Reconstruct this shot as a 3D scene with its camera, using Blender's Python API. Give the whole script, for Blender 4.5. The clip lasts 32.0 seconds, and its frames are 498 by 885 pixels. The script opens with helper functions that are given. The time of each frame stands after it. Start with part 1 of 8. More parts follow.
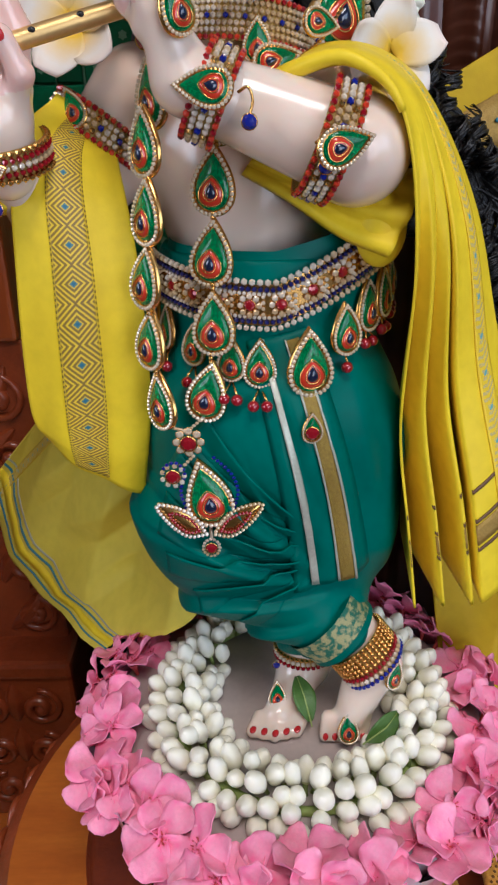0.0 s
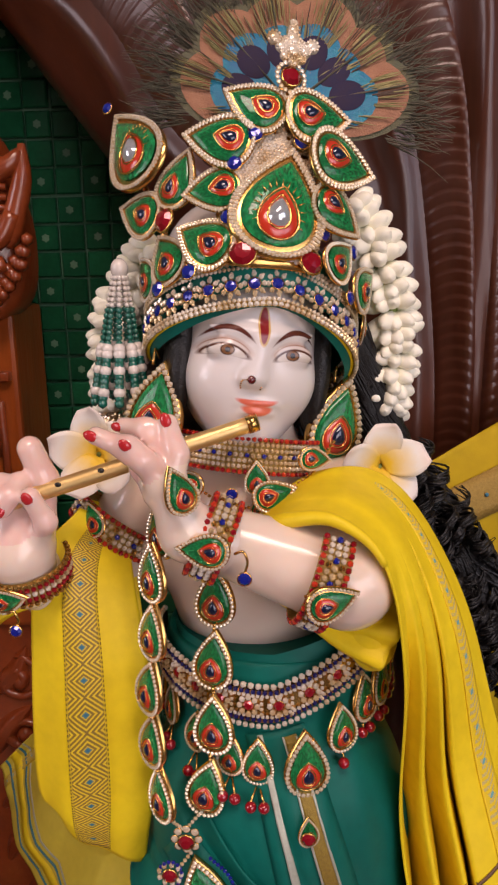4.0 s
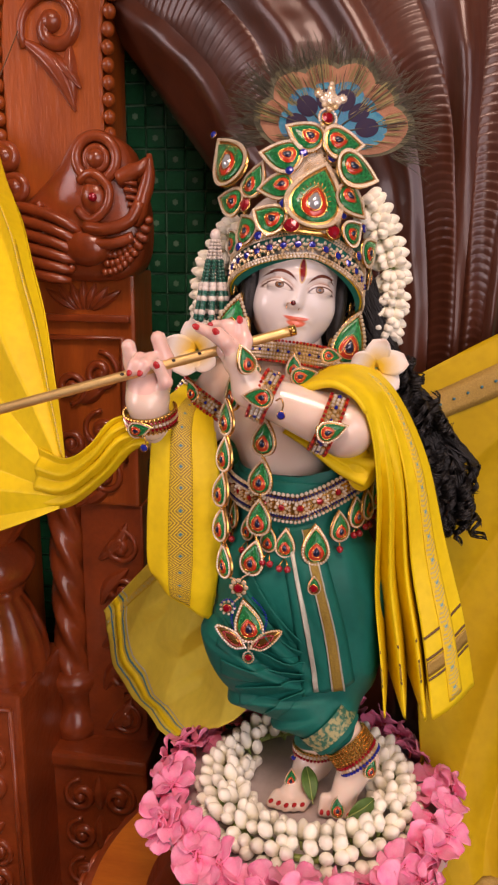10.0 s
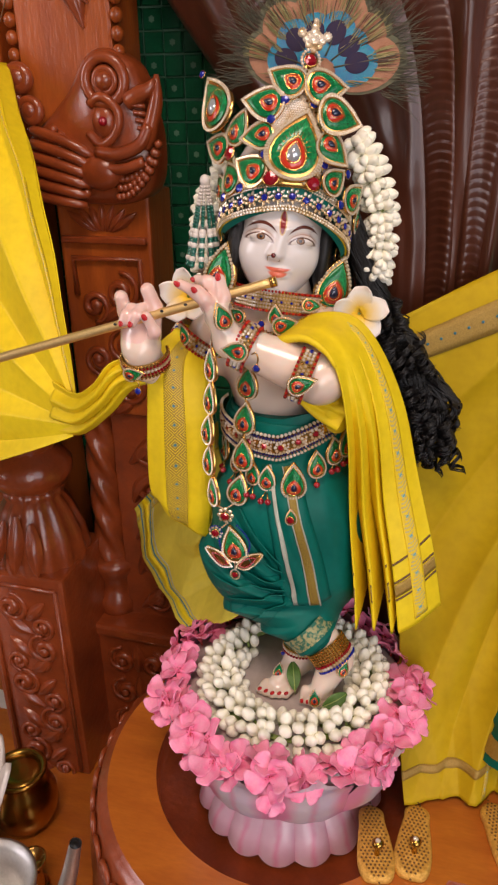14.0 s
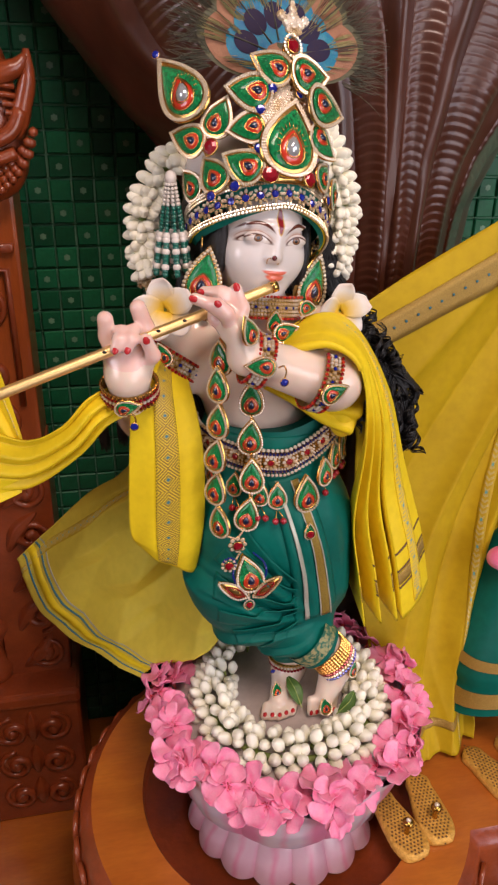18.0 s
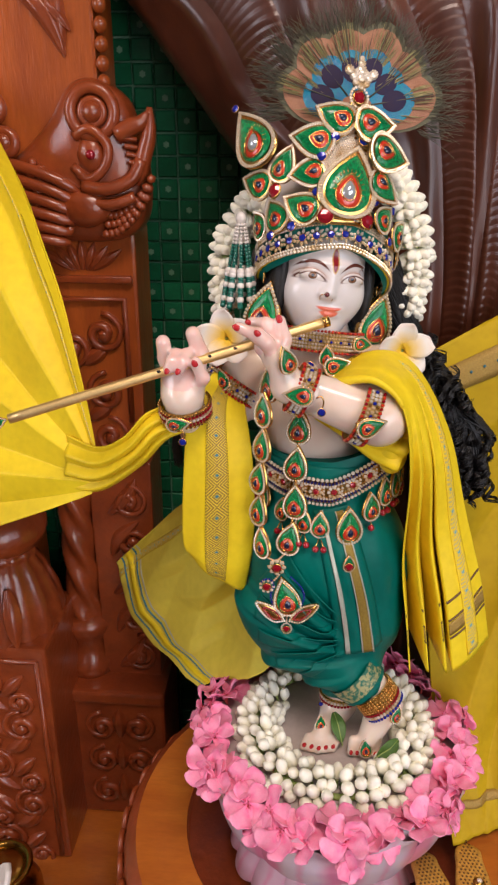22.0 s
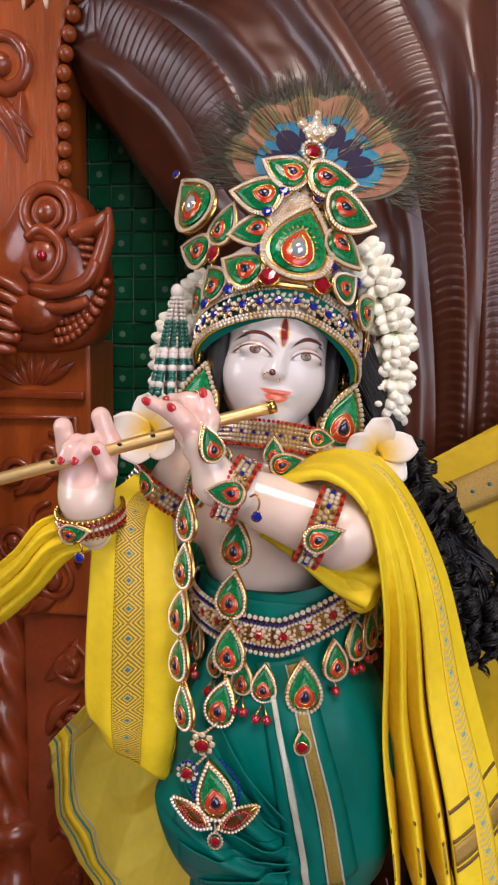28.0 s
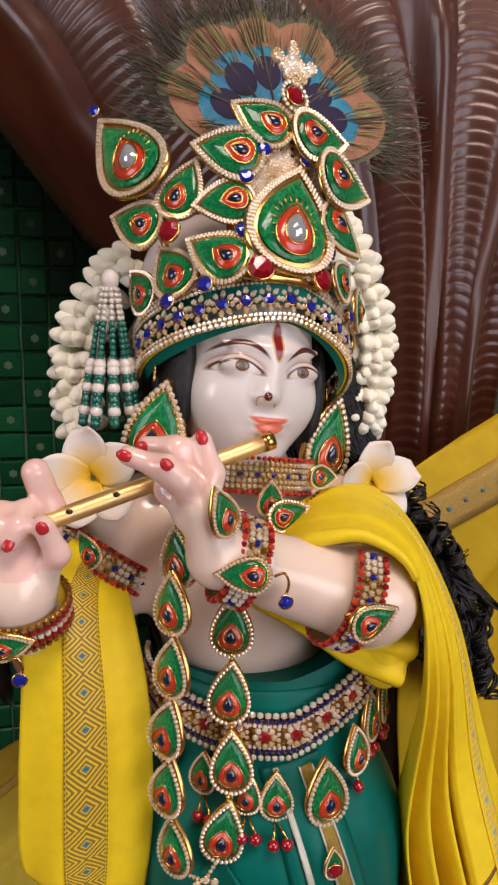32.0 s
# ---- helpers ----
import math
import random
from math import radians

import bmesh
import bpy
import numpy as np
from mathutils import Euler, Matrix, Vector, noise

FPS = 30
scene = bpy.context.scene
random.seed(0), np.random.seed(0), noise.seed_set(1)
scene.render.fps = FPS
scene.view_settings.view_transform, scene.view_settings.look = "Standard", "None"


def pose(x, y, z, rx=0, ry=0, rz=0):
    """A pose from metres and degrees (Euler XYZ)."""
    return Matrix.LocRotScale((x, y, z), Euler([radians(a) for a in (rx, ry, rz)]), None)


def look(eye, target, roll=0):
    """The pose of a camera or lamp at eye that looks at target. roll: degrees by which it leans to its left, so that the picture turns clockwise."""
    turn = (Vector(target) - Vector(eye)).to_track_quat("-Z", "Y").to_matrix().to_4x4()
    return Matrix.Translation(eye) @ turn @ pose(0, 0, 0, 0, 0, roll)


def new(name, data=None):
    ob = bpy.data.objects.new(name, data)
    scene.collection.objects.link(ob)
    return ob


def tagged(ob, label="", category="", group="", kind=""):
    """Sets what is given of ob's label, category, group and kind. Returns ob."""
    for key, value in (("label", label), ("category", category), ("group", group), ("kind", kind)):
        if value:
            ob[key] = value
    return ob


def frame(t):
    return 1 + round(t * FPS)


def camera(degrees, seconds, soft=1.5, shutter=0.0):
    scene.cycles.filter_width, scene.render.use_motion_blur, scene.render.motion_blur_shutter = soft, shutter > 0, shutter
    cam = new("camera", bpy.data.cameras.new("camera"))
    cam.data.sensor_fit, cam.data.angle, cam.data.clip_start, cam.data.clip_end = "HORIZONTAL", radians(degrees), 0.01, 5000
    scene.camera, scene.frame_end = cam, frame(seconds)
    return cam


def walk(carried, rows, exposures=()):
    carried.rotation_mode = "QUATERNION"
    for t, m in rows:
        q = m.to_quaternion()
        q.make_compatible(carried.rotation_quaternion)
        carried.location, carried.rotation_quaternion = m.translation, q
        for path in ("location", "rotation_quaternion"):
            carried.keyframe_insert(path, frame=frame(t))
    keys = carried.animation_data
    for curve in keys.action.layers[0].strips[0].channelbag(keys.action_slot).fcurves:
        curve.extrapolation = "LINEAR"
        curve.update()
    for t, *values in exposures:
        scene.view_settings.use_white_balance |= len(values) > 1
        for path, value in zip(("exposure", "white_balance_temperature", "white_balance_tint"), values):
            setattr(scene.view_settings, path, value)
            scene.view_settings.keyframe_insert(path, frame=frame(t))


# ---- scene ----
cam = camera(38.1, 32.0, soft=2.3)
METRES, EYE, TILT, LEAN, TURN = 2.2, 0.505, -26.0, 0.8, 0.0
ROWS = [
    (0.0, 0.0, 0.0, 0.0, 0.0, 0.0, -0.0),
    (0.5, 0.0028, 0.0045, 0.0045, 0.19, 0.27, 0.01),
    (1.0, 0.004, 0.0074, 0.0162, 0.59, 1.06, -0.01),
    (1.5, 0.0071, 0.0084, 0.0286, 1.11, 3.05, -0.08),
    (2.0, 0.0084, 0.0047, 0.0402, 1.36, 5.13, -0.29),
    (2.5, 0.0074, -0.0021, 0.0489, 1.79, 7.3, -0.52),
    (3.0, 0.0075, -0.0071, 0.0543, 2.27, 9.17, -0.55),
    (3.5, 0.0081, -0.0126, 0.0576, 2.52, 10.75, -0.65),
    (5.5, 0.0082, -0.0242, 0.0546, 3.2, 14.04, -3.58),
    (6.0, 0.0105, -0.0191, 0.0543, 3.55, 14.52, -4.14),
    (6.5, 0.01, -0.0178, 0.0545, 3.77, 15.15, -4.54),
    (7.0, 0.0101, -0.0186, 0.0539, 3.72, 15.28, -4.51),
    (7.5, 0.01, -0.0202, 0.0536, 3.86, 15.35, -4.24),
    (8.0, 0.0101, -0.0246, 0.0495, 3.83, 15.24, -4.15),
    (8.5, 0.0106, -0.0384, 0.0405, 3.98, 15.17, -4.18),
    (9.0, 0.0048, -0.0585, 0.0265, 3.51, 14.65, -3.92),
    (9.5, 0.0117, -0.0843, 0.0089, 3.44, 13.25, -3.77),
    (10.0, 0.0264, -0.1102, -0.0026, 7.4, 11.97, -5.26),
    (10.5, 0.0414, -0.1316, -0.0125, 9.52, 11.24, -6.3),
    (11.0, 0.0516, -0.1562, -0.0212, 11.12, 10.95, -7.29),
    (11.5, 0.0452, -0.1672, -0.0252, 11.45, 10.77, -7.25),
    (12.0, 0.0623, -0.1687, -0.022, 12.31, 9.45, -7.01),
    (12.5, 0.0814, -0.1672, -0.0086, 15.02, 6.52, -8.22),
    (13.0, 0.0882, -0.16, 0.0078, 17.11, 3.59, -9.17),
    (13.5, 0.0734, -0.1442, 0.0254, 16.04, 2.0, -7.93),
    (14.0, 0.0644, -0.1304, 0.0307, 13.45, 0.3, -6.56),
    (14.5, 0.061, -0.128, 0.0347, 12.02, 0.0, -6.09),
    (16.5, 0.0035, -0.1095, 0.0395, 2.32, 0.83, -0.85),
    (17.0, -0.0297, -0.1093, 0.0422, -4.39, 0.39, 1.61),
    (17.5, -0.048, -0.1142, 0.04, -8.75, -0.12, 2.74),
    (18.0, -0.0615, -0.1097, 0.0415, -11.02, -0.32, 3.4),
    (18.5, -0.0684, -0.1027, 0.043, -11.87, 0.56, 3.7),
    (19.0, -0.0692, -0.101, 0.0436, -12.25, 0.98, 3.94),
    (19.5, -0.0701, -0.1011, 0.0432, -12.24, 1.17, 4.08),
    (20.0, -0.0669, -0.1026, 0.0424, -12.07, 1.3, 3.98),
    (20.5, -0.0595, -0.1081, 0.0395, -10.93, 1.49, 3.63),
    (21.0, -0.0449, -0.1172, 0.0366, -6.38, 2.02, 2.29),
    (21.5, -0.0314, -0.1194, 0.0349, -2.28, 2.48, 0.44),
    (22.0, -0.0089, -0.1262, 0.0333, 3.53, 3.28, -2.72),
    (22.5, 0.0251, -0.1427, 0.025, 9.91, 3.29, -5.58),
    (23.0, 0.066, -0.1657, 0.0186, 14.65, 3.15, -7.66),
    (23.5, 0.0934, -0.1824, 0.0087, 17.81, 4.05, -8.66),
    (24.0, 0.1049, -0.1849, 0.003, 19.61, 4.61, -9.9),
    (24.5, 0.1112, -0.1832, 0.0025, 20.21, 5.85, -10.4),
    (25.0, 0.1172, -0.1731, -0.0087, 19.76, 9.1, -10.28),
    (25.5, 0.1161, -0.1624, -0.0203, 18.58, 15.01, -10.04),
    (27.5, 0.0477, -0.0817, 0.0039, 10.86, 18.14, -7.11),
    (28.0, 0.0229, -0.0531, 0.0179, 6.41, 18.45, -4.94),
    (28.5, 0.0017, -0.0403, 0.0251, 2.48, 19.23, -3.31),
    (29.0, -0.0105, -0.0303, 0.0271, -0.91, 18.91, -1.42),
    (29.5, -0.0178, -0.0266, 0.0303, -3.21, 18.71, -0.26),
    (30.0, -0.0227, -0.0227, 0.032, -5.12, 18.77, 0.66),
    (30.5, -0.0261, -0.0203, 0.0352, -6.46, 18.41, 1.15),
    (31.0, -0.0276, -0.0137, 0.0419, -8.56, 16.88, 2.19),
    (31.5, -0.0304, -0.0124, 0.0496, -9.94, 16.26, 2.98),
    (32.0, -0.034, -0.008, 0.0561, -10.41, 14.28, 3.09),
]
walk(cam, [(t, pose(0, 0, EYE, TILT, LEAN, TURN) @ pose(METRES * x, METRES * y, METRES * z, 90 + pitch, roll, yaw)) for t, x, y, z, yaw, pitch, roll in ROWS],
     # the phone's own exposure and white balance drift along the way
     [(0.0, 0.0, 5200, 1), (1.5, -0.05, 5500, 1), (3.0, -0.13, 6000, 10), (6.0, -0.03, 6900, 26), (9.0, 0.0, 6900, 26), (11.0, 0.02, 7300, 25), (13.0, -0.03, 6900, 27), (14.0, 0.0, 6400, 10),
      (17.0, 0.08, 5950, 13), (19.0, 0.05, 6500, 13), (22.0, 0.13, 6000, 8), (24.0, 0.0, 6800, 10), (25.0, 0.0, 6200, 9), (28.0, 0.15, 5800, 10), (30.0, 0.10, 5800, 10), (32.0, 0.0, 6100, 10)])

# ---- light ----
world = bpy.data.worlds.new("world")
scene.world = world
world.use_nodes = True
sky = world.node_tree.nodes.new("ShaderNodeTexSky")
sky.sky_type, sky.sun_disc = "NISHITA", False
sky.sun_elevation, sky.sun_rotation = radians(40), radians(150)
back = world.node_tree.nodes["Background"]
back.inputs[1].default_value = 0.1
world.node_tree.links.new(sky.outputs[0], back.inputs[0])


def area_lamp(name, eye, target, sx, sy, watts, colour):
    data = bpy.data.lights.new(name, "AREA")
    data.shape, data.size, data.size_y, data.energy, data.color = "RECTANGLE", sx, sy, watts, colour
    ob = new(name, data)
    ob.matrix_world = look(eye, target)
    return ob


# unseen ceiling panel and windows are inferred from highlights; the south fill is added
area_lamp("ceiling_panel_lamp", (0.15, -0.55, 1.93), (0.1, -0.5, 0.0), 0.9, 0.5, 24.0, (1.0, 0.765, 0.63))
area_lamp("window_daylight_left", (-2.2, -1.0, 1.15), (0.0, 0.4, 0.4), 1.1, 1.2, 21.0, (1.0, 0.885, 0.90))
area_lamp("window_daylight_right", (2.2, -1.6, 1.3), (0.1, 0.5, 0.7), 1.4, 1.6, 19.0, (0.90, 0.89, 1.0))
area_lamp("south_fill_light", (1.25, -2.3, 0.75), (0.0, 0.4, 0.5), 1.3, 1.9, 25.0, (1.0, 0.875, 0.88))

# ---- materials ----


def ramp_mix(nt, fac, a, b, clamp=True):
    n = nt.nodes.new("ShaderNodeMix")
    n.data_type = "RGBA"
    for k, v in ((0, fac), (6, a), (7, b)):
        if isinstance(v, (tuple, list)):
            n.inputs[k].default_value = (*v, 1.0)[:4]
        elif isinstance(v, (int, float)):
            n.inputs[k].default_value = v
        else:
            nt.links.new(v, n.inputs[k])
    return n.outputs[2]


def math_node(nt, op, a, b=0.0, c=0.0):
    n = nt.nodes.new("ShaderNodeMath")
    n.operation = op
    for k, v in enumerate((a, b, c)):
        if isinstance(v, (int, float)):
            n.inputs[k].default_value = v
        else:
            nt.links.new(v, n.inputs[k])
    return n.outputs[0]


def noise_node(nt, vec, scale, detail=4.0, rough=0.55):
    n = nt.nodes.new("ShaderNodeTexNoise")
    n.inputs["Scale"].default_value, n.inputs["Detail"].default_value, n.inputs["Roughness"].default_value = scale, detail, rough
    nt.links.new(vec, n.inputs["Vector"])
    return n.outputs[0]


def ramp(nt, fac, lo, hi):
    n = nt.nodes.new("ShaderNodeMapRange")
    nt.links.new(fac, n.inputs[0])
    n.inputs[1].default_value, n.inputs[2].default_value = lo, hi
    return n.outputs[0]


def mat(name, col, rough=0.5, metal=0.0, col2=None, scale=30.0, var=1.0, bump=0.0, bscale=200.0, coat=0.0, sss=0.0, stretch=None, sheen=0.0, rand=0.0, fine=True, spec=0.5):
    """A surface with two scales of variation: broad patches towards col2 and fine grain."""
    m = bpy.data.materials.new(name)
    m.use_nodes = True
    nt = m.node_tree
    b = nt.nodes["Principled BSDF"]
    co = nt.nodes.new("ShaderNodeTexCoord").outputs["Object"]
    if stretch:
        mp = nt.nodes.new("ShaderNodeMapping")
        mp.inputs["Scale"].default_value = stretch
        nt.links.new(co, mp.inputs[0])
        co = mp.outputs[0]
    col2 = col2 or tuple(c * 0.8 for c in col)
    f1 = ramp(nt, noise_node(nt, co, scale), 0.5 - 0.25 / var, 0.5 + 0.25 / var)
    out = ramp_mix(nt, f1, col, col2)
    if fine:
        f2 = noise_node(nt, co, scale * 9, 2.0)
        out = ramp_mix(nt, math_node(nt, "MULTIPLY", ramp(nt, f2, 0.35, 0.75), 0.3), out, tuple(c * 0.72 for c in col2))
    if rand:
        info = nt.nodes.new("ShaderNodeObjectInfo")
        hsv = nt.nodes.new("ShaderNodeHueSaturation")
        nt.links.new(out, hsv.inputs["Color"])
        nt.links.new(math_node(nt, "MULTIPLY_ADD", info.outputs["Random"], 2 * rand, 1 - rand), hsv.inputs["Value"])
        out = hsv.outputs[0]
    nt.links.new(out, b.inputs["Base Color"])
    b.inputs["Roughness"].default_value, b.inputs["Metallic"].default_value = rough, metal
    b.inputs["Coat Weight"].default_value = coat
    b.inputs["Specular IOR Level"].default_value = spec
    b.inputs["Coat Roughness"].default_value = 0.12
    b.inputs["Sheen Weight"].default_value = sheen
    if sss:
        b.inputs["Subsurface Weight"].default_value = sss
        b.inputs["Subsurface Radius"].default_value = (0.012, 0.007, 0.005)
        b.inputs["Subsurface Scale"].default_value = 0.6
    if bump:
        bn = nt.nodes.new("ShaderNodeBump")
        bn.inputs["Strength"].default_value, bn.inputs["Distance"].default_value = bump, 0.002
        nt.links.new(noise_node(nt, co, bscale, 3.0), bn.inputs["Height"])
        nt.links.new(bn.outputs[0], b.inputs["Normal"])
    return m


WOOD = mat("varnished_teak", (0.50, 0.115, 0.016), 0.34, col2=(0.27, 0.052, 0.010), scale=14, stretch=(3, 3, 0.5), bump=0.3, bscale=60, coat=0.4)
WOOD_DARK = mat("dark_polished_rosewood", (0.105, 0.028, 0.012), 0.40, col2=(0.05, 0.013, 0.006), scale=11, stretch=(3, 3, 0.5), bump=0.10, bscale=50, coat=0.3)
WOOD_LIGHT = mat("orange_teak", (0.56, 0.17, 0.020), 0.3, col2=(0.38, 0.095, 0.012), scale=9, stretch=(1, 4, 4), bump=0.08, bscale=70, coat=0.6)
CARVED = mat("carved_redwood", (0.38, 0.075, 0.017), 0.3, col2=(0.19, 0.036, 0.010), scale=20, bump=0.45, bscale=90, coat=0.5)
TILE = mat("green_glass_tile", (0.018, 0.20, 0.080), 0.34, col2=(0.010, 0.10, 0.042), scale=22, bump=0.12, bscale=150, spec=0.28, rand=0.35)
GROUT = mat("grey_green_grout", (0.22, 0.42, 0.27), 0.85, scale=40, bump=0.3)
TILE_DOT = mat("pale_rosette_glaze", (0.20, 0.38, 0.23), 0.4, scale=400)
YELLOW = mat("yellow_silk", (0.88, 0.68, 0.012), 0.5, col2=(0.80, 0.57, 0.008), scale=12, bump=0.06, bscale=900, spec=0.3)
YELLOW_SHEER = mat("yellow_cotton", (0.58, 0.40, 0.006), 0.6, col2=(0.48, 0.31, 0.004), scale=10, bump=0.08, bscale=900, spec=0.2)
# rear cloth only: the paler base stands in for the light on it
SHEER_LIT = mat("sheer_yellow_lit", (0.74, 0.60, 0.07), 0.6, col2=(0.66, 0.52, 0.05), scale=9, bump=0.10, bscale=900, spec=0.2)
ZARI = mat("gold_zari_thread", (0.50, 0.33, 0.07), 0.42, 0.35, col2=(0.33, 0.20, 0.04), scale=700, bump=0.4, bscale=1500)
GAUZE = mat("gold_gauze_stripe", (0.56, 0.40, 0.05), 0.5, 0.15, col2=(0.46, 0.31, 0.04), scale=500, bump=0.2, bscale=1500)
ZARI_DARK = mat("dark_zari_weave", (0.36, 0.25, 0.035), 0.45, 0.25, col2=(0.25, 0.16, 0.025), scale=600, bump=0.4, bscale=1500)
BLUE_THREAD = mat("blue_thread", (0.05, 0.22, 0.32), 0.6, scale=500)
BROWN_THREAD = mat("brown_thread", (0.16, 0.08, 0.03), 0.6, scale=500)
SILVER_THREAD = mat("silver_thread", (0.55, 0.56, 0.46), 0.4, 0.3, scale=600)
GREEN_SILK = mat("teal_green_silk", (0.001, 0.150, 0.115), 0.5, col2=(0.0006, 0.105, 0.080), scale=14, bump=0.06, bscale=900, spec=0.22)
MARBLE = mat("white_marble", (0.84, 0.68, 0.57), 0.18, col2=(0.78, 0.62, 0.50), scale=18, coat=0.4, sss=0.25, fine=False)
MARBLE_GREY = mat("pale_pink_marble", (0.58, 0.50, 0.47), 0.3, col2=(0.48, 0.40, 0.38), scale=15, coat=0.3)
GOLD = mat("polished_gold", (0.83, 0.52, 0.17), 0.24, 1.0, col2=(0.70, 0.40, 0.11), scale=60)
GOLD_FLUTE = mat("gold_flute_brass", (0.90, 0.66, 0.30), 0.42, 0.85, col2=(0.80, 0.55, 0.22), scale=40)
BRASS = mat("aged_brass", (0.55, 0.33, 0.07), 0.25, 1.0, col2=(0.40, 0.22, 0.04), scale=25)
STEEL = mat("aluminium", (0.82, 0.80, 0.77), 0.44, 1.0, col2=(0.60, 0.58, 0.56), scale=25)
STONE = mat("clear_rhinestone", (0.92, 0.83, 0.70), 0.13, 0.38, col2=(0.66, 0.48, 0.26), scale=60, var=3, fine=False)
ENAMEL = mat("green_enamel", (0.012, 0.60, 0.17), 0.22, 0.5, col2=(0.006, 0.25, 0.07), scale=26, var=2.2, stretch=(1.5, 0.7, 1), coat=0.7, bump=0.9, bscale=110)
RED = mat("vermilion_enamel", (0.62, 0.045, 0.015), 0.2, col2=(0.5, 0.03, 0.012), scale=200, coat=0.6)
NAVY = mat("navy_enamel", (0.008, 0.014, 0.045), 0.1, coat=0.8, scale=200)
RUBY = mat("ruby_stone", (0.42, 0.006, 0.02), 0.05, 0.25, col2=(0.22, 0.002, 0.01), scale=400, coat=1.0, fine=False)
SAPPHIRE = mat("sapphire_stone", (0.015, 0.03, 0.42), 0.05, 0.25, col2=(0.008, 0.012, 0.2), scale=400, coat=1.0, fine=False)
DIAMOND = mat("clear_crystal", (0.75, 0.78, 0.8), 0.05, 0.55, col2=(0.35, 0.38, 0.42), scale=300, var=3, coat=1.0, fine=False)
PEARL = mat("pearl", (0.74, 0.68, 0.62), 0.25, col2=(0.68, 0.61, 0.55), scale=100, coat=0.6, fine=False)
EMERALD_BEAD = mat("green_glass_bead", (0.01, 0.16, 0.11), 0.1, col2=(0.005, 0.08, 0.06), scale=300, coat=0.8, fine=False)
HAIR = mat("black_hair", (0.006, 0.005, 0.005), 0.42, col2=(0.003, 0.0025, 0.0025), scale=300, bump=0.4, bscale=700)
BUD = mat("jasmine_bud_white", (0.97, 0.94, 0.84), 0.45, col2=(0.94, 0.91, 0.70), scale=70, var=1.4, rand=0.06, fine=False)
BUD_BASE = mat("pale_green_bud_base", (0.66, 0.68, 0.30), 0.5, col2=(0.80, 0.80, 0.52), scale=90, var=2, rand=0.12, fine=False)
BUD_STEM = mat("jasmine_stem_green", (0.42, 0.50, 0.16), 0.6, col2=(0.22, 0.3, 0.06), scale=80, rand=0.15)
PINK = mat("pink_oleander_petal", (0.90, 0.17, 0.37), 0.5, col2=(0.93, 0.38, 0.53), scale=45, var=2, bump=0.15, bscale=300, rand=0.14)
PINK_DEEP = mat("deep_pink_throat", (0.55, 0.03, 0.10), 0.5, col2=(0.6, 0.1, 0.06), scale=200)
LEAF = mat("tulsi_leaf", (0.10, 0.20, 0.035), 0.45, col2=(0.06, 0.13, 0.02), scale=120, bump=0.3, bscale=300)
PLASTER = mat("cream_plaster", (0.25, 0.215, 0.18), 0.85, scale=3, bump=0.2, bscale=80)
FLOOR = mat("dark_stone_floor", (0.12, 0.09, 0.07), 0.4, scale=4, bump=0.1)
SOLE = mat("gold_brocade", (0.86, 0.50, 0.10), 0.4, 0.3, col2=(0.62, 0.32, 0.05), scale=260, var=2, bump=0.5, bscale=700)
BLACK = mat("black_paint_and_shade", (0.01, 0.01, 0.01), 0.3, scale=50)

# ---- building helpers ----
PLACED = {}


def thing(name, at, label, category, group="", kind=""):
    """A top-level thing: an Empty at its base."""
    ob = new(name)
    ob.empty_display_size = 0.02
    ob.matrix_basis = Matrix.Translation(at)
    PLACED[ob.name] = Matrix.Translation(at)
    return tagged(ob, label, category, group, kind)


ICO = {}


def ico(sub):
    if sub not in ICO:
        bm = bmesh.new()
        bmesh.ops.create_icosphere(bm, subdivisions=sub, radius=1.0)
        ICO[sub] = (np.array([v.co[:] for v in bm.verts]), [tuple(v.index for v in f.verts) for f in bm.faces])
        bm.free()
    return ICO[sub]


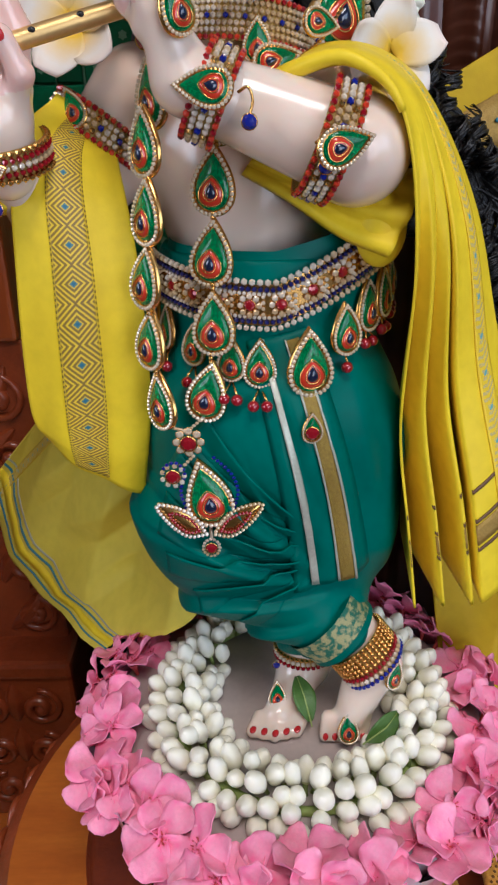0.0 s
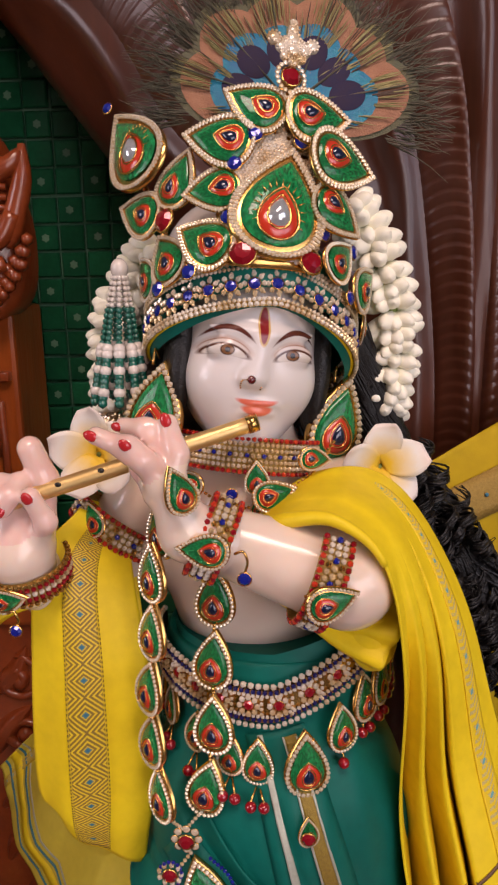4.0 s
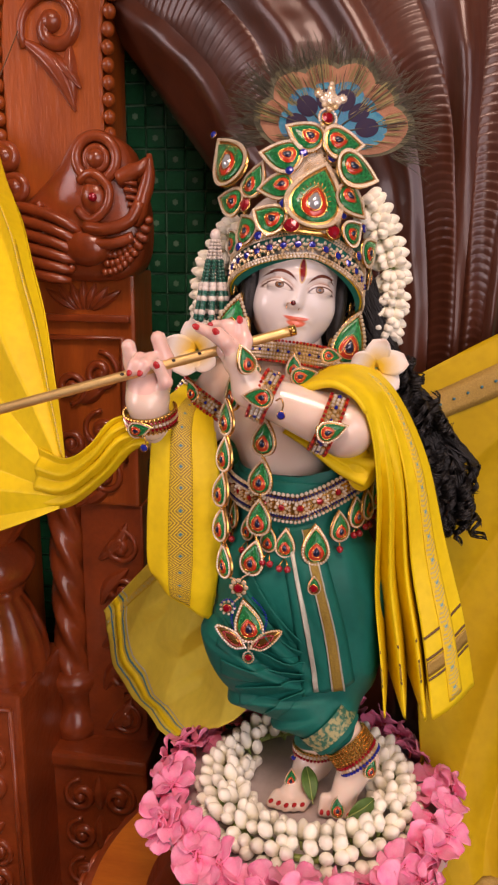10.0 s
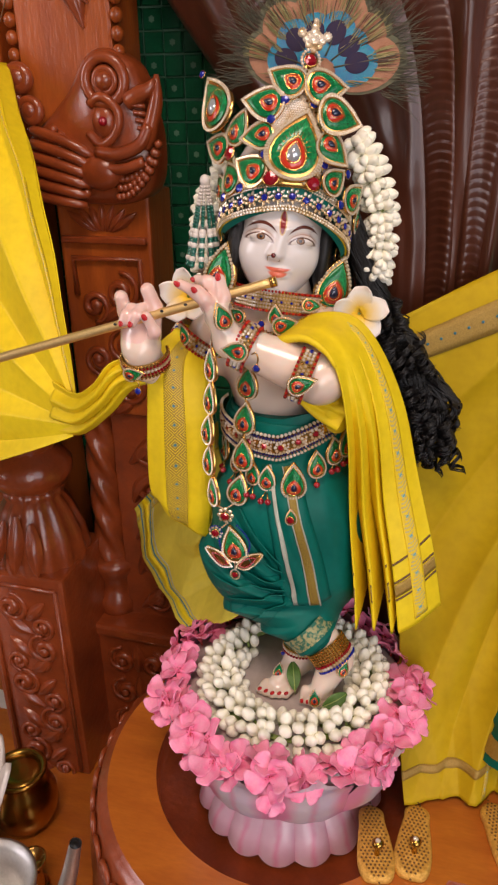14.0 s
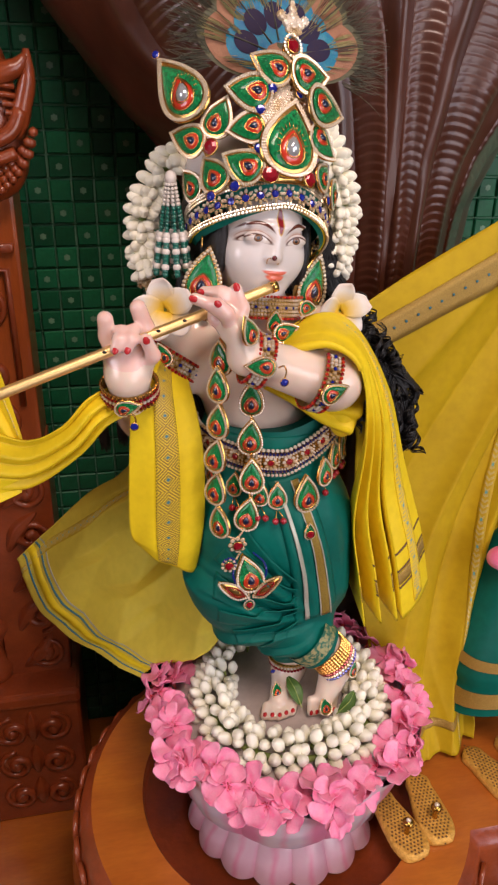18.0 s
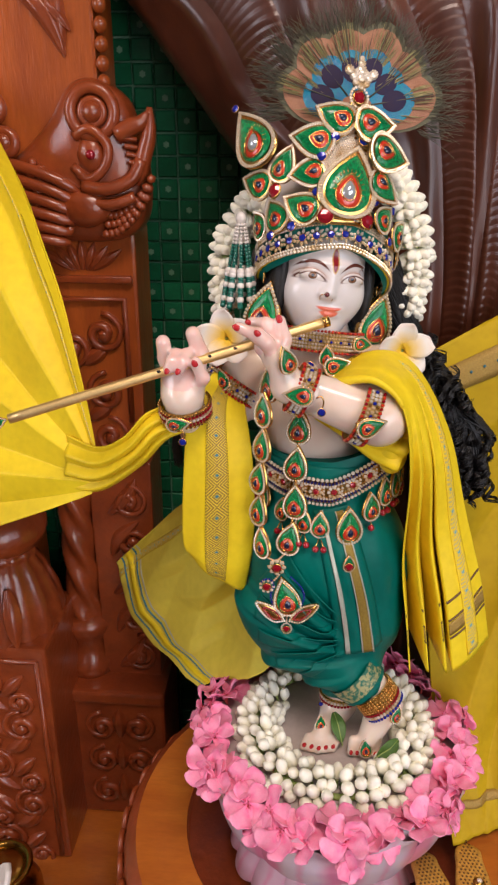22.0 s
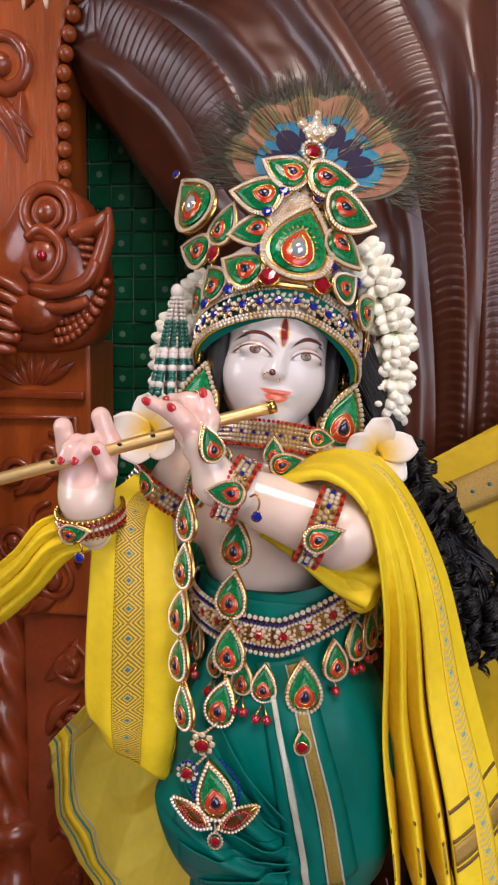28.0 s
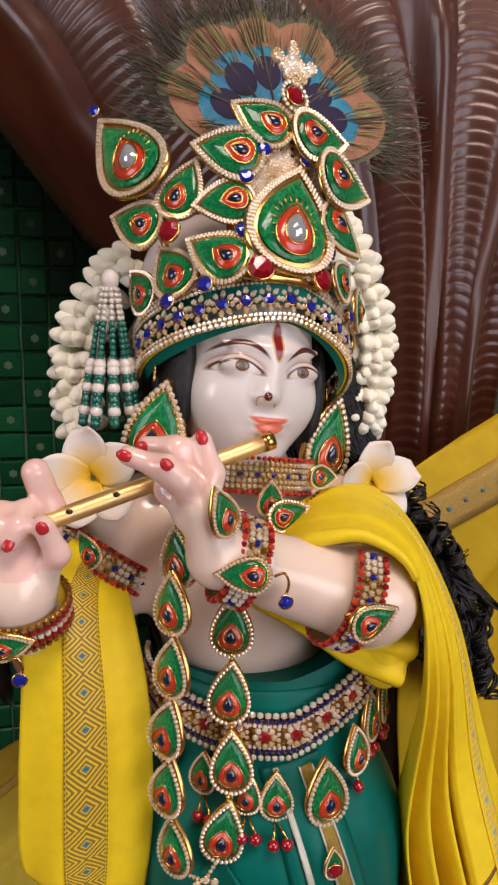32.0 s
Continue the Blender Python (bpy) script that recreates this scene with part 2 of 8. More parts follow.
class Shape:
    """Collects vertices and faces of one mesh."""

    def __init__(self):
        self.v, self.f, self.m, self.s, self.n, self.uv, self.marks = [], [], [], [], 0, {}, []

    def add(self, verts, faces, m=0, smooth=True):
        verts = np.asarray(verts, float).reshape(-1, 3)
        self.v.append(verts)
        self.f += [tuple(i + self.n for i in f) for f in faces]
        self.m += [m] * len(faces)
        self.s += [smooth] * len(faces)
        self.n += len(verts)
        return self

    def mark(self):
        self.marks.append((self.n, len(self.f)))
        return self

    def ball(self, c, r, sub=1, m=0, smooth=True, turn=None):
        v, f = ico(sub)
        p = v * np.array(r)
        if turn is not None:
            p = p @ np.array(turn.to_3x3() if hasattr(turn, "to_3x3") else turn).T
        return self.add(p + np.array(c), f, m, smooth)

    def tube(self, pts, radii, n=10, m=0, flat=1.0, cap=True, up=(0, 0, 1), closed=False, twist=0.0):
        pts = [Vector(p) for p in pts]
        k = len(pts)
        radii = [radii] * k if isinstance(radii, (int, float)) else radii
        rings = []
        up = Vector(up)
        for i, p in enumerate(pts):
            a, b = (pts[i - 1], pts[(i + 1) % k]) if closed else (pts[max(i - 1, 0)], pts[min(i + 1, k - 1)])
            d = (b - a).normalized()
            side = d.cross(up)
            if side.length < 1e-4:
                side = d.cross(Vector((1, 0, 0)))
            side.normalize()
            top = side.cross(d)
            up = top
            for j in range(n):
                an = 2 * math.pi * j / n + twist * i
                rings.append(p + side * (radii[i] * math.cos(an)) + top * (radii[i] * flat * math.sin(an)))
        f = []
        for i in range(k if closed else k - 1):
            i2 = (i + 1) % k
            for j in range(n):
                j2 = (j + 1) % n
                f.append((i * n + j, i * n + j2, i2 * n + j2, i2 * n + j))
        if cap and not closed:
            f += [tuple(range(n - 1, -1, -1)), tuple(range((k - 1) * n, k * n))]
        return self.add([r[:] for r in rings], f, m)

    def lathe(self, profile, n=48, c=(0, 0, 0), m=0, wave=None, smooth=True):
        v, f = [], []
        k = len(profile)
        for i, (r, z) in enumerate(profile):
            for j in range(n):
                a = 2 * math.pi * j / n
                rr, zz = (r, z) if wave is None else wave(r, z, a, i / (k - 1))
                v.append((c[0] + rr * math.cos(a), c[1] + rr * math.sin(a), c[2] + zz))
        for i in range(k - 1):
            for j in range(n):
                j2 = (j + 1) % n
                f.append((i * n + j, i * n + j2, (i + 1) * n + j2, (i + 1) * n + j))
        return self.add(v, f, m, smooth)

    def grid(self, fn, nu, nv, m=0, closed=False, smooth=True, flip=False):
        v = [fn(i / (nu if closed else nu - 1), j / (nv - 1)) for j in range(nv) for i in range(nu)]
        f = []
        for j in range(nv - 1):
            for i in range(nu if closed else nu - 1):
                i2 = (i + 1) % nu
                q = (j * nu + i, j * nu + i2, (j + 1) * nu + i2, (j + 1) * nu + i)
                f.append(q[::-1] if flip else q)
        return self.add([tuple(p) for p in v], f, m, smooth)

    def sheet(self, fn, nu, nv, thick=0.0012, m=0, pick=None):
        """A cloth with two faces and closed borders; pick(u, v) gives a face's material."""
        p = np.array([[tuple(fn(i / (nu - 1), j / (nv - 1))) for i in range(nu)] for j in range(nv)], float)
        du, dv = np.gradient(p, axis=1), np.gradient(p, axis=0)
        nrm = np.cross(du, dv)
        nrm /= np.linalg.norm(nrm, axis=2, keepdims=True) + 1e-12
        a, b = p + nrm * thick / 2, p - nrm * thick / 2
        v = np.concatenate([a.reshape(-1, 3), b.reshape(-1, 3)])
        o, f, mm = nu * nv, [], []
        for j in range(nv - 1):
            for i in range(nu - 1):
                q = (j * nu + i, j * nu + i + 1, (j + 1) * nu + i + 1, (j + 1) * nu + i)
                k = pick((i + 0.5) / (nu - 1), (j + 0.5) / (nv - 1)) if pick else m
                f += [q, tuple(x + o for x in q[::-1])]
                mm += [k, k]
        edge = [j * nu for j in range(nv - 1, 0, -1)] + list(range(nu)) + [j * nu + nu - 1 for j in range(1, nv)] + [(nv - 1) * nu + i for i in range(nu - 2, 0, -1)]
        for x, y in zip(edge, edge[1:] + edge[:1]):
            f.append((y, x, x + o, y + o))
            mm.append(m)
        n0, first = len(self.m), self.n
        self.add(v, f, m)
        for j in range(nv):
            for i in range(nu):
                self.uv[first + j * nu + i] = self.uv[first + o + j * nu + i] = (i / (nu - 1), j / (nv - 1))
        self.m[n0:] = mm
        return self

    def box(self, lo, hi, m=0, bevel=0.0, turn=None, c=(0, 0, 0)):
        bm = bmesh.new()
        bmesh.ops.create_cube(bm, size=1.0)
        lo, hi = Vector(lo), Vector(hi)
        for v in bm.verts:
            v.co = Vector([(lo[k] + hi[k]) / 2 + v.co[k] * (hi[k] - lo[k]) for k in range(3)])
        if bevel:
            bmesh.ops.bevel(bm, geom=bm.edges[:], offset=bevel, segments=2, affect="EDGES", profile=0.6)
        vs = [v.co.copy() for v in bm.verts]
        if turn is not None:
            vs = [turn @ v for v in vs]
        bm.verts.index_update()
        self.add([(v + Vector(c))[:] for v in vs], [tuple(v.index for v in f.verts) for f in bm.faces], m, False)
        bm.free()
        return self

    def dome(self, pts, z0, h, m=0, rings=4, wall=0.0, bend=None):
        """A filled outline in the plane, swelling to height h over z0."""
        pts = np.asarray(pts, float)
        c, k = pts.mean(0), len(pts)
        v = []
        if wall:
            v += [(*p, z0 - wall) for p in pts]
        for i in range(rings):
            s = math.cos(math.pi / 2 * i / rings)
            v += [(*(c + (p - c) * s), z0 + h * math.sin(math.pi / 2 * i / rings)) for p in pts]
        v.append((*c, z0 + h))
        f, nr = [], rings + (1 if wall else 0)
        for i in range(nr - 1):
            for j in range(k):
                j2 = (j + 1) % k
                f.append((i * k + j, i * k + j2, (i + 1) * k + j2, (i + 1) * k + j))
        f += [((nr - 1) * k + j, (nr - 1) * k + (j + 1) % k, nr * k) for j in range(k)]
        return self.add(v, f, m)

    def mesh(self, name, mats):
        v = np.concatenate(self.v)
        me = bpy.data.meshes.new(name)
        me.from_pydata(v.tolist(), [], self.f)
        for mm in mats if isinstance(mats, (list, tuple)) else [mats]:
            me.materials.append(mm)
        me.polygons.foreach_set("material_index", self.m)
        me.polygons.foreach_set("use_smooth", self.s)
        if self.uv:
            layer = me.uv_layers.new(name="weave")
            idx = np.empty(len(me.loops), int)
            me.loops.foreach_get("vertex_index", idx)
            layer.data.foreach_set("uv", [c for i in idx.tolist() for c in self.uv.get(i, (0.0, 0.0))])
        me.update()
        return me


def part(name, shape, mats, parent=None, label="", at=None, centre=True):
    """Links a Shape or a mesh as ONE object, under a thing or a part; at: its pose in the world."""
    if isinstance(shape, Shape):
        at = at or Matrix.Identity(4)
        if centre:
            c = np.concatenate(shape.v).mean(0)
            shape.v = [v - c for v in shape.v]
            at = at @ Matrix.Translation(c)
        shape = shape.mesh(name, mats)
    ob = new(name, shape)
    PLACED[ob.name] = at
    if parent is not None:
        ob.parent = parent
        ob.matrix_basis = PLACED[parent.name].inverted() @ at
    else:
        ob.matrix_basis = at
    if label:
        ob["label"] = label
    return ob


def parts_of(name, shape, mats, parent, label=""):
    """Each marked piece of a carving as a part of its own."""
    v = np.concatenate(shape.v)
    ends = shape.marks[1:] + [(shape.n, len(shape.f))]
    for (v0, f0), (v1, f1) in zip(shape.marks, ends):
        if v1 > v0:
            piece = Shape()
            piece.add(v[v0:v1], [tuple(i - v0 for i in f) for f in shape.f[f0:f1]])
            part(name, piece, mats, parent, label)


def lerp(a, b, t):
    return a + (b - a) * t


def curve(points, n):
    """A smooth line of n points through a few."""
    p = [Vector(q) for q in points]
    p = [2 * p[0] - p[1]] + p + [2 * p[-1] - p[-2]]
    out = []
    for i in range(n):
        t = i / (n - 1) * (len(p) - 3)
        k = min(int(t), len(p) - 4)
        t -= k
        a, b, c, d = p[k:k + 4]
        out.append(0.5 * ((2 * b) + (c - a) * t + (2 * a - 5 * b + 4 * c - d) * t * t + (3 * b - a - 3 * c + d) * t ** 3))
    return out


def frame_of(out, up=(0, 0, 1)):
    """Axes of a jewel: z out of the surface, y upwards."""
    z = Vector(out).normalized()
    x = Vector(up).cross(z).normalized()
    return Matrix((x, z.cross(x), z)).transposed().to_4x4()

# ---- the room ----


def structure(name, shape, mats, label, category):
    return tagged(part(name, shape, mats), label, category, kind="structure")


FZ, CZ = -1.05, 1.95
structure("floor", Shape().box((-2.5, -2.5, FZ - 0.05), (2.5, 1.1, FZ)), FLOOR, "dark polished stone floor of the shrine room", "floor")
structure("ceiling", Shape().box((-2.5, -2.5, CZ), (2.5, 1.1, CZ + 0.1)), PLASTER, "plain cream plaster ceiling", "ceiling")
# unseen south wall; its opening is added behind the south fill lamp
structure("wall_south", Shape().box((-2.5, -2.5, FZ), (0.55, -2.4, CZ)).box((1.95, -2.5, FZ), (2.5, -2.4, CZ)).box((0.55, -2.5, 1.75), (1.95, -2.4, CZ)), PLASTER, "plain cream plaster wall with an opening added for the fill light", "wall")
structure("wall_north", Shape().box((-2.5, 0.79, FZ), (2.5, 0.95, CZ)), GROUT, "grey-green grouted wall behind green mosaic tiles", "wall")
for side, nm in ((-1, "wall_west"), (1, "wall_east")):
    x0, x1 = sorted((side * 2.3, side * 2.4))
    sh = Shape()
    sh.box((x0, -2.4, FZ), (x1, -1.7, CZ)).box((x0, -0.2, FZ), (x1, 0.79, CZ))
    sh.box((x0, -1.7, FZ), (x1, -0.2, 0.45)).box((x0, -1.7, 1.85), (x1, -0.2, CZ))
    structure(nm, sh, PLASTER, "cream plaster wall with a window opening", "wall")

# ---- altar table ----
table = thing("altar_table", (0.0, 0.35, FZ), "low varnished teak altar table under the shrine", "altar")
part("table_top", Shape().box((-1.1, 0.02, -0.36), (1.1, 0.785, -0.30), bevel=0.008), WOOD_LIGHT, table)
part("front_panel", Shape().box((-1.08, 0.06, FZ), (1.08, 0.10, -0.36)), WOOD, table)


def scroll(sh, c, r, turns=1.4, start=0.0, flip=1, thick=0.006, y=None, tail=0.0, m=0):
    """A carved scroll in an upright plane facing the viewer."""
    sh.mark()
    pts, rad = [], []
    n = 26
    for i in range(n):
        t = i / (n - 1)
        a = start + flip * turns * 2 * math.pi * t
        rr = r * (1 - 0.86 * t)
        pts.append((c[0] + rr * math.cos(a), c[1], c[2] + rr * math.sin(a)))
        rad.append(thick * (0.55 + 0.75 * t * (1 - 0.25 * t)))
    sh.tube(pts, rad, 8, m=m, flat=1.0, up=(0, -1, 0))
    sh.ball(pts[-1], (thick * 1.5, thick * 1.2, thick * 1.5), 2, m)
    return sh


def carved_leaf(sh, a, b, w, depth=0.006, m=0, bow=0.0):
    """A carved leaf from a to b in an upright plane, with a midrib."""
    sh.mark()
    a, b = Vector(a), Vector(b)
    d = b - a
    side = Vector((d.z, 0, -d.x)).normalized()

    def f(u, v):
        ww = w * math.sin(math.pi * min(1, v * 0.92 + 0.06)) ** 0.8
        x = (u - 0.5) * 2
        return a + d * v + side * (x * ww + bow * math.sin(math.pi * v)) + Vector((0, -1, 0)) * depth * ((1 - x * x) - 0.35 * math.exp(-(x * 5) ** 2) + 0.02) * math.sin(math.pi * (0.08 + 0.84 * v))

    return sh.grid(f, 9, 10, m)


# ---- tall carved pier of the shrine's frame ----
PY = 0.632
pier = thing("shrine_pier", (-0.30, 0.66, -0.30), "tall varnished teak pier with carved scrolls and beaded edges", "pillar")


def arch(z):
    """How far the shaft leans into the arch above."""
    return 1.9 * max(0.0, z - 0.84) ** 2


SEC = ((-0.366, PY + 0.003), (-0.363, PY), (-0.249, PY), (-0.246, PY + 0.003), (-0.246, 0.715), (-0.366, 0.715))
part("upper_shaft", Shape().grid(lambda u, v: (SEC[round(u * 6) % 6][0] + arch(0.60 + 0.65 * v), SEC[round(u * 6) % 6][1], 0.60 + 0.65 * v), 6, 60, closed=True, smooth=False, flip=False), WOOD, pier)
part("lower_shaft", Shape().box((-0.343, PY + 0.006, 0.30), (-0.216, 0.715, 0.60), bevel=0.004), WOOD, pier)
part("flat_shaft", Shape().box((-0.300, PY + 0.012, -0.06), (-0.214, 0.715, 0.30), bevel=0.003), CARVED, pier)
part("plinth", Shape().box((-0.352, PY - 0.028, -0.30), (-0.204, 0.715, -0.06), bevel=0.005), CARVED, pier)
part("plinth_cap", Shape().box((-0.356, PY - 0.034, -0.075), (-0.202, 0.715, -0.052), bevel=0.006), CARVED, pier)
bead_mesh = Shape().ball((0, 0, 0), (0.0075, 0.0085, 0.0085), 2).mesh("bead", WOOD)
for k in range(26):
    for bx in (-0.373, -0.239):
        part("bead", bead_mesh, None, pier, at=Matrix.Translation((bx + arch(0.752 + k * 0.0182), PY + 0.004, 0.752 + k * 0.0182)))
# crescent and flame carving on the upper shaft
sh = Shape()
scroll(sh, (-0.300, PY - 0.001, 0.865), 0.042, 1.25, radians(-150), -1, 0.0085)
carved_leaf(sh, (-0.338, PY, 0.852), (-0.278, PY, 0.776), 0.012, 0.012, bow=-0.012)
carved_leaf(sh, (-0.282, PY, 0.845), (-0.278, PY, 0.785), 0.010, 0.010, bow=0.004)
carved_leaf(sh, (-0.30, PY, 0.835), (-0.27, PY, 0.80), 0.008, 0.012)
for k in range(3):
    z = 0.93 + 0.09 * k
    o = arch(z + 0.03)
    scroll(sh, (-0.318 + o, PY - 0.001, z + 0.02), 0.030, 1.3, radians(-60), 1, 0.007)
    scroll(sh, (-0.285 + o, PY - 0.001, z + 0.06), 0.026, 1.3, radians(120), -1, 0.007)
    carved_leaf(sh, (-0.345 + o, PY, z), (-0.30 + o, PY, z + 0.06), 0.010, 0.012)
parts_of("carved_scroll", sh, CARVED, pier)
# panel carvings under the bird
sh = Shape()
for k in range(7):
    carved_leaf(sh, (-0.280 + (k - 3) * 0.004, PY + 0.006, 0.552), (-0.280 + (k - 3) * 0.016, PY + 0.006, 0.588 - abs(k - 3) * 0.004), 0.006, 0.008)
sh.mark().box((-0.338, PY - 0.002, 0.537), (-0.221, PY + 0.01, 0.546), bevel=0.002)
sh.mark().tube([(-0.325, PY + 0.004, 0.47), (-0.325, PY + 0.002, 0.518), (-0.232, PY + 0.002, 0.518), (-0.232, PY + 0.004, 0.36)], 0.004, 8, up=(0, -1, 0))
for k, z in enumerate((0.475, 0.40, 0.34)):
    scroll(sh, (-0.262, PY + 0.004, z), 0.026, 1.4, radians(90), 1 if k % 2 else -1, 0.006)
    scroll(sh, (-0.302, PY + 0.004, z - 0.02), 0.022, 1.3, radians(-90), -1 if k % 2 else 1, 0.006)
    carved_leaf(sh, (-0.29, PY + 0.006, z - 0.04), (-0.255, PY + 0.006, z - 0.015), 0.010, 0.009)
parts_of("panel_ornament", sh, CARVED, pier)
sh = Shape()
for k in range(5):
    z = -0.02 + k * 0.065
    scroll(sh, (-0.246, PY + 0.010, z), 0.026, 1.4, radians(90 + 180 * (k % 2)), 1 if k % 2 else -1, 0.0055)
    carved_leaf(sh, (-0.275, PY + 0.012, z - 0.02), (-0.235, PY + 0.012, z + 0.035), 0.011, 0.009, bow=0.006 * (-1) ** k)
parts_of("vine_ornament", sh, CARVED, pier)
sh = Shape()
for k in range(3):
    z = -0.25 + k * 0.065
    scroll(sh, (-0.30, PY - 0.029, z), 0.026, 1.4, radians(90), 1, 0.006)
    scroll(sh, (-0.245, PY - 0.029, z), 0.026, 1.4, radians(90), -1, 0.006)
    carved_leaf(sh, (-0.273, PY - 0.028, z - 0.02), (-0.273, PY - 0.028, z + 0.035), 0.011, 0.010)
parts_of("plinth_ornament", sh, CARVED, pier)
# twisted half column beside the flat shaft
sh = Shape()
n, rows = 28, 90
v = []
for i in range(rows):
    z = 0.045 + 0.27 * i / (rows - 1)
    for j in range(n):
        a = 2 * math.pi * j / n
        r = 0.0235 + 0.0035 * math.cos(4 * a + i * 0.30)
        v.append((-0.324 + r * math.cos(a), PY + 0.026 + r * math.sin(a), z))
sh.add(v, [(i * n + j, i * n + (j + 1) % n, (i + 1) * n + (j + 1) % n, (i + 1) * n + j) for i in range(rows - 1) for j in range(n)])
part("twisted_column", sh, CARVED, pier)
part("column_foot", Shape().lathe([(0.0, -0.06), (0.032, -0.06), (0.034, -0.03), (0.026, -0.02), (0.022, 0.0), (0.03, 0.018), (0.036, 0.03), (0.036, 0.04), (0.027, 0.048), (0.0, 0.05)], 28, (-0.324, PY + 0.026, 0)), CARVED, pier)

# ---- carved bird-beast head on the pier ----
beast = thing("carved_beast_head", (-0.285, 0.62, 0.60), "dark red carved wooden mythical bird head bracket with a red eye", "carving")
BY = 0.612
bm_pts = curve([(-0.370, 0, 0.655), (-0.366, 0, 0.615), (-0.335, 0, 0.592), (-0.28, 0, 0.586), (-0.225, 0, 0.590), (-0.200, 0, 0.612), (-0.196, 0, 0.66), (-0.205, 0, 0.70), (-0.216, 0, 0.735), (-0.245, 0, 0.755), (-0.275, 0, 0.750), (-0.300, 0, 0.715), (-0.325, 0, 0.690)], 60)
sh = Shape()
out = [(p.x, p.z) for p in bm_pts]
ring = Shape().dome(out, 0.0, 0.022, rings=6, wall=0.03)
vv = np.concatenate(ring.v)
sh.add(np.stack([vv[:, 0], PY - 0.004 - vv[:, 2], vv[:, 1]], 1), [f[::-1] for f in ring.f])
part("head", sh, CARVED, beast)
sh = Shape()
for rr, th in ((0.024, 0.0065), (0.0125, 0.004)):
    sh.tube([(-0.247 + rr * math.cos(a), BY - 0.004, 0.722 + rr * math.sin(a)) for a in np.linspace(0, 2 * math.pi, 24, endpoint=False)], th, 8, closed=True, up=(0, -1, 0))
sh.ball((-0.247, BY - 0.005, 0.722), (0.011, 0.009, 0.011), 2)
part("brow_boss", sh, CARVED, beast)
sh = Shape()
sh.tube(curve([(-0.222, BY - 0.002, 0.70), (-0.205, BY - 0.003, 0.708), (-0.195, BY - 0.003, 0.712), (-0.187, BY - 0.003, 0.722)], 10), [0.010, 0.010, 0.010, 0.010, 0.009, 0.009, 0.008, 0.007, 0.005, 0.003], 8)
sh.tube(curve([(-0.186, BY, 0.727), (-0.188, BY, 0.70), (-0.197, BY, 0.672), (-0.205, BY, 0.65)], 10), [0.003, 0.005, 0.007, 0.008, 0.009, 0.009, 0.010, 0.010, 0.009, 0.006], 8)
sh.tube(curve([(-0.262, BY - 0.008, 0.648), (-0.235, BY - 0.012, 0.645), (-0.208, BY - 0.008, 0.655), (-0.196, BY - 0.004, 0.675)], 14), 0.0075, 8)
sh.tube(curve([(-0.262, BY - 0.006, 0.632), (-0.232, BY - 0.010, 0.629), (-0.205, BY - 0.006, 0.637)], 14), 0.0065, 8)
part("beak", sh, CARVED, beast)
for k in range(5):
    part("tooth", Shape().tube([(-0.216 + 0.002 * k, BY - 0.006, 0.697 - 0.008 * k), (-0.200, BY - 0.004, 0.695 - 0.008 * k)], 0.0028, 6), CARVED, beast)
sh = Shape()
sh.tube(curve([(-0.268, BY - 0.004, 0.698), (-0.250, BY - 0.010, 0.706), (-0.232, BY - 0.008, 0.690), (-0.236, BY - 0.008, 0.668), (-0.255, BY - 0.008, 0.655), (-0.272, BY - 0.004, 0.668)], 22), 0.0055, 8)
sh.ball((-0.252, BY - 0.002, 0.680), (0.016, 0.010, 0.020), 2)
part("eye_socket", sh, CARVED, beast)
part("eye", Shape().ball((-0.250, BY - 0.012, 0.680), (0.0055, 0.004, 0.0055), 2), RUBY, beast, "small red painted eye")
sh = Shape()
sh.ball((-0.262, BY - 0.002, 0.625), (0.030, 0.016, 0.022), 2)
part("cheek", sh, CARVED, beast)
sh = Shape()
for k in range(6):
    a = Vector((-0.352 - 0.003 * k, BY, 0.672 - 0.014 * k))
    sh.mark().tube(curve([a, a + Vector((0.03, -0.010, -0.006)), a + Vector((0.06, -0.012, -0.016 + 0.001 * k)), a + Vector((0.085, -0.006, -0.030 + 0.003 * k))], 12), [0.003] + [0.0062] * 9 + [0.005, 0.003], 8)
parts_of("wing_feather", sh, CARVED, beast)
sh = Shape()
for r_ in range(4):
    for k in range(6):
        sh.ball((-0.318 + 0.009 * k - 0.003 * r_, BY - 0.004, 0.672 - 0.012 * r_ - 0.007 * k), (0.0062, 0.006, 0.0062), 1)
for r_ in range(3):
    for k in range(9):
        sh.ball((-0.235 + 0.006 * k - 0.003 * r_, BY - 0.002, 0.617 - 0.010 * r_ + 0.0006 * k * k), (0.0055, 0.006, 0.0055), 1)
tagged(part("scale_relief", sh, CARVED, beast), kind="stuff")
sh = Shape()
scroll(sh, (-0.362, BY + 0.008, 0.725), 0.020, 1.4, radians(-90), -1, 0.0085)
scroll(sh, (-0.348, BY + 0.002, 0.690), 0.018, 1.2, radians(200), -1, 0.0075)
parts_of("crest_scroll", sh, CARVED, beast)

# ---- turned column with a square carved base ----
col = thing("turned_column", (-0.405, 0.59, -0.30), "turned teak column with vase swelling on a carved square base", "column")
part("base_block", Shape().box((-0.475, 0.52, -0.30), (-0.338, 0.655, 0.085), bevel=0.005), CARVED, col)


def fluted(r, z, a, t):
    return r * (1 + 0.045 * math.cos(14 * a)), z


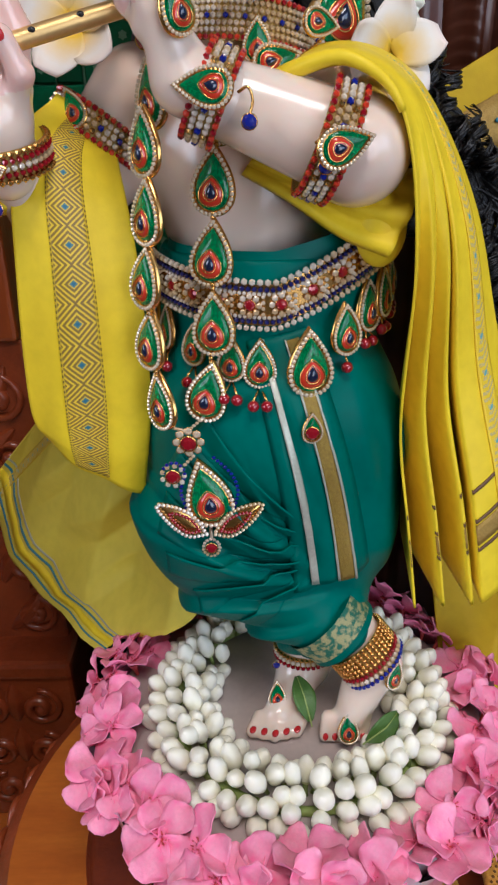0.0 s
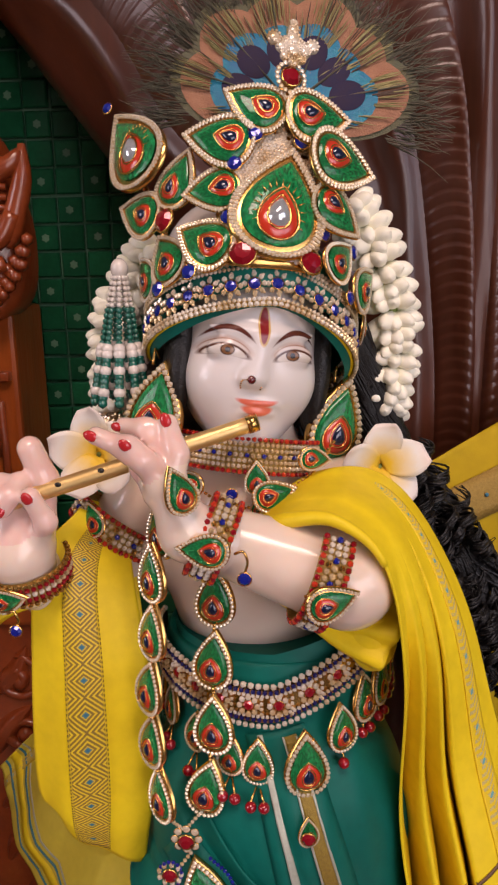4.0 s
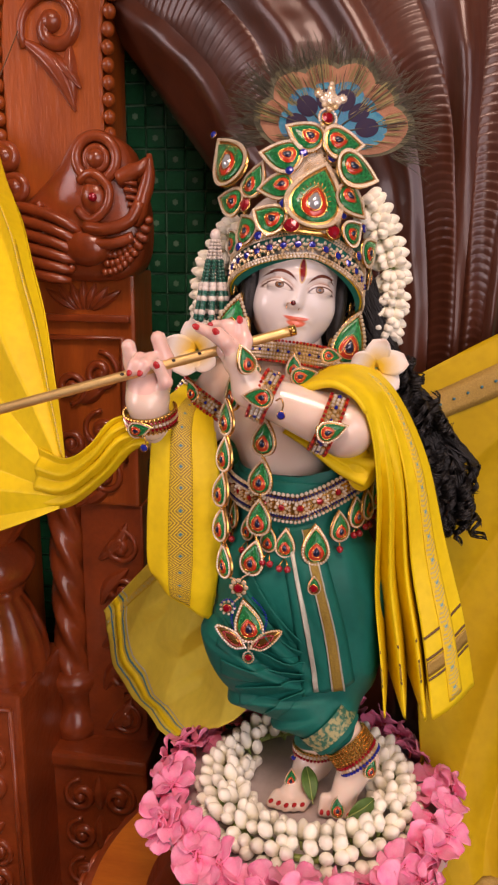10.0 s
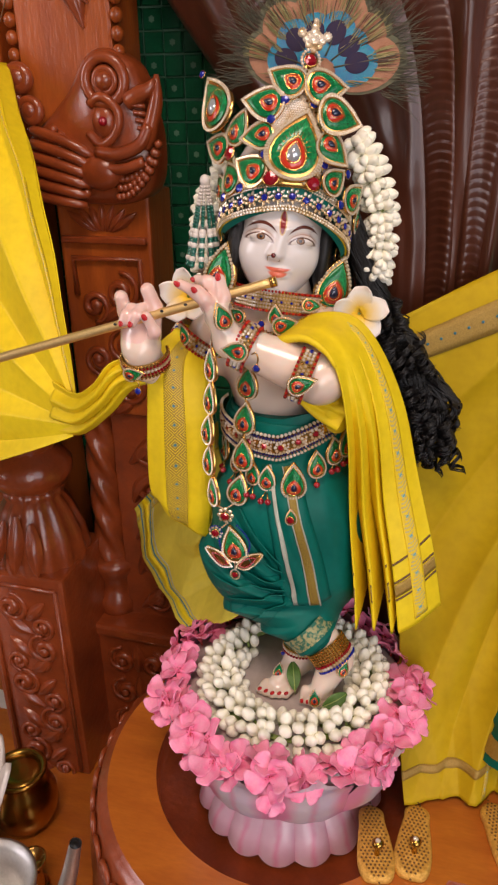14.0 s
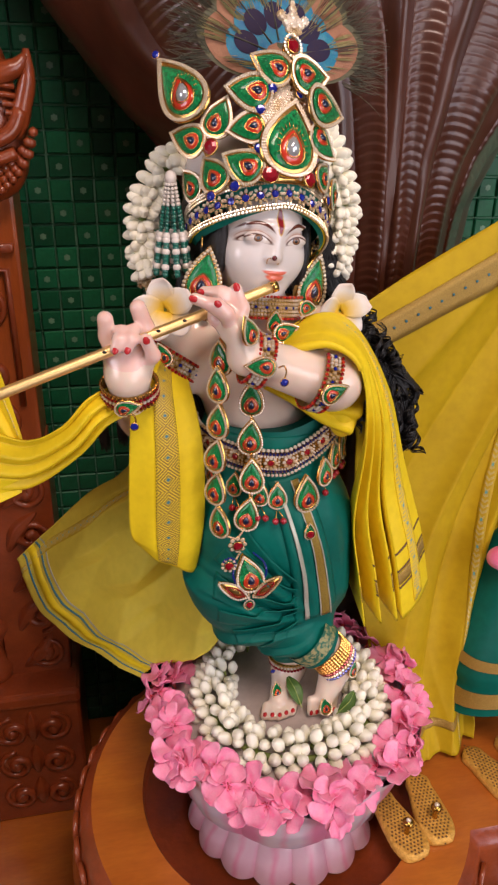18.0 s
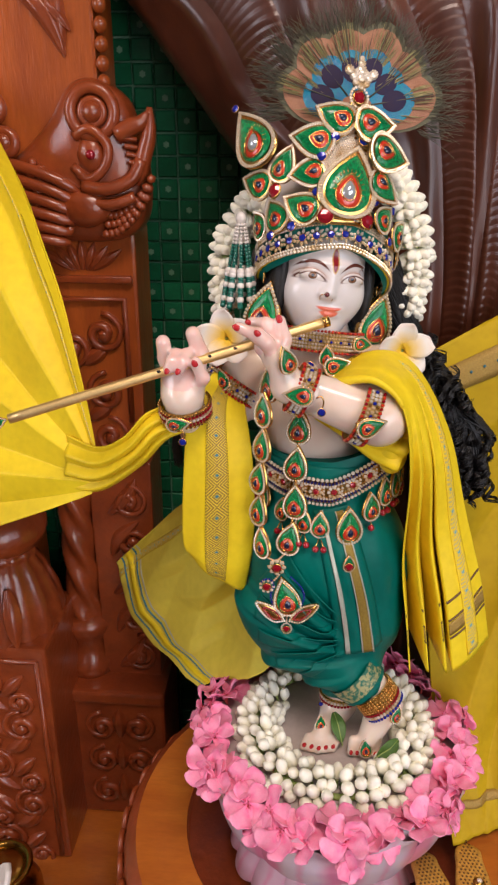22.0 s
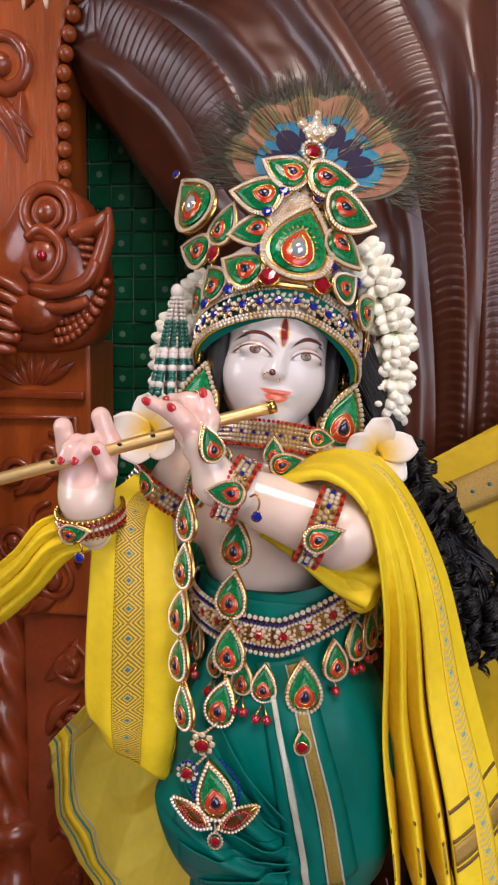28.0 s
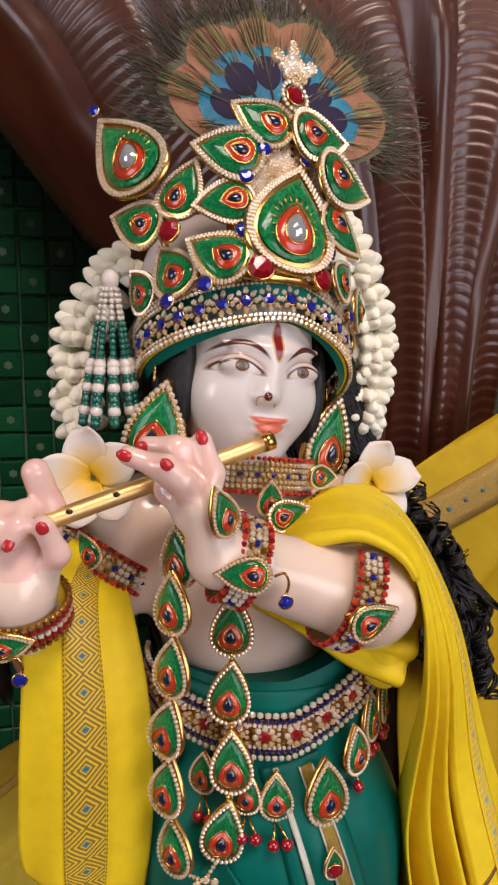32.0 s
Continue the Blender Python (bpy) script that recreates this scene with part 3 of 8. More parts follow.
part("turned_vase", Shape().lathe([(0.066, 0.075), (0.070, 0.095), (0.064, 0.13), (0.050, 0.168), (0.040, 0.184), (0.043, 0.190), (0.043, 0.196), (0.038, 0.20)], 56, (-0.406, 0.588, 0), wave=fluted), CARVED, col)
part("ring", Shape().lathe([(0.036, 0.196), (0.050, 0.205), (0.060, 0.222), (0.060, 0.236), (0.050, 0.250), (0.040, 0.258), (0.036, 0.262)], 48, (-0.406, 0.588, 0), wave=lambda r, z, a, t: (r * (1 + 0.012 * math.cos(18 * a)), z)), CARVED, col)
part("cup", Shape().lathe([(0.036, 0.258), (0.042, 0.266), (0.058, 0.29), (0.066, 0.315), (0.064, 0.34), (0.05, 0.36), (0.05, 0.58), (0.0, 0.58)], 48, (-0.406, 0.588, 0), wave=fluted), CARVED, col)
sh = Shape()
for k in range(-1, 2):
    carved_leaf(sh, (-0.406 + k * 0.022, 0.535, 0.175 - abs(k) * 0.01), (-0.406 + k * 0.036, 0.514, 0.092), 0.013, 0.016)
parts_of("carved_leaf", sh, CARVED, col)
sh = Shape()
for a, b in (((-0.462, 0.518, 0.065), (-0.351, 0.518, 0.065)), ((-0.462, 0.518, -0.29), (-0.462, 0.518, 0.065)), ((-0.351, 0.518, -0.29), (-0.351, 0.518, 0.065))):
    sh.mark().tube([a, b], 0.0035, 6)
for k in range(5):
    z = 0.025 - k * 0.072
    s = 1 if k % 2 else -1
    scroll(sh, (-0.406 + s * 0.022, 0.519, z), 0.027, 1.45, radians(90), s, 0.0062)
    scroll(sh, (-0.406 - s * 0.024, 0.519, z - 0.03), 0.020, 1.3, radians(-90), -s, 0.0055)
    carved_leaf(sh, (-0.406 - s * 0.005, 0.52, z - 0.045), (-0.406 + s * 0.032, 0.52, z - 0.01), 0.011, 0.010, bow=0.006 * s)
    carved_leaf(sh, (-0.406, 0.52, z - 0.02), (-0.406 - s * 0.034, 0.52, z + 0.016), 0.010, 0.010)
parts_of("vine_ornament", sh, CARVED, col)

# ---- outer post ----
post = thing("outer_post", (-0.478, 0.70, -0.30), "reddish teak outer post with a column of carved flames", "pillar")
part("shaft", Shape().box((-0.548, 0.668, -0.30), (-0.412, 0.76, 1.35), bevel=0.004), WOOD, post)
sh = Shape()
for x in (-0.543, -0.468, -0.458, -0.449):
    sh.mark().tube([(x, 0.666, 0.3), (x, 0.666, 1.34)], 0.0045, 6)
for k in range(19):
    z = 0.42 + 0.048 * k
    sh.mark().ball((-0.426 + 0.004 * (-1) ** k, 0.668, z), (0.008, 0.008, 0.02), 1)
parts_of("moulding", sh, WOOD, post)
sh = Shape()
for k in range(10):
    z = 0.50 + 0.080 * k
    scroll(sh, (-0.513, 0.667, z), 0.022, 1.3, radians(-100), 1, 0.006)
    carved_leaf(sh, (-0.530, 0.668, z - 0.02), (-0.486, 0.668, z + 0.03), 0.015, 0.012, bow=0.008)
    carved_leaf(sh, (-0.500, 0.668, z + 0.01), (-0.508, 0.668, z + 0.075), 0.014, 0.012, bow=-0.006)
parts_of("carved_flame", sh, WOOD, post)

# ---- many-hooded serpent canopy behind the statue ----
HB = 0.14
HZ = (0.10, 0.45, 0.58, 0.637, 0.668, 0.70, 0.735, 0.78, 0.81, 0.86, 0.935, 1.04, 1.20, 1.30)
HX = (0.16, 0.155, 0.168, 0.195, 0.232, 0.258, 0.284, 0.318, 0.340, 0.380, 0.404, 0.414, 0.400, 0.37)
# each serpent's throat: heights, its middle line and its half width there
SNAKES = (
    ((0.45, 0.62, 0.69, 0.75, 0.82, 0.87, 0.91, 0.96, 1.30), (0.070, 0.050, 0.010, -0.045, -0.085, -0.135, -0.190, -0.235, -0.26), (0.020, 0.022, 0.024, 0.026, 0.028, 0.027, 0.024, 0.018, 0.012)),
    ((0.45, 0.57, 0.69, 0.77, 0.84, 0.92, 1.00, 1.30), (0.138, 0.136, 0.124, 0.108, 0.078, 0.034, -0.015, -0.06), (0.012, 0.014, 0.016, 0.020, 0.024, 0.028, 0.031, 0.04)),
    ((0.45, 0.57, 0.69, 0.80, 0.92, 1.00, 1.30), (0.164, 0.166, 0.170, 0.176, 0.180, 0.182, 0.186), (0.010, 0.012, 0.016, 0.020, 0.026, 0.030, 0.04)),
    ((0.45, 0.56, 0.63, 0.72, 0.82, 0.92, 1.30), (0.206, 0.212, 0.218, 0.242, 0.286, 0.345, 0.44), (0.014, 0.016, 0.020, 0.028, 0.036, 0.042, 0.05)),
    ((0.45, 0.60, 0.68, 0.75, 0.84, 0.92, 1.30), (0.245, 0.262, 0.302, 0.352, 0.425, 0.482, 0.53), (0.016, 0.020, 0.028, 0.036, 0.042, 0.040, 0.03)),
)


def hood_at(x, z):
    """The hood's front face over a place of the wall."""
    s = (x - HB) / float(np.interp(z, HZ, HX))
    bulge = 0.105 * min(1.0, max(0.0, (1.16 - z) / 0.36)) ** 0.7 + 0.035
    y = 0.672 - bulge * max(0.0, 1 - s * s) ** 0.85
    for zs, xs, ws in SNAKES:
        half = float(np.interp(z, zs, ws))
        slope = (float(np.interp(z + 0.02, zs, xs)) - float(np.interp(z - 0.02, zs, xs))) / 0.04
        q = abs(x - float(np.interp(z, zs, xs))) / math.sqrt(1 + slope * slope) / half
        # a rounded body on each side of a sunken throat
        y -= 0.016 * math.exp(-((q - 1.75) / 0.62) ** 2) * min(1.0, half / 0.030)
    edge = 1 - min(1, max(0.0, 1 - abs(s)) / 0.05)
    return y + 0.014 * edge * edge + 0.003 * math.sin(9 * s + 6 * z)


def hood(u, v):
    z = 0.10 + 1.2 * v
    x = HB + (u * 2 - 1) * float(np.interp(z, HZ, HX))
    return x, hood_at(x, z), z


def throat(zs, xs, ws):
    """A strip of cross ribs, each with its own edge, along a serpent's middle line."""
    line = curve([(x, 0, z) for x, z in zip(xs, zs)], 400)
    run = np.concatenate([[0.0], np.cumsum([(b - a).length for a, b in zip(line, line[1:])])])
    n = int(run[-1] / 0.0085) * 6
    lx, lz = [p.x for p in line], [p.z for p in line]

    def f(u, v):
        at = v * run[-1]
        x, z = float(np.interp(at, run, lx)), float(np.interp(at, run, lz))
        x2, z2 = float(np.interp(at + 0.004, run, lx)), float(np.interp(at + 0.004, run, lz))
        d = Vector((x2 - x, 0, z2 - z)).normalized() if at < run[-1] - 0.005 else Vector((0, 0, 1))
        q = u * 2 - 1
        half = float(np.interp(z, zs, ws))
        px, pz = x + d.z * q * half, z - d.x * q * half - d.z * 0.006 * q * q
        t = (at / 0.0085) % 1.0
        rib = t ** 0.5 if t < 0.8 else (1 - (t - 0.8) / 0.2) ** 1.5
        y = min(hood_at(px, pz), 0.665) + 0.002 - (1 - q * q) ** 0.5 * 0.0065 - 0.0013 * rib * min(1.0, 5 * (1 - abs(q)))
        return px, y, pz

    return Shape().grid(f, 13, n + 1)


canopy = thing("serpent_hood_canopy", (HB, 0.66, -0.30), "large dark polished wooden serpent hood fan with ribbed throats", "carving")
part("hood_front", Shape().grid(hood, 200, 260), WOOD_DARK, canopy)
for zs, xs, ws in SNAKES:
    part("ribbed_throat", throat(zs, xs, ws), WOOD_DARK, canopy, "throat of carved cross ribs")
part("hood_back", Shape().grid(lambda u, v: (hood(u, v)[0], 0.69, hood(u, v)[2]), 20, 40, flip=True), WOOD_DARK, canopy)
part("trunk", Shape().lathe([(0.17, -0.30), (0.16, -0.1), (0.15, 0.12)], 40, (HB, 0.70, 0), wave=lambda r, z, a, t: (r * (1 + 0.03 * math.cos(12 * a)), z)), WOOD_DARK, canopy)

TONGUE = mat("cream_painted_wood", (0.78, 0.58, 0.40), 0.5, col2=(0.70, 0.50, 0.33), scale=80)
for tip, rise, m in (((-0.203, 0.492, 0.905), (-0.150, 0.60, 1.12), WOOD), ((-0.088, 0.420, 0.955), (-0.02, 0.60, 1.16), WOOD_DARK)):
    tip, rise = Vector(tip), Vector(rise)
    head = part("serpent_head", Shape().tube(curve([tip + Vector((0, 0, -0.002)), tip + Vector((0.003, 0.010, 0.022)), tip.lerp(rise, 0.35) + Vector((-0.01, -0.01, 0.02)), tip.lerp(rise, 0.7), rise], 26), [0.009, 0.0135, 0.0165, 0.018, 0.018] + [0.018 + 0.0007 * k for k in range(21)], 18), m, canopy, "carved serpent head leaning forward")
    for s in (-1, 1):
        part("eye", Shape().ball(tip + Vector((s * 0.012, -0.010, 0.016)), 0.0032, 2), BLACK, head)
        fork = part("tongue", Shape().tube(curve([tip + Vector((s * 0.001, -0.002, 0.004)), tip + Vector((s * 0.004, -0.005, -0.016)), tip + Vector((s * 0.0085, -0.004, -0.034)), tip + Vector((s * 0.0095, -0.002, -0.050))], 14), [0.0062, 0.0064, 0.0064, 0.0062, 0.006, 0.0058, 0.0054, 0.005, 0.0046, 0.004, 0.0034, 0.0027, 0.002, 0.001], 10, flat=0.6), TONGUE, head, "cream painted forked tongue")

# ---- dais ----
DC, DR, DH = Vector((0.024, 0.368)), 0.208, 0.153
dais = thing("wooden_dais", (0.2, 0.4, -0.30), "orange varnished wooden dais with a round recess and carved rim", "dais")


def dais_outline(grow):
    r = DR + grow
    y0 = 0.268 - grow
    a0 = math.asin((y0 - DC.y) / r)
    pts = [(DC.x + r * math.cos(a), DC.y + r * math.sin(a)) for a in np.linspace(a0, -1.5 * math.pi - 0.6, 72)]
    pts += [(pts[-1][0], 0.63), (0.95, 0.63), (0.95, y0)]
    # the second round place, for the companion figure
    c2, r2 = (0.50, 0.365), 0.2 + grow
    a1 = math.asin((y0 - c2[1]) / r2)
    pts += [(c2[0] + r2 * math.cos(a), c2[1] + r2 * math.sin(a)) for a in np.linspace(a1, -math.pi - a1, 40)]
    return pts


bm = bmesh.new()
outer = [bm.verts.new((x, y, 0)) for x, y in dais_outline(0)]
hole = [bm.verts.new((DC.x + DH * math.cos(a), DC.y + DH * math.sin(a), 0)) for a in np.linspace(0, 2 * math.pi, 96, endpoint=False)]
edges = [bm.edges.new((l[i], l[(i + 1) % len(l)])) for l in (outer, hole) for i in range(len(l))]
bmesh.ops.triangle_fill(bm, edges=edges, use_beauty=True)
bmesh.ops.recalc_face_normals(bm, faces=bm.faces[:])
if sum(f.normal.z for f in bm.faces) < 0:
    bmesh.ops.reverse_faces(bm, faces=bm.faces[:])
me = bpy.data.meshes.new("top_board")
bm.to_mesh(me)
bm.free()
me.materials.append(WOOD_LIGHT)
part("top_board", me, None, dais, at=Matrix.Identity(4))
sh = Shape()
lay = [(0.0, 0.0), (0.004, -0.004), (0.010, -0.006), (0.014, -0.02), (0.022, -0.05), (0.026, -0.075), (0.020, -0.085), (0.020, -0.12), (0.03, -0.14), (0.03, -0.30)]
loops = [[(x, y, z) for x, y in dais_outline(g)] for g, z in lay]
k = len(loops[0])
sh.add([p for l in loops for p in l], [(i * k + j, i * k + (j + 1) % k, (i + 1) * k + (j + 1) % k, (i + 1) * k + j) for i in range(len(lay) - 1) for j in range(k)])
part("skirt", sh, CARVED, dais)
# darker wood than the top board stands in for shade in the recess
part("recess", Shape().lathe([(DH, 0.0), (DH - 0.002, -0.004), (DH - 0.003, -0.032), (0.0, -0.032)], 96, (DC.x, DC.y, 0)), CARVED, dais)
sh = Shape()
ol = dais_outline(0.018)
acc = 0.0
for i in range(len(ol) - 1):
    a, b = Vector(ol[i]), Vector(ol[i + 1])
    acc += (b - a).length
    if acc > 0.03 and a.y < 0.55 and abs(a.x) < 0.6:
        acc = 0
        t = (b - a).normalized()
        nrm = Vector((-t.y, t.x))
        if nrm.dot(a - Vector((a.x, 0.4))) < 0 and a.y > 0.4:
            nrm = -nrm
        c = Vector((a.x, a.y, -0.036))
        sh.mark()
        for rr in (0.0135, 0.0065):
            sh.tube([c + Vector((t.x, t.y, 0)) * rr * math.cos(q) + Vector((0, 0, 1)) * rr * math.sin(q) * 1.25 for q in np.linspace(0, 2 * math.pi, 18, endpoint=False)], 0.0032, 6, closed=True)
        sh.ball(c, 0.0045, 1)
parts_of("rim_scroll", sh, CARVED, dais)

# ---- lotus pedestal ----
LC = Vector((0.026, 0.366, -0.032))
lotus = thing("lotus_pedestal", LC, "white and pink painted marble lotus pedestal with petals", "pedestal")


def lotus_paint(name, light, dark, pink):
    """Marble painted pink along the petal's borders and middle vein."""
    pm = bpy.data.materials.new(name)
    pm.use_nodes = True
    nt = pm.node_tree
    co = nt.nodes.new("ShaderNodeTexCoord").outputs["Object"]
    sp = nt.nodes.new("ShaderNodeSeparateXYZ")
    nt.links.new(co, sp.inputs[0])
    wob = math_node(nt, "MULTIPLY", math_node(nt, "SUBTRACT", noise_node(nt, co, 45), 0.5), 0.012)
    ax = math_node(nt, "ABSOLUTE", math_node(nt, "ADD", sp.outputs[0], wob))
    edge = ramp(nt, ax, 0.014, 0.028)
    vein = math_node(nt, "MULTIPLY", math_node(nt, "SUBTRACT", 1.0, ramp(nt, ax, 0.0, 0.005)), 0.6)
    pinkness = math_node(nt, "MULTIPLY", math_node(nt, "MAXIMUM", edge, vein), ramp(nt, noise_node(nt, co, 30), 0.2, 0.5))
    base_c = ramp_mix(nt, ramp(nt, noise_node(nt, co, 22), 0.35, 0.65), light, dark)
    nt.links.new(ramp_mix(nt, math_node(nt, "MULTIPLY", pinkness, 0.9), base_c, pink), nt.nodes["Principled BSDF"].inputs["Base Color"])
    nt.nodes["Principled BSDF"].inputs["Roughness"].default_value = 0.3
    nt.nodes["Principled BSDF"].inputs["Coat Weight"].default_value = 0.3
    return pm


pm = lotus_paint("painted_lotus_marble", (0.68, 0.56, 0.58), (0.56, 0.47, 0.60), (0.72, 0.19, 0.34))
pm_low = lotus_paint("pink_lotus_marble", (0.70, 0.46, 0.50), (0.66, 0.36, 0.44), (0.70, 0.14, 0.27))


def bowl(z):
    return float(np.interp(z, (0.055, 0.065, 0.085, 0.115, 0.14, 0.152), (0.078, 0.094, 0.113, 0.122, 0.126, 0.131)))


def petal_shape(n, z0, z1, rad, tip):
    """One petal on a round body, outward along -y."""
    half = math.pi / n * (1.22 if tip > 0 else 1.12)

    def f(u, v):
        x = (u - 0.5) * 2
        if tip > 0:
            # an ogee petal: full in the middle, drawn to a small out-curled point
            wid = half * (0.80 + 0.20 * math.sin(math.pi * min(1.0, v * 1.15)))
            top = 1 - 0.20 * abs(x) ** 1.5 + 0.08 * max(0.0, 1 - abs(x) * 5)
            z = lerp(z0, z1 + tip, v * top)
            r = rad(min(z, z1)) + 0.007 * (1 - abs(x) ** 1.8) * math.sin(math.pi * (0.15 + 0.75 * v)) + 0.010 * max(0.0, v - 0.72) ** 1.5 * 4
        else:
            wid = half * (1.0 - 0.25 * v + 0.25 * v * v)
            top = 1 - 0.10 * abs(x) ** 2.2
            z = lerp(z0, z1 + tip, v * top)
            r = rad(max(z, 0.0)) + 0.006 * (1 - x * x) * (0.4 + 0.6 * v)
        a = x * wid
        return r * math.sin(a), -r * math.cos(a), z

    return Shape().grid(f, 21, 22)


up_petal = petal_shape(10, 0.056, 0.150, bowl, 0.010).mesh("petal", pm)
for k in range(10):
    part("petal", up_petal, None, lotus, at=Matrix.Translation(LC) @ pose(0, 0, 0, 0, 0, 36 * k + 22) @ Matrix.Diagonal((1 + 0.012 * (k % 2), 1 + 0.012 * (k % 2), 1, 1)))
low_petal = petal_shape(16, 0.056, 0.004, lambda z: float(np.interp(z, (0.0, 0.02, 0.04, 0.06), (0.101, 0.095, 0.084, 0.075))), -0.003).mesh("lower_petal", pm_low)
for k in range(16):
    part("lower_petal", low_petal, None, lotus, at=Matrix.Translation(LC) @ pose(0, 0, 0, 0, 0, 22.5 * k + 4))
part("core", Shape().lathe([(0.0, 0.0), (0.098, 0.0), (0.092, 0.02), (0.081, 0.04), (0.075, 0.055), (0.088, 0.066), (0.110, 0.09), (0.120, 0.12), (0.127, 0.142), (0.127, 0.149), (0.122, 0.153), (0.0, 0.154)], 72, LC), MARBLE_GREY, lotus)

# ---- solid shapes from distance fields ----


def ball_d(p, c, r):
    r = np.array(r, float) * np.ones(3)
    q = (p - np.array(c)) / r
    k0 = np.linalg.norm(q, axis=-1)
    k1 = np.linalg.norm(q / r, axis=-1) + 1e-9
    return k0 * (k0 - 1.0) / k1


def rod_d(p, a, b, ra, rb):
    a, b = np.array(a, float), np.array(b, float)
    d = b - a
    t = np.clip(((p - a) @ d) / (d @ d), 0, 1)
    return np.linalg.norm(p - a - t[..., None] * d, axis=-1) - (ra + (rb - ra) * t)


def blend(a, b, k):
    h = np.clip(0.5 + 0.5 * (b - a) / k, 0, 1)
    return b + (a - b) * h - k * h * (1 - h)


def nets(field, lo, hi, step):
    """The surface of a field as vertices and quads (surface nets)."""
    ax = [np.arange(l, h + step, step) for l, h in zip(lo, hi)]
    g = np.stack(np.meshgrid(*ax, indexing="ij"), -1)
    d = field(g)
    n = np.array(d.shape)
    ins = d < 0
    cell = np.zeros(n - 1, int)
    corners = [(i, j, k) for i in (0, 1) for j in (0, 1) for k in (0, 1)]
    for i, j, k in corners:
        cell += ins[i:n[0] - 1 + i, j:n[1] - 1 + j, k:n[2] - 1 + k]
    act = np.argwhere((cell > 0) & (cell < 8))
    index = -np.ones(n - 1, int)
    index[tuple(act.T)] = np.arange(len(act))
    acc, cnt = np.zeros((len(act), 3)), np.zeros(len(act))
    for a in range(8):
        for b in range(a + 1, 8):
            ca, cb = np.array(corners[a]), np.array(corners[b])
            if np.abs(ca - cb).sum() != 1:
                continue
            da, db = d[tuple((act + ca).T)], d[tuple((act + cb).T)]
            hit = (da < 0) != (db < 0)
            t = np.where(hit, da / np.where(hit, da - db, 1), 0)
            acc += np.where(hit[:, None], ca + t[:, None] * (cb - ca), 0)
            cnt += hit
    verts = np.array([x[0] for x in ax]) + (act + acc / cnt[:, None]) * step
    quads = []
    for axis in range(3):
        o1, o2 = [(1, 2), (2, 0), (0, 1)][axis]
        s0, s1 = [slice(None)] * 3, [slice(None)] * 3
        s0[axis], s1[axis] = slice(0, -1), slice(1, None)
        a, b = ins[tuple(s0)], ins[tuple(s1)]
        pos = np.argwhere(a != b)
        pos = pos[(pos[:, o1] > 0) & (pos[:, o2] > 0) & (pos[:, o1] < n[o1] - 1) & (pos[:, o2] < n[o2] - 1)]
        e1, e2 = np.eye(3, dtype=int)[o1], np.eye(3, dtype=int)[o2]
        q = np.stack([index[tuple((pos - s).T)] for s in (0 * e1, e1, e1 + e2, e2)], 1)
        flip = ~a[tuple(pos.T)]
        q[flip] = q[flip][:, ::-1]
        quads.append(q[:, ::-1])
    return verts, np.concatenate(quads)


def march(field, x, z, y0=0.25, y1=0.45):
    """The front (small y) surface of a field at x, z."""
    ys = np.linspace(y0, y1, 400)
    d = field(np.stack([np.full_like(ys, x), ys, np.full_like(ys, z)], -1))
    k = np.argmax(d < 0)
    return float(ys[k]) if d[k] < 0 else y1


# ---- statue ----
HEAD = Matrix.LocRotScale((-0.006, 0.4375, 0.587), Euler([radians(a) for a in (-8, 8, 15)]), None)
HEAD_R = np.array(HEAD.to_3x3())
HEAD_C = np.array(HEAD.translation)


def head_field(p):
    q = (p - HEAD_C) @ HEAD_R
    d = ball_d(q, (0.0012, 0.004, 0.012), (0.0392, 0.0540, 0.056))
    d = blend(d, ball_d(q, (0.0012, -0.014, -0.022), (0.0318, 0.034, 0.035)), 0.02)
    d = blend(d, ball_d(q, (0.001, -0.030, -0.047), (0.0125, 0.0115, 0.010)), 0.014)
    for s in (-1, 1):
        d = blend(d, ball_d(q, (s * 0.0185, -0.030, -0.019), (0.0130, 0.012, 0.013)), 0.014)
        d = blend(d, ball_d(q, (s * 0.0178, -0.0445, -0.004), (0.0105, 0.0048, 0.0052)), 0.004)
        d = blend(d, rod_d(q, (s * 0.006, -0.0505, 0.005), (s * 0.027, -0.043, 0.007), 0.0018, 0.001), 0.006)
        d = blend(d, ball_d(q, (s * 0.0038 - 0.0040, -0.0490, -0.0188), (0.0030, 0.0034, 0.0027)), 0.003)
    d = blend(d, rod_d(q, (-0.0008, -0.0492, 0.003), (-0.0038, -0.0514, -0.0168), 0.0022, 0.0038), 0.008)
    d = blend(d, ball_d(q, (0.001, -0.0455, -0.0305), (0.011, 0.0042, 0.0022)), 0.0028)
    d = blend(d, ball_d(q, (0.001, -0.0440, -0.0350), (0.009, 0.0045, 0.0028)), 0.0028)
    d = blend(d, ball_d(q, (-0.010, 0.030, 0.045), (0.037, 0.036, 0.043)), 0.012)
    cut = ball_d(q, (0.001, -0.0502, -0.0325), (0.0125, 0.0022, 0.0007))
    return np.maximum(d, -cut)


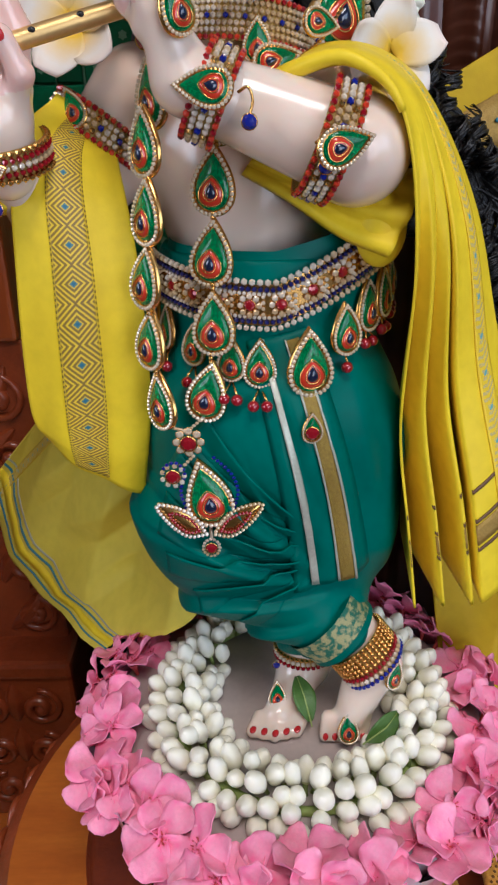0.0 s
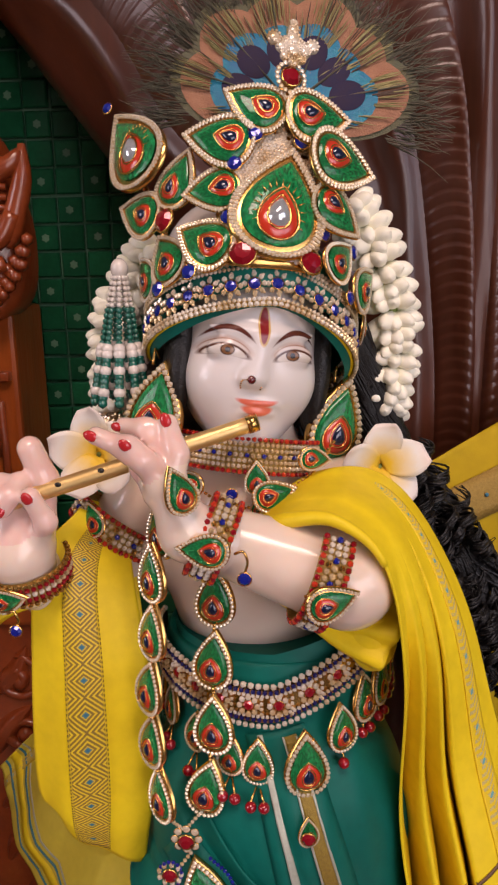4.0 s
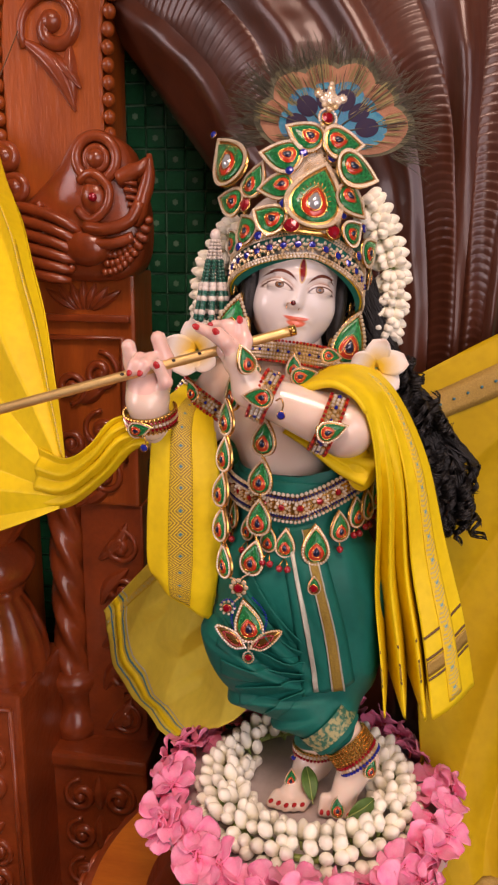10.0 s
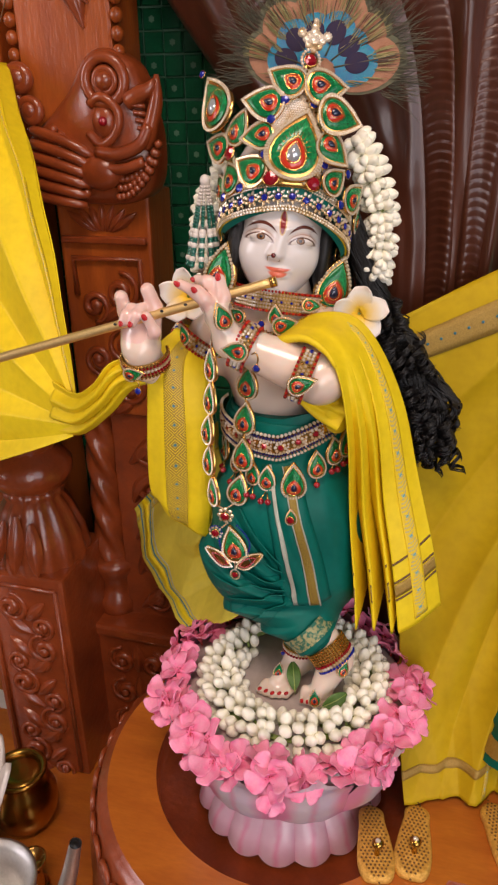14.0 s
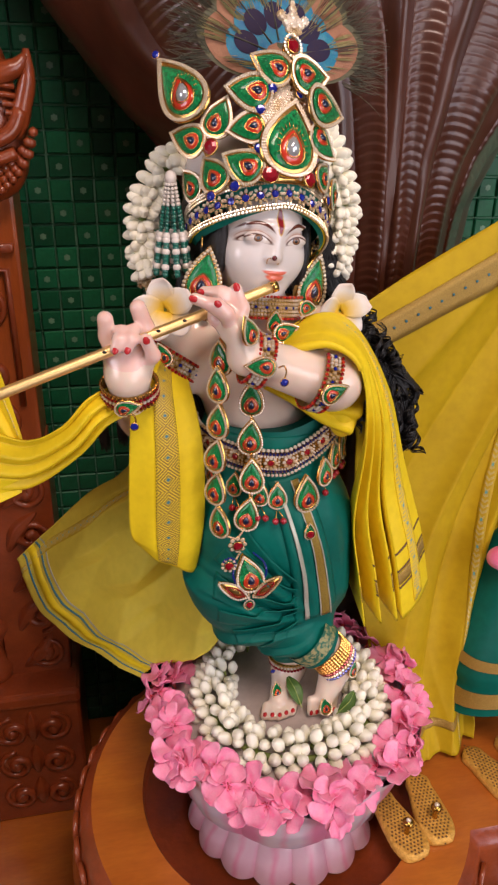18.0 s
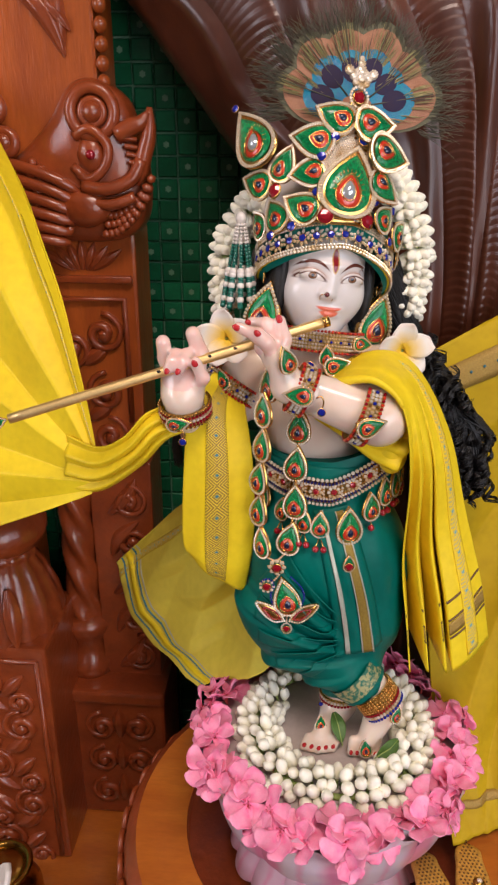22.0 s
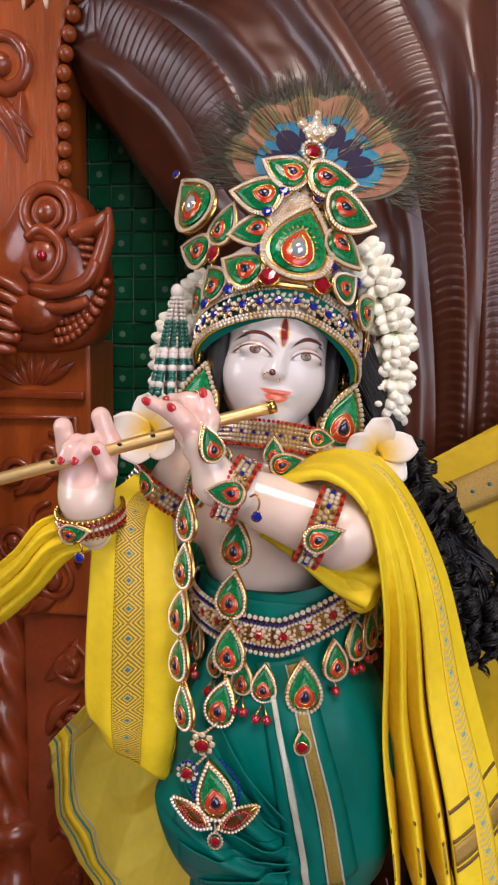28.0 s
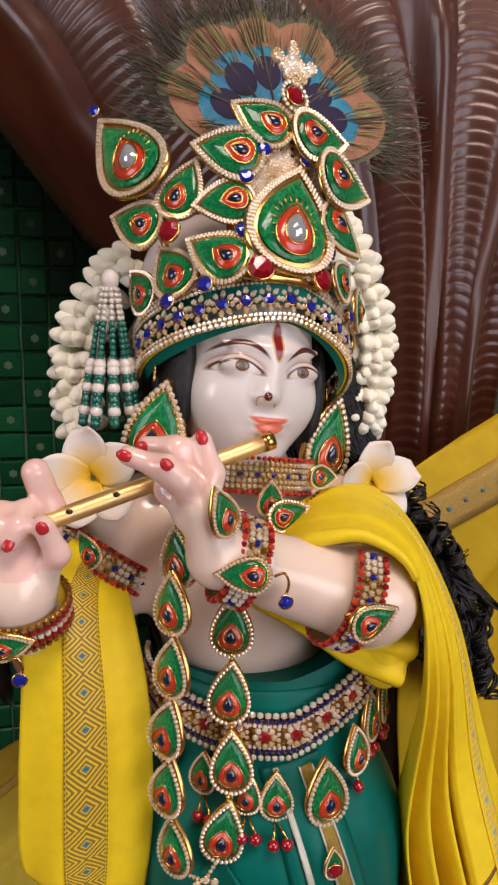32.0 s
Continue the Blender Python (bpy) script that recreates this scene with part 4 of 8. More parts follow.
def body_field(p):
    d = rod_d(p, (-0.003, 0.440, 0.56), (-0.004, 0.432, 0.51), 0.025, 0.028)
    d = blend(d, ball_d(p, (0.0, 0.428, 0.478), (0.062, 0.044, 0.046)), 0.03)
    d = blend(d, ball_d(p, (-0.002, 0.424, 0.43), (0.043, 0.040, 0.05)), 0.03)
    d = blend(d, ball_d(p, (0.013, 0.416, 0.37), (0.058, 0.050, 0.05)), 0.03)
    d = blend(d, rod_d(p, (-0.058, 0.425, 0.503), (-0.104, 0.408, 0.440), 0.026, 0.022), 0.02)
    d = blend(d, rod_d(p, (-0.104, 0.408, 0.440), (-0.116, 0.370, 0.478), 0.022, 0.016), 0.01)
    d = blend(d, rod_d(p, (0.054, 0.428, 0.498), (0.049, 0.366, 0.480), 0.026, 0.023), 0.02)
    d = blend(d, rod_d(p, (0.049, 0.354, 0.480), (-0.014, 0.352, 0.503), 0.0238, 0.0165), 0.012)
    return d


SH = 0.010


def hand_a_field(p):
    """The far hand, palm to the front, that holds the flute's middle."""
    d = rod_d(p, (-0.1165, 0.357 + SH, 0.474), (-0.1175, 0.350 + SH, 0.492), 0.0155, 0.0175)
    d = blend(d, ball_d(p, (-0.117, 0.350 + SH, 0.505), (0.0175, 0.0105, 0.020)), 0.010)
    for pts, r in HAND_A:
        for a, b in zip(pts, pts[1:]):
            d = blend(d, rod_d(p, a, b, r, r * 0.92), 0.004)
    return d


HAND_A = [
    (((-0.104, 0.350, 0.508), (-0.102, 0.353, 0.530), (-0.107, 0.350, 0.547)), 0.0075),
    (((-0.128, 0.350, 0.508), (-0.131, 0.352, 0.526), (-0.132, 0.348, 0.540)), 0.0072),
    (((-0.112, 0.352, 0.522), (-0.112, 0.344, 0.531), (-0.114, 0.336, 0.527), (-0.117, 0.334, 0.521)), 0.0053),
    (((-0.120, 0.352, 0.522), (-0.121, 0.344, 0.531), (-0.123, 0.336, 0.527), (-0.126, 0.334, 0.521)), 0.0050),
    (((-0.104, 0.345, 0.500), (-0.098, 0.338, 0.513), (-0.103, 0.334, 0.527)), 0.0058),
]
HAND_A = [([(x, y + SH, z) for x, y, z in pts], r * 0.92) for pts, r in HAND_A]
HAND_B = [
    (((-0.034, 0.338, 0.534), (-0.031, 0.341, 0.549), (-0.035, 0.344, 0.563)), 0.0056),
    (((-0.038, 0.335, 0.538), (-0.045, 0.331, 0.549), (-0.051, 0.330, 0.556)), 0.0054),
    (((-0.040, 0.337, 0.540), (-0.052, 0.334, 0.553), (-0.067, 0.336, 0.559)), 0.0054),
    (((-0.034, 0.342, 0.545), (-0.046, 0.346, 0.560), (-0.058, 0.352, 0.560)), 0.0050),
    (((-0.043, 0.341, 0.530), (-0.050, 0.350, 0.540), (-0.050, 0.358, 0.548)), 0.0055),
]
HAND_B = [(pts, r * 0.92) for pts, r in HAND_B]


def hand_b_field(p):
    """The near hand, its back to the front, whose fingers lie on the flute."""
    d = rod_d(p, (-0.010, 0.350, 0.502), (-0.026, 0.345, 0.508), 0.0160, 0.0135)
    d = blend(d, rod_d(p, (-0.029, 0.342, 0.512), (-0.036, 0.338, 0.534), 0.0118, 0.0098), 0.010)
    for pts, r in HAND_B:
        for a, b in zip(pts, pts[1:]):
            d = blend(d, rod_d(p, a, b, r, r * 0.86), 0.0055)
    return d


def feet_field(p):
    d = rod_d(p, (0.037, 0.389, 0.20), (0.034, 0.388, 0.150), 0.020, 0.0175)
    d = blend(d, rod_d(p, (0.033, 0.388, 0.140), (0.014, 0.354, 0.131), 0.016, 0.0095), 0.012)
    for k in range(5):
        x = -0.002 + 0.0072 * k
        d = blend(d, rod_d(p, (x + 0.004, 0.352, 0.130), (x - 0.001, 0.338 + 0.0016 * abs(k - 2), 0.128), 0.0048, 0.0042), 0.003)
    e = rod_d(p, (0.046, 0.362, 0.212), (0.074, 0.354, 0.178), 0.0195, 0.0165)
    e = blend(e, rod_d(p, (0.075, 0.354, 0.175), (0.062, 0.344, 0.142), 0.0165, 0.0115), 0.01)
    for k in range(5):
        x = 0.046 + 0.006 * k
        e = blend(e, rod_d(p, (x, 0.342, 0.140), (x - 0.002, 0.337, 0.1285), 0.0045, 0.0038), 0.003)
    return np.minimum(d, e)


# painted face on polished marble
fm = bpy.data.materials.new("painted_marble_face")
fm.use_nodes = True
nt = fm.node_tree
co = nt.nodes.new("ShaderNodeTexCoord").outputs["Object"]
mp = nt.nodes.new("ShaderNodeMapping")
inv = HEAD.inverted()
mp.inputs["Rotation"].default_value = inv.to_euler()
mp.inputs["Location"].default_value = inv.translation
nt.links.new(co, mp.inputs[0])
sp = nt.nodes.new("ShaderNodeSeparateXYZ")
nt.links.new(mp.outputs[0], sp.inputs[0])
FX, FZZ = sp.outputs[0], sp.outputs[2]
FRONT = ramp(nt, math_node(nt, "MULTIPLY", sp.outputs[1], -1.0), 0.020, 0.022)


def spot(cx, cz, a, b, turn=0.0, bow=0.0, soft=0.25):
    """A painted oval on the face; bow bends it."""
    x, z = math_node(nt, "SUBTRACT", FX, cx), math_node(nt, "SUBTRACT", FZZ, cz)
    c, s = math.cos(radians(turn)), math.sin(radians(turn))
    u = math_node(nt, "ADD", math_node(nt, "MULTIPLY", x, c), math_node(nt, "MULTIPLY", z, s))
    w = math_node(nt, "SUBTRACT", math_node(nt, "MULTIPLY", z, c), math_node(nt, "MULTIPLY", x, s))
    if bow:
        w = math_node(nt, "ADD", w, math_node(nt, "MULTIPLY", math_node(nt, "MULTIPLY", u, u), bow))
    r2 = math_node(nt, "ADD", math_node(nt, "POWER", math_node(nt, "ABSOLUTE", math_node(nt, "DIVIDE", u, a)), 2.0), math_node(nt, "POWER", math_node(nt, "ABSOLUTE", math_node(nt, "DIVIDE", w, b)), 2.0))
    return math_node(nt, "MULTIPLY", FRONT, ramp(nt, r2, 1.0 + soft, 1.0 - soft))


col_ = ramp_mix(nt, noise_node(nt, co, 22), (0.74, 0.70, 0.68), (0.70, 0.64, 0.61))
for cx, cz, a, b, turn, bow, soft, c in (
    (-0.0172, 0.0072, 0.0122, 0.00145, -4, 38, 0.3, (0.11, 0.028, 0.018)),
    (0.0178, 0.0074, 0.0128, 0.00145, 7, 36, 0.3, (0.11, 0.028, 0.018)),
    (-0.0188, -0.0016, 0.0122, 0.0042, -3, 18, 0.5, (0.52, 0.38, 0.32)),
    (0.0182, -0.0016, 0.0122, 0.0042, 3, 18, 0.5, (0.52, 0.38, 0.32)),
    (-0.0188, -0.0022, 0.0122, 0.0036, -3, 18, 0.08, (0.34, 0.18, 0.12)),
    (0.0182, -0.0022, 0.0122, 0.0036, 3, 18, 0.08, (0.34, 0.18, 0.12)),
    (-0.0188, -0.0026, 0.0122, 0.0034, -3, 18, 0.2, (0.66, 0.58, 0.54)),
    (0.0182, -0.0026, 0.0122, 0.0034, 3, 18, 0.2, (0.66, 0.58, 0.54)),
    (-0.0188, -0.0040, 0.0124, 0.0031, -3, 22, 0.2, (0.09, 0.032, 0.02)),
    (0.0182, -0.0040, 0.0122, 0.0031, 3, 22, 0.2, (0.09, 0.032, 0.02)),
    (-0.0187, -0.0047, 0.0104, 0.0026, -3, 22, 0.15, (0.66, 0.60, 0.55)),
    (0.0181, -0.0047, 0.0102, 0.0026, 3, 22, 0.15, (0.66, 0.60, 0.55)),
    (-0.0180, -0.0045, 0.0038, 0.0028, 0, 0, 0.15, (0.05, 0.018, 0.008)),
    (0.0163, -0.0045, 0.0038, 0.0028, 0, 0, 0.15, (0.05, 0.018, 0.008)),
    (-0.0180, -0.0045, 0.0031, 0.0024, 0, 0, 0.2, (0.20, 0.085, 0.03)),
    (0.0163, -0.0045, 0.0031, 0.0024, 0, 0, 0.2, (0.20, 0.085, 0.03)),
    (-0.0180, -0.0045, 0.0014, 0.0014, 0, 0, 0.2, (0.006, 0.004, 0.004)),
    (0.0163, -0.0045, 0.0014, 0.0014, 0, 0, 0.2, (0.006, 0.004, 0.004)),
    (0.0000, -0.0308, 0.0106, 0.0019, 0, -14, 0.3, (0.66, 0.14, 0.08)),
    (0.0004, -0.0346, 0.0080, 0.0027, 0, -22, 0.3, (0.70, 0.17, 0.10)),
    (-0.0005, 0.0085, 0.0033, 0.0104, 0, 0, 0.12, (0.60, 0.38, 0.12)),
    (-0.0005, 0.0090, 0.0023, 0.0096, 0, 0, 0.12, (0.22, 0.008, 0.012)),
):
    col_ = ramp_mix(nt, spot(cx, cz, a, b, turn, bow, soft), col_, c)
fb = nt.nodes["Principled BSDF"]
nt.links.new(col_, fb.inputs["Base Color"])
fb.inputs["Roughness"].default_value, fb.inputs["Coat Weight"].default_value, fb.inputs["Coat Roughness"].default_value = 0.24, 0.35, 0.16
fb.inputs["Subsurface Weight"].default_value = 0.1
fb.inputs["Subsurface Radius"].default_value = (0.008, 0.006, 0.005)
fb.inputs["Subsurface Scale"].default_value = 0.5

NAIL = mat("red_nail_paint", (0.58, 0.025, 0.03), 0.25, coat=0.5, scale=100)
SKIN_PINK = mat("tinted_marble_fingers", (0.80, 0.50, 0.44), 0.18, col2=(0.80, 0.60, 0.52), scale=60, coat=0.45, sss=0.3, fine=False)
sh, nails = Shape(), []
for field, lo, hi, step, m in (
    (head_field, (-0.075, 0.36, 0.50), (0.065, 0.52, 0.68), 0.00115, 1),
    (body_field, (-0.15, 0.30, 0.32), (0.13, 0.50, 0.60), 0.0028, 0),
    (hand_a_field, (-0.150, 0.31, 0.45), (-0.085, 0.385, 0.565), 0.0012, 0),
    (hand_b_field, (-0.078, 0.31, 0.475), (0.012, 0.375, 0.585), 0.0012, 0),
    (feet_field, (-0.03, 0.31, 0.120), (0.11, 0.43, 0.26), 0.0018, 0),
):
    v, q = nets(field, lo, hi, step)
    n0 = len(sh.m)
    sh.add(v, [tuple(x) for x in q.tolist()], m)
    cen = v[q].mean(1)
    mm = np.full(len(q), m)
    tips = []
    if field is hand_a_field:
        tips = [(Vector(pts[-1]), Vector(pts[-1]) - Vector(pts[-2]), r) for pts, r in HAND_A]
    if field is hand_b_field:
        tips = [(Vector(pts[-1]), Vector(pts[-1]) - Vector(pts[-2]), r) for pts, r in HAND_B]
    for tip, way, r in tips:
        mm[np.linalg.norm(cen - np.array(tip), axis=1) < r * 4.0] = 3
        if r < 0.0065:
            nails.append((tip, way, r))
    if field is feet_field:
        for k in range(5):
            x = -0.003 + 0.0072 * k
            nails.append((Vector((x + 0.001, 0.3378 + 0.0016 * abs(k - 2), 0.1285)), Vector((-0.4, -1, -0.1)), -0.0042))
            nails.append((Vector((0.044 + 0.006 * k, 0.3365, 0.1310)), Vector((-0.1, -0.35, -1)), 0.0036))
    sh.m[n0:] = mm.tolist()
# painted nails: shallow ovals on the finger and toe tips
for tip, way, r in nails:
    zc = way.normalized()
    yc = Vector((0, -1, 0)) if r > 0 else Vector((0, 0, 1))
    yc = (yc - zc * yc.dot(zc)).normalized()
    r = abs(r)
    turn = Matrix((yc.cross(zc), yc, zc)).transposed()
    sh.ball(tip + zc * r * 0.25 + yc * r * 0.74, (r * 0.52, r * 0.24, r * 0.74), 2, 2, turn=turn)
statue = part("statue", sh, [MARBLE, fm, NAIL, SKIN_PINK], centre=False)
tagged(statue, "white marble flute-playing deity statue with painted face and nails", "statue")

# ---- wig ----
wig = thing("wig", (0.02, 0.46, 0.60), "long curly black hair wig hanging down behind the statue", "wig")
for x in (-0.0375, 0.0405):
    part("side_hair", Shape().ball((0, 0, 0), (0.0085, 0.017, 0.036), 3), HAIR, wig, at=HEAD @ Matrix.Translation((x, -0.012, -0.010)))
part("scalp", Shape().ball((0, 0, 0), (0.056, 0.050, 0.062), 3), HAIR, wig, at=HEAD @ Matrix.Translation((0.0, 0.026, -0.006)))
rng = random.Random(5)


def lock(points, r, curls, amp, n=60, strands=8):
    """One twisted lock made of a few strands round a line."""
    line = curve(points, n)
    sh = Shape()
    for s in range(strands):
        ph = 2 * math.pi * s / strands + rng.random()
        pts, rad = [], []
        for i, p in enumerate(line):
            t = i / (n - 1)
            a = ph + curls * 2 * math.pi * t
            w = amp * (0.5 + 0.5 * math.sin(math.pi * min(1, t * 1.2 + 0.1)))
            pts.append(p + Vector((math.cos(a) * w, math.sin(a) * w * 0.8, 0.35 * w * math.sin(2 * a))))
            rad.append(r * (0.75 + 0.35 * math.sin(math.pi * t)) * (1.0 if t < 0.93 else (1 - t) / 0.07 * 0.8 + 0.2))
        sh.tube(pts, rad, 7)
    return sh


for k in range(16):
    x0 = 0.055 + 0.006 * rng.random()
    end = Vector((0.105 + 0.062 * (k % 5) / 4, 0.435 + 0.02 * rng.random(), 0.390 + 0.070 * rng.random()))
    part("lock", lock([(x0, 0.455, 0.60), (0.075 + 0.012 * rng.random(), 0.465, 0.53), (0.098 + 0.03 * rng.random(), 0.455, 0.475), (0.118 + 0.045 * (k % 5) / 4, 0.448, 0.435), end], 0.0010, 1.6 + 1.6 * rng.random(), 0.0085, strands=20), HAIR, wig)["kind"] = "stuff"
for k in range(8):
    part("lock", lock([(-0.05, 0.47, 0.60), (-0.06, 0.475, 0.52), (-0.07 - 0.02 * rng.random(), 0.46, 0.46), (-0.085 - 0.05 * (k % 4) / 3, 0.452, 0.425), (-0.09 - 0.05 * (k % 4) / 3, 0.45, 0.385 + 0.02 * rng.random())], 0.0012, 2.2, 0.0085, strands=18), HAIR, wig)["kind"] = "stuff"
for k in range(10):
    x = -0.05 + 0.011 * k
    part("lock", lock([(x, 0.478, 0.60), (x, 0.485, 0.50), (x * 0.9, 0.475, 0.40), (x, 0.47, 0.33 + 0.02 * rng.random())], 0.0014, 2.2, 0.009, strands=14), HAIR, wig)["kind"] = "stuff"
for k in range(120):
    t = min(1.05, rng.random() * 1.25)
    c = Vector((lerp(0.085, 0.152, t) + rng.uniform(-0.020, 0.018), 0.446 + rng.uniform(-0.014, 0.012), lerp(0.505, 0.395, t) + rng.uniform(-0.030, 0.026)))
    r0, turns, ln0 = rng.uniform(0.0045, 0.009), rng.uniform(1.2, 2.6), rng.uniform(0.012, 0.034)
    way = Vector((rng.uniform(-0.2, 0.8), rng.uniform(-0.5, 0.3), -1)).normalized()
    fr = frame_of(way, (0.3, 1, 0.2)).to_3x3()
    sh = Shape()
    for st in range(9):
        ph, grow, dz = st * 0.13 + k, 1 + rng.uniform(-0.12, 0.16), rng.uniform(-0.002, 0.002)
        pts = []
        for i in range(28):
            q = i / 27
            an = turns * 2 * math.pi * q + ph
            rr = r0 * grow * (1 - 0.45 * q)
            pts.append(c + fr @ Vector((rr * math.cos(an), rr * math.sin(an), ln0 * (q - 0.5) + dz + 0.002 * math.sin(an * 0.7 + st))))
        sh.tube(pts, [0.00085 * (1 - 0.7 * abs(2 * i / 27 - 1) ** 3) for i in range(28)], 5)
    tagged(part("curl", sh, HAIR, wig), kind="stuff")
sh = Shape()
for k in range(90):
    a = Vector((0.09 + 0.05 * rng.random(), 0.43 + 0.02 * rng.random(), 0.40 + 0.07 * rng.random()))
    b = a + Vector((0.012 * (rng.random() - 0.2), -0.004, 0.012 * (rng.random() - 0.5)))
    c = b + Vector((0.012 * (rng.random() - 0.4), 0.004, 0.016 * (rng.random() - 0.6)))
    sh.tube(curve([a, b, c], 6), 0.00028, 4)
tagged(part("stray_hair", sh, HAIR, wig), kind="stuff")

# ---- silk dhoti ----


def dhoti_field(p):
    d = ball_d(p, (0.012, 0.414, 0.415), (0.0655, 0.0555, 0.045))
    d = blend(d, ball_d(p, (0.012, 0.402, 0.325), (0.077, 0.066, 0.075)), 0.03)
    d = blend(d, ball_d(p, (-0.012, 0.386, 0.272), (0.060, 0.055, 0.055)), 0.025)
    d = blend(d, rod_d(p, (-0.016, 0.376, 0.246), (0.046, 0.356, 0.205), 0.040, 0.024), 0.02)
    d = blend(d, ball_d(p, (0.048, 0.400, 0.275), (0.043, 0.050, 0.072)), 0.02)
    d = blend(d, rod_d(p, (0.044, 0.392, 0.26), (0.036, 0.390, 0.178), 0.040, 0.024), 0.02)
    # folds: sweeping from the hip to the ankle on the bent leg, hanging on the other
    x, z = p[..., 0], p[..., 2]
    low = np.clip((0.33 - z) / 0.10, 0, 1)
    left = np.clip((0.02 - x) / 0.05, 0, 1)
    # overlapping folds that spread from under the front pleat over the bent leg
    dx, dz = 0.058 - x, z - 0.240
    th, far = np.arctan2(dz, dx), np.clip(np.hypot(dx, dz) / 0.07, 0, 1)
    saw = np.mod(th * 2.1 + 0.22 * np.sin(x * 40 + z * 22) + 0.25, 1.0)
    fold = np.where(saw < 0.86, saw / 0.86, (1 - saw) / 0.14)
    saw2 = np.mod(th * 5.3 + 0.3 * np.sin(x * 70), 1.0)
    fold = fold + 0.22 * np.clip((z - 0.25) / 0.03, 0, 1) * np.where(saw2 < 0.8, saw2 / 0.8, (1 - saw2) / 0.2)
    lim = np.clip((0.352 - z) / 0.05, 0, 1) * np.clip((0.050 - x) / 0.03, 0, 1)
    d = d + lim * far * 0.0085 * (0.6 - fold)
    d = d + np.clip((x - 0.03) / 0.03, 0, 1) * 0.0009 * np.sin(x * 260 + z * 60)
    return np.maximum(d, p[..., 2] - 0.429)


dhoti = thing("dhoti", (0.02, 0.39, 0.16), "teal green silk dhoti draped round the statue's crossed legs", "garment")
v, q = nets(dhoti_field, (-0.09, 0.30, 0.145), (0.11, 0.49, 0.445), 0.0017)
part("wrap", Shape().add(v, [tuple(x) for x in q.tolist()]), GREEN_SILK, dhoti)


def front(x, z, off):
    return Vector((x, march(dhoti_field, x, z, 0.27, 0.46) - off, z))


def on_silk(a, b, w0, w1, off, bow=0.0, rows=30, cols=7, lift=None):
    """A band lying on the dhoti's front from a to b (x, z)."""
    a, b = Vector((a[0], 0, a[1])), Vector((b[0], 0, b[1]))
    d = (b - a)
    side = Vector((d.z, 0, -d.x)).normalized() * -1

    def f(u, v):
        p = a + d * v + side * ((u - 0.5) * lerp(w0, w1, v) + bow * math.sin(math.pi * v))
        q = front(p.x, p.z, off)
        if lift:
            q.y -= lift(u, v)
        return q

    return f


part("front_pleat", Shape().sheet(on_silk((0.0125, 0.392), (0.045, 0.248), 0.032, 0.046, 0.0006, 0.004, 34, 15, lambda u, v: min(1, 3 * v) * (0.0042 * (1 - abs(2 * u - 1) ** 3) + 0.0010 * math.sin(u * 16))), 15, 34, 0.0014), GREEN_SILK, dhoti, "folded front pleat")
part("silver_stripe", Shape().sheet(on_silk((0.0045, 0.390), (0.035, 0.2485), 0.0030, 0.0044, 0.0022, 0.004, lift=lambda u, v: 0.0042 * min(1, 3 * v)), 5, 34, 0.0008), SILVER_THREAD, dhoti, "narrow silver woven stripe")
part("gold_stripe", Shape().sheet(on_silk((0.0205, 0.390), (0.054, 0.2495), 0.0072, 0.0098, 0.0022, 0.004, lift=lambda u, v: 0.0040 * min(1, 3 * v)), 7, 34, 0.0008), ZARI_DARK, dhoti, "broad old-gold woven stripe")
for dx in (-0.0046, 0.0046):
    part("stripe_edge", Shape().sheet(on_silk((0.0205 + dx * 0.78, 0.390), (0.054 + dx * 1.1, 0.2495), 0.0009, 0.0013, 0.0030, 0.004, lift=lambda u, v: 0.0040 * min(1, 3 * v)), 3, 34, 0.0008), SILVER_THREAD, dhoti)

# the loose silk of the bent leg lies in overlapping folds drawn from under the pleat
for end, w, bow, lf in (((-0.030, 0.345), 0.016, 0.004, 0.0040), ((-0.046, 0.322), 0.020, 0.004, 0.0050), ((-0.052, 0.292), 0.022, 0.002, 0.0055), ((-0.050, 0.262), 0.020, -0.002, 0.0055), ((-0.034, 0.236), 0.018, -0.006, 0.0050), ((-0.006, 0.216), 0.014, -0.006, 0.0040)):
    part("fold", Shape().sheet(on_silk((0.036, 0.262 + 0.25 * (end[1] - 0.26)), end, 0.006, w, 0.0002, bow, lift=lambda u, v: lf * min(1.0, 5 * v) * (1 - 0.9 * v ** 3) * (1 - u) ** 1.6), 9, 34, 0.0010), GREEN_SILK, dhoti)
BROCADE = mat("gold_green_brocade", (0.44, 0.40, 0.18), 0.4, 0.25, col2=(0.03, 0.16, 0.10), scale=260, var=4, bump=0.4, bscale=900)


def cuff(u, v):
    a = 2 * math.pi * u
    ax = Vector((0.064, -0.012, -0.062)).normalized()
    s = ax.cross(Vector((0, 1, 0))).normalized()
    t = s.cross(ax)
    r = 0.0275 - 0.002 * v
    return Vector((0.040, 0.3585, 0.212)) + ax * (0.017 * v) + s * (r * math.cos(a)) + t * (r * 1.02 * math.sin(a))


part("hem_border", Shape().grid(cuff, 40, 8, closed=True), BROCADE, dhoti, "green and gold brocade ankle border")
part("hem_edge", Shape().grid(lambda u, v: cuff(u, 1.0 + 0.25 * v) + Vector((0, 0, 0)), 40, 4, closed=True), GREEN_SILK, dhoti)
part("waist_cloth", Shape().grid(lambda u, v: (0.012 + (0.0635 - 0.006 * v) * math.sin(2 * math.pi * u), 0.4145 - (0.0545 - 0.004 * v) * math.cos(2 * math.pi * u), 0.417 + 0.016 * v + 0.014 * max(0, math.sin(2 * math.pi * u)) * v), 56, 6, closed=True), GREEN_SILK, dhoti)

# ---- yellow shawl ----


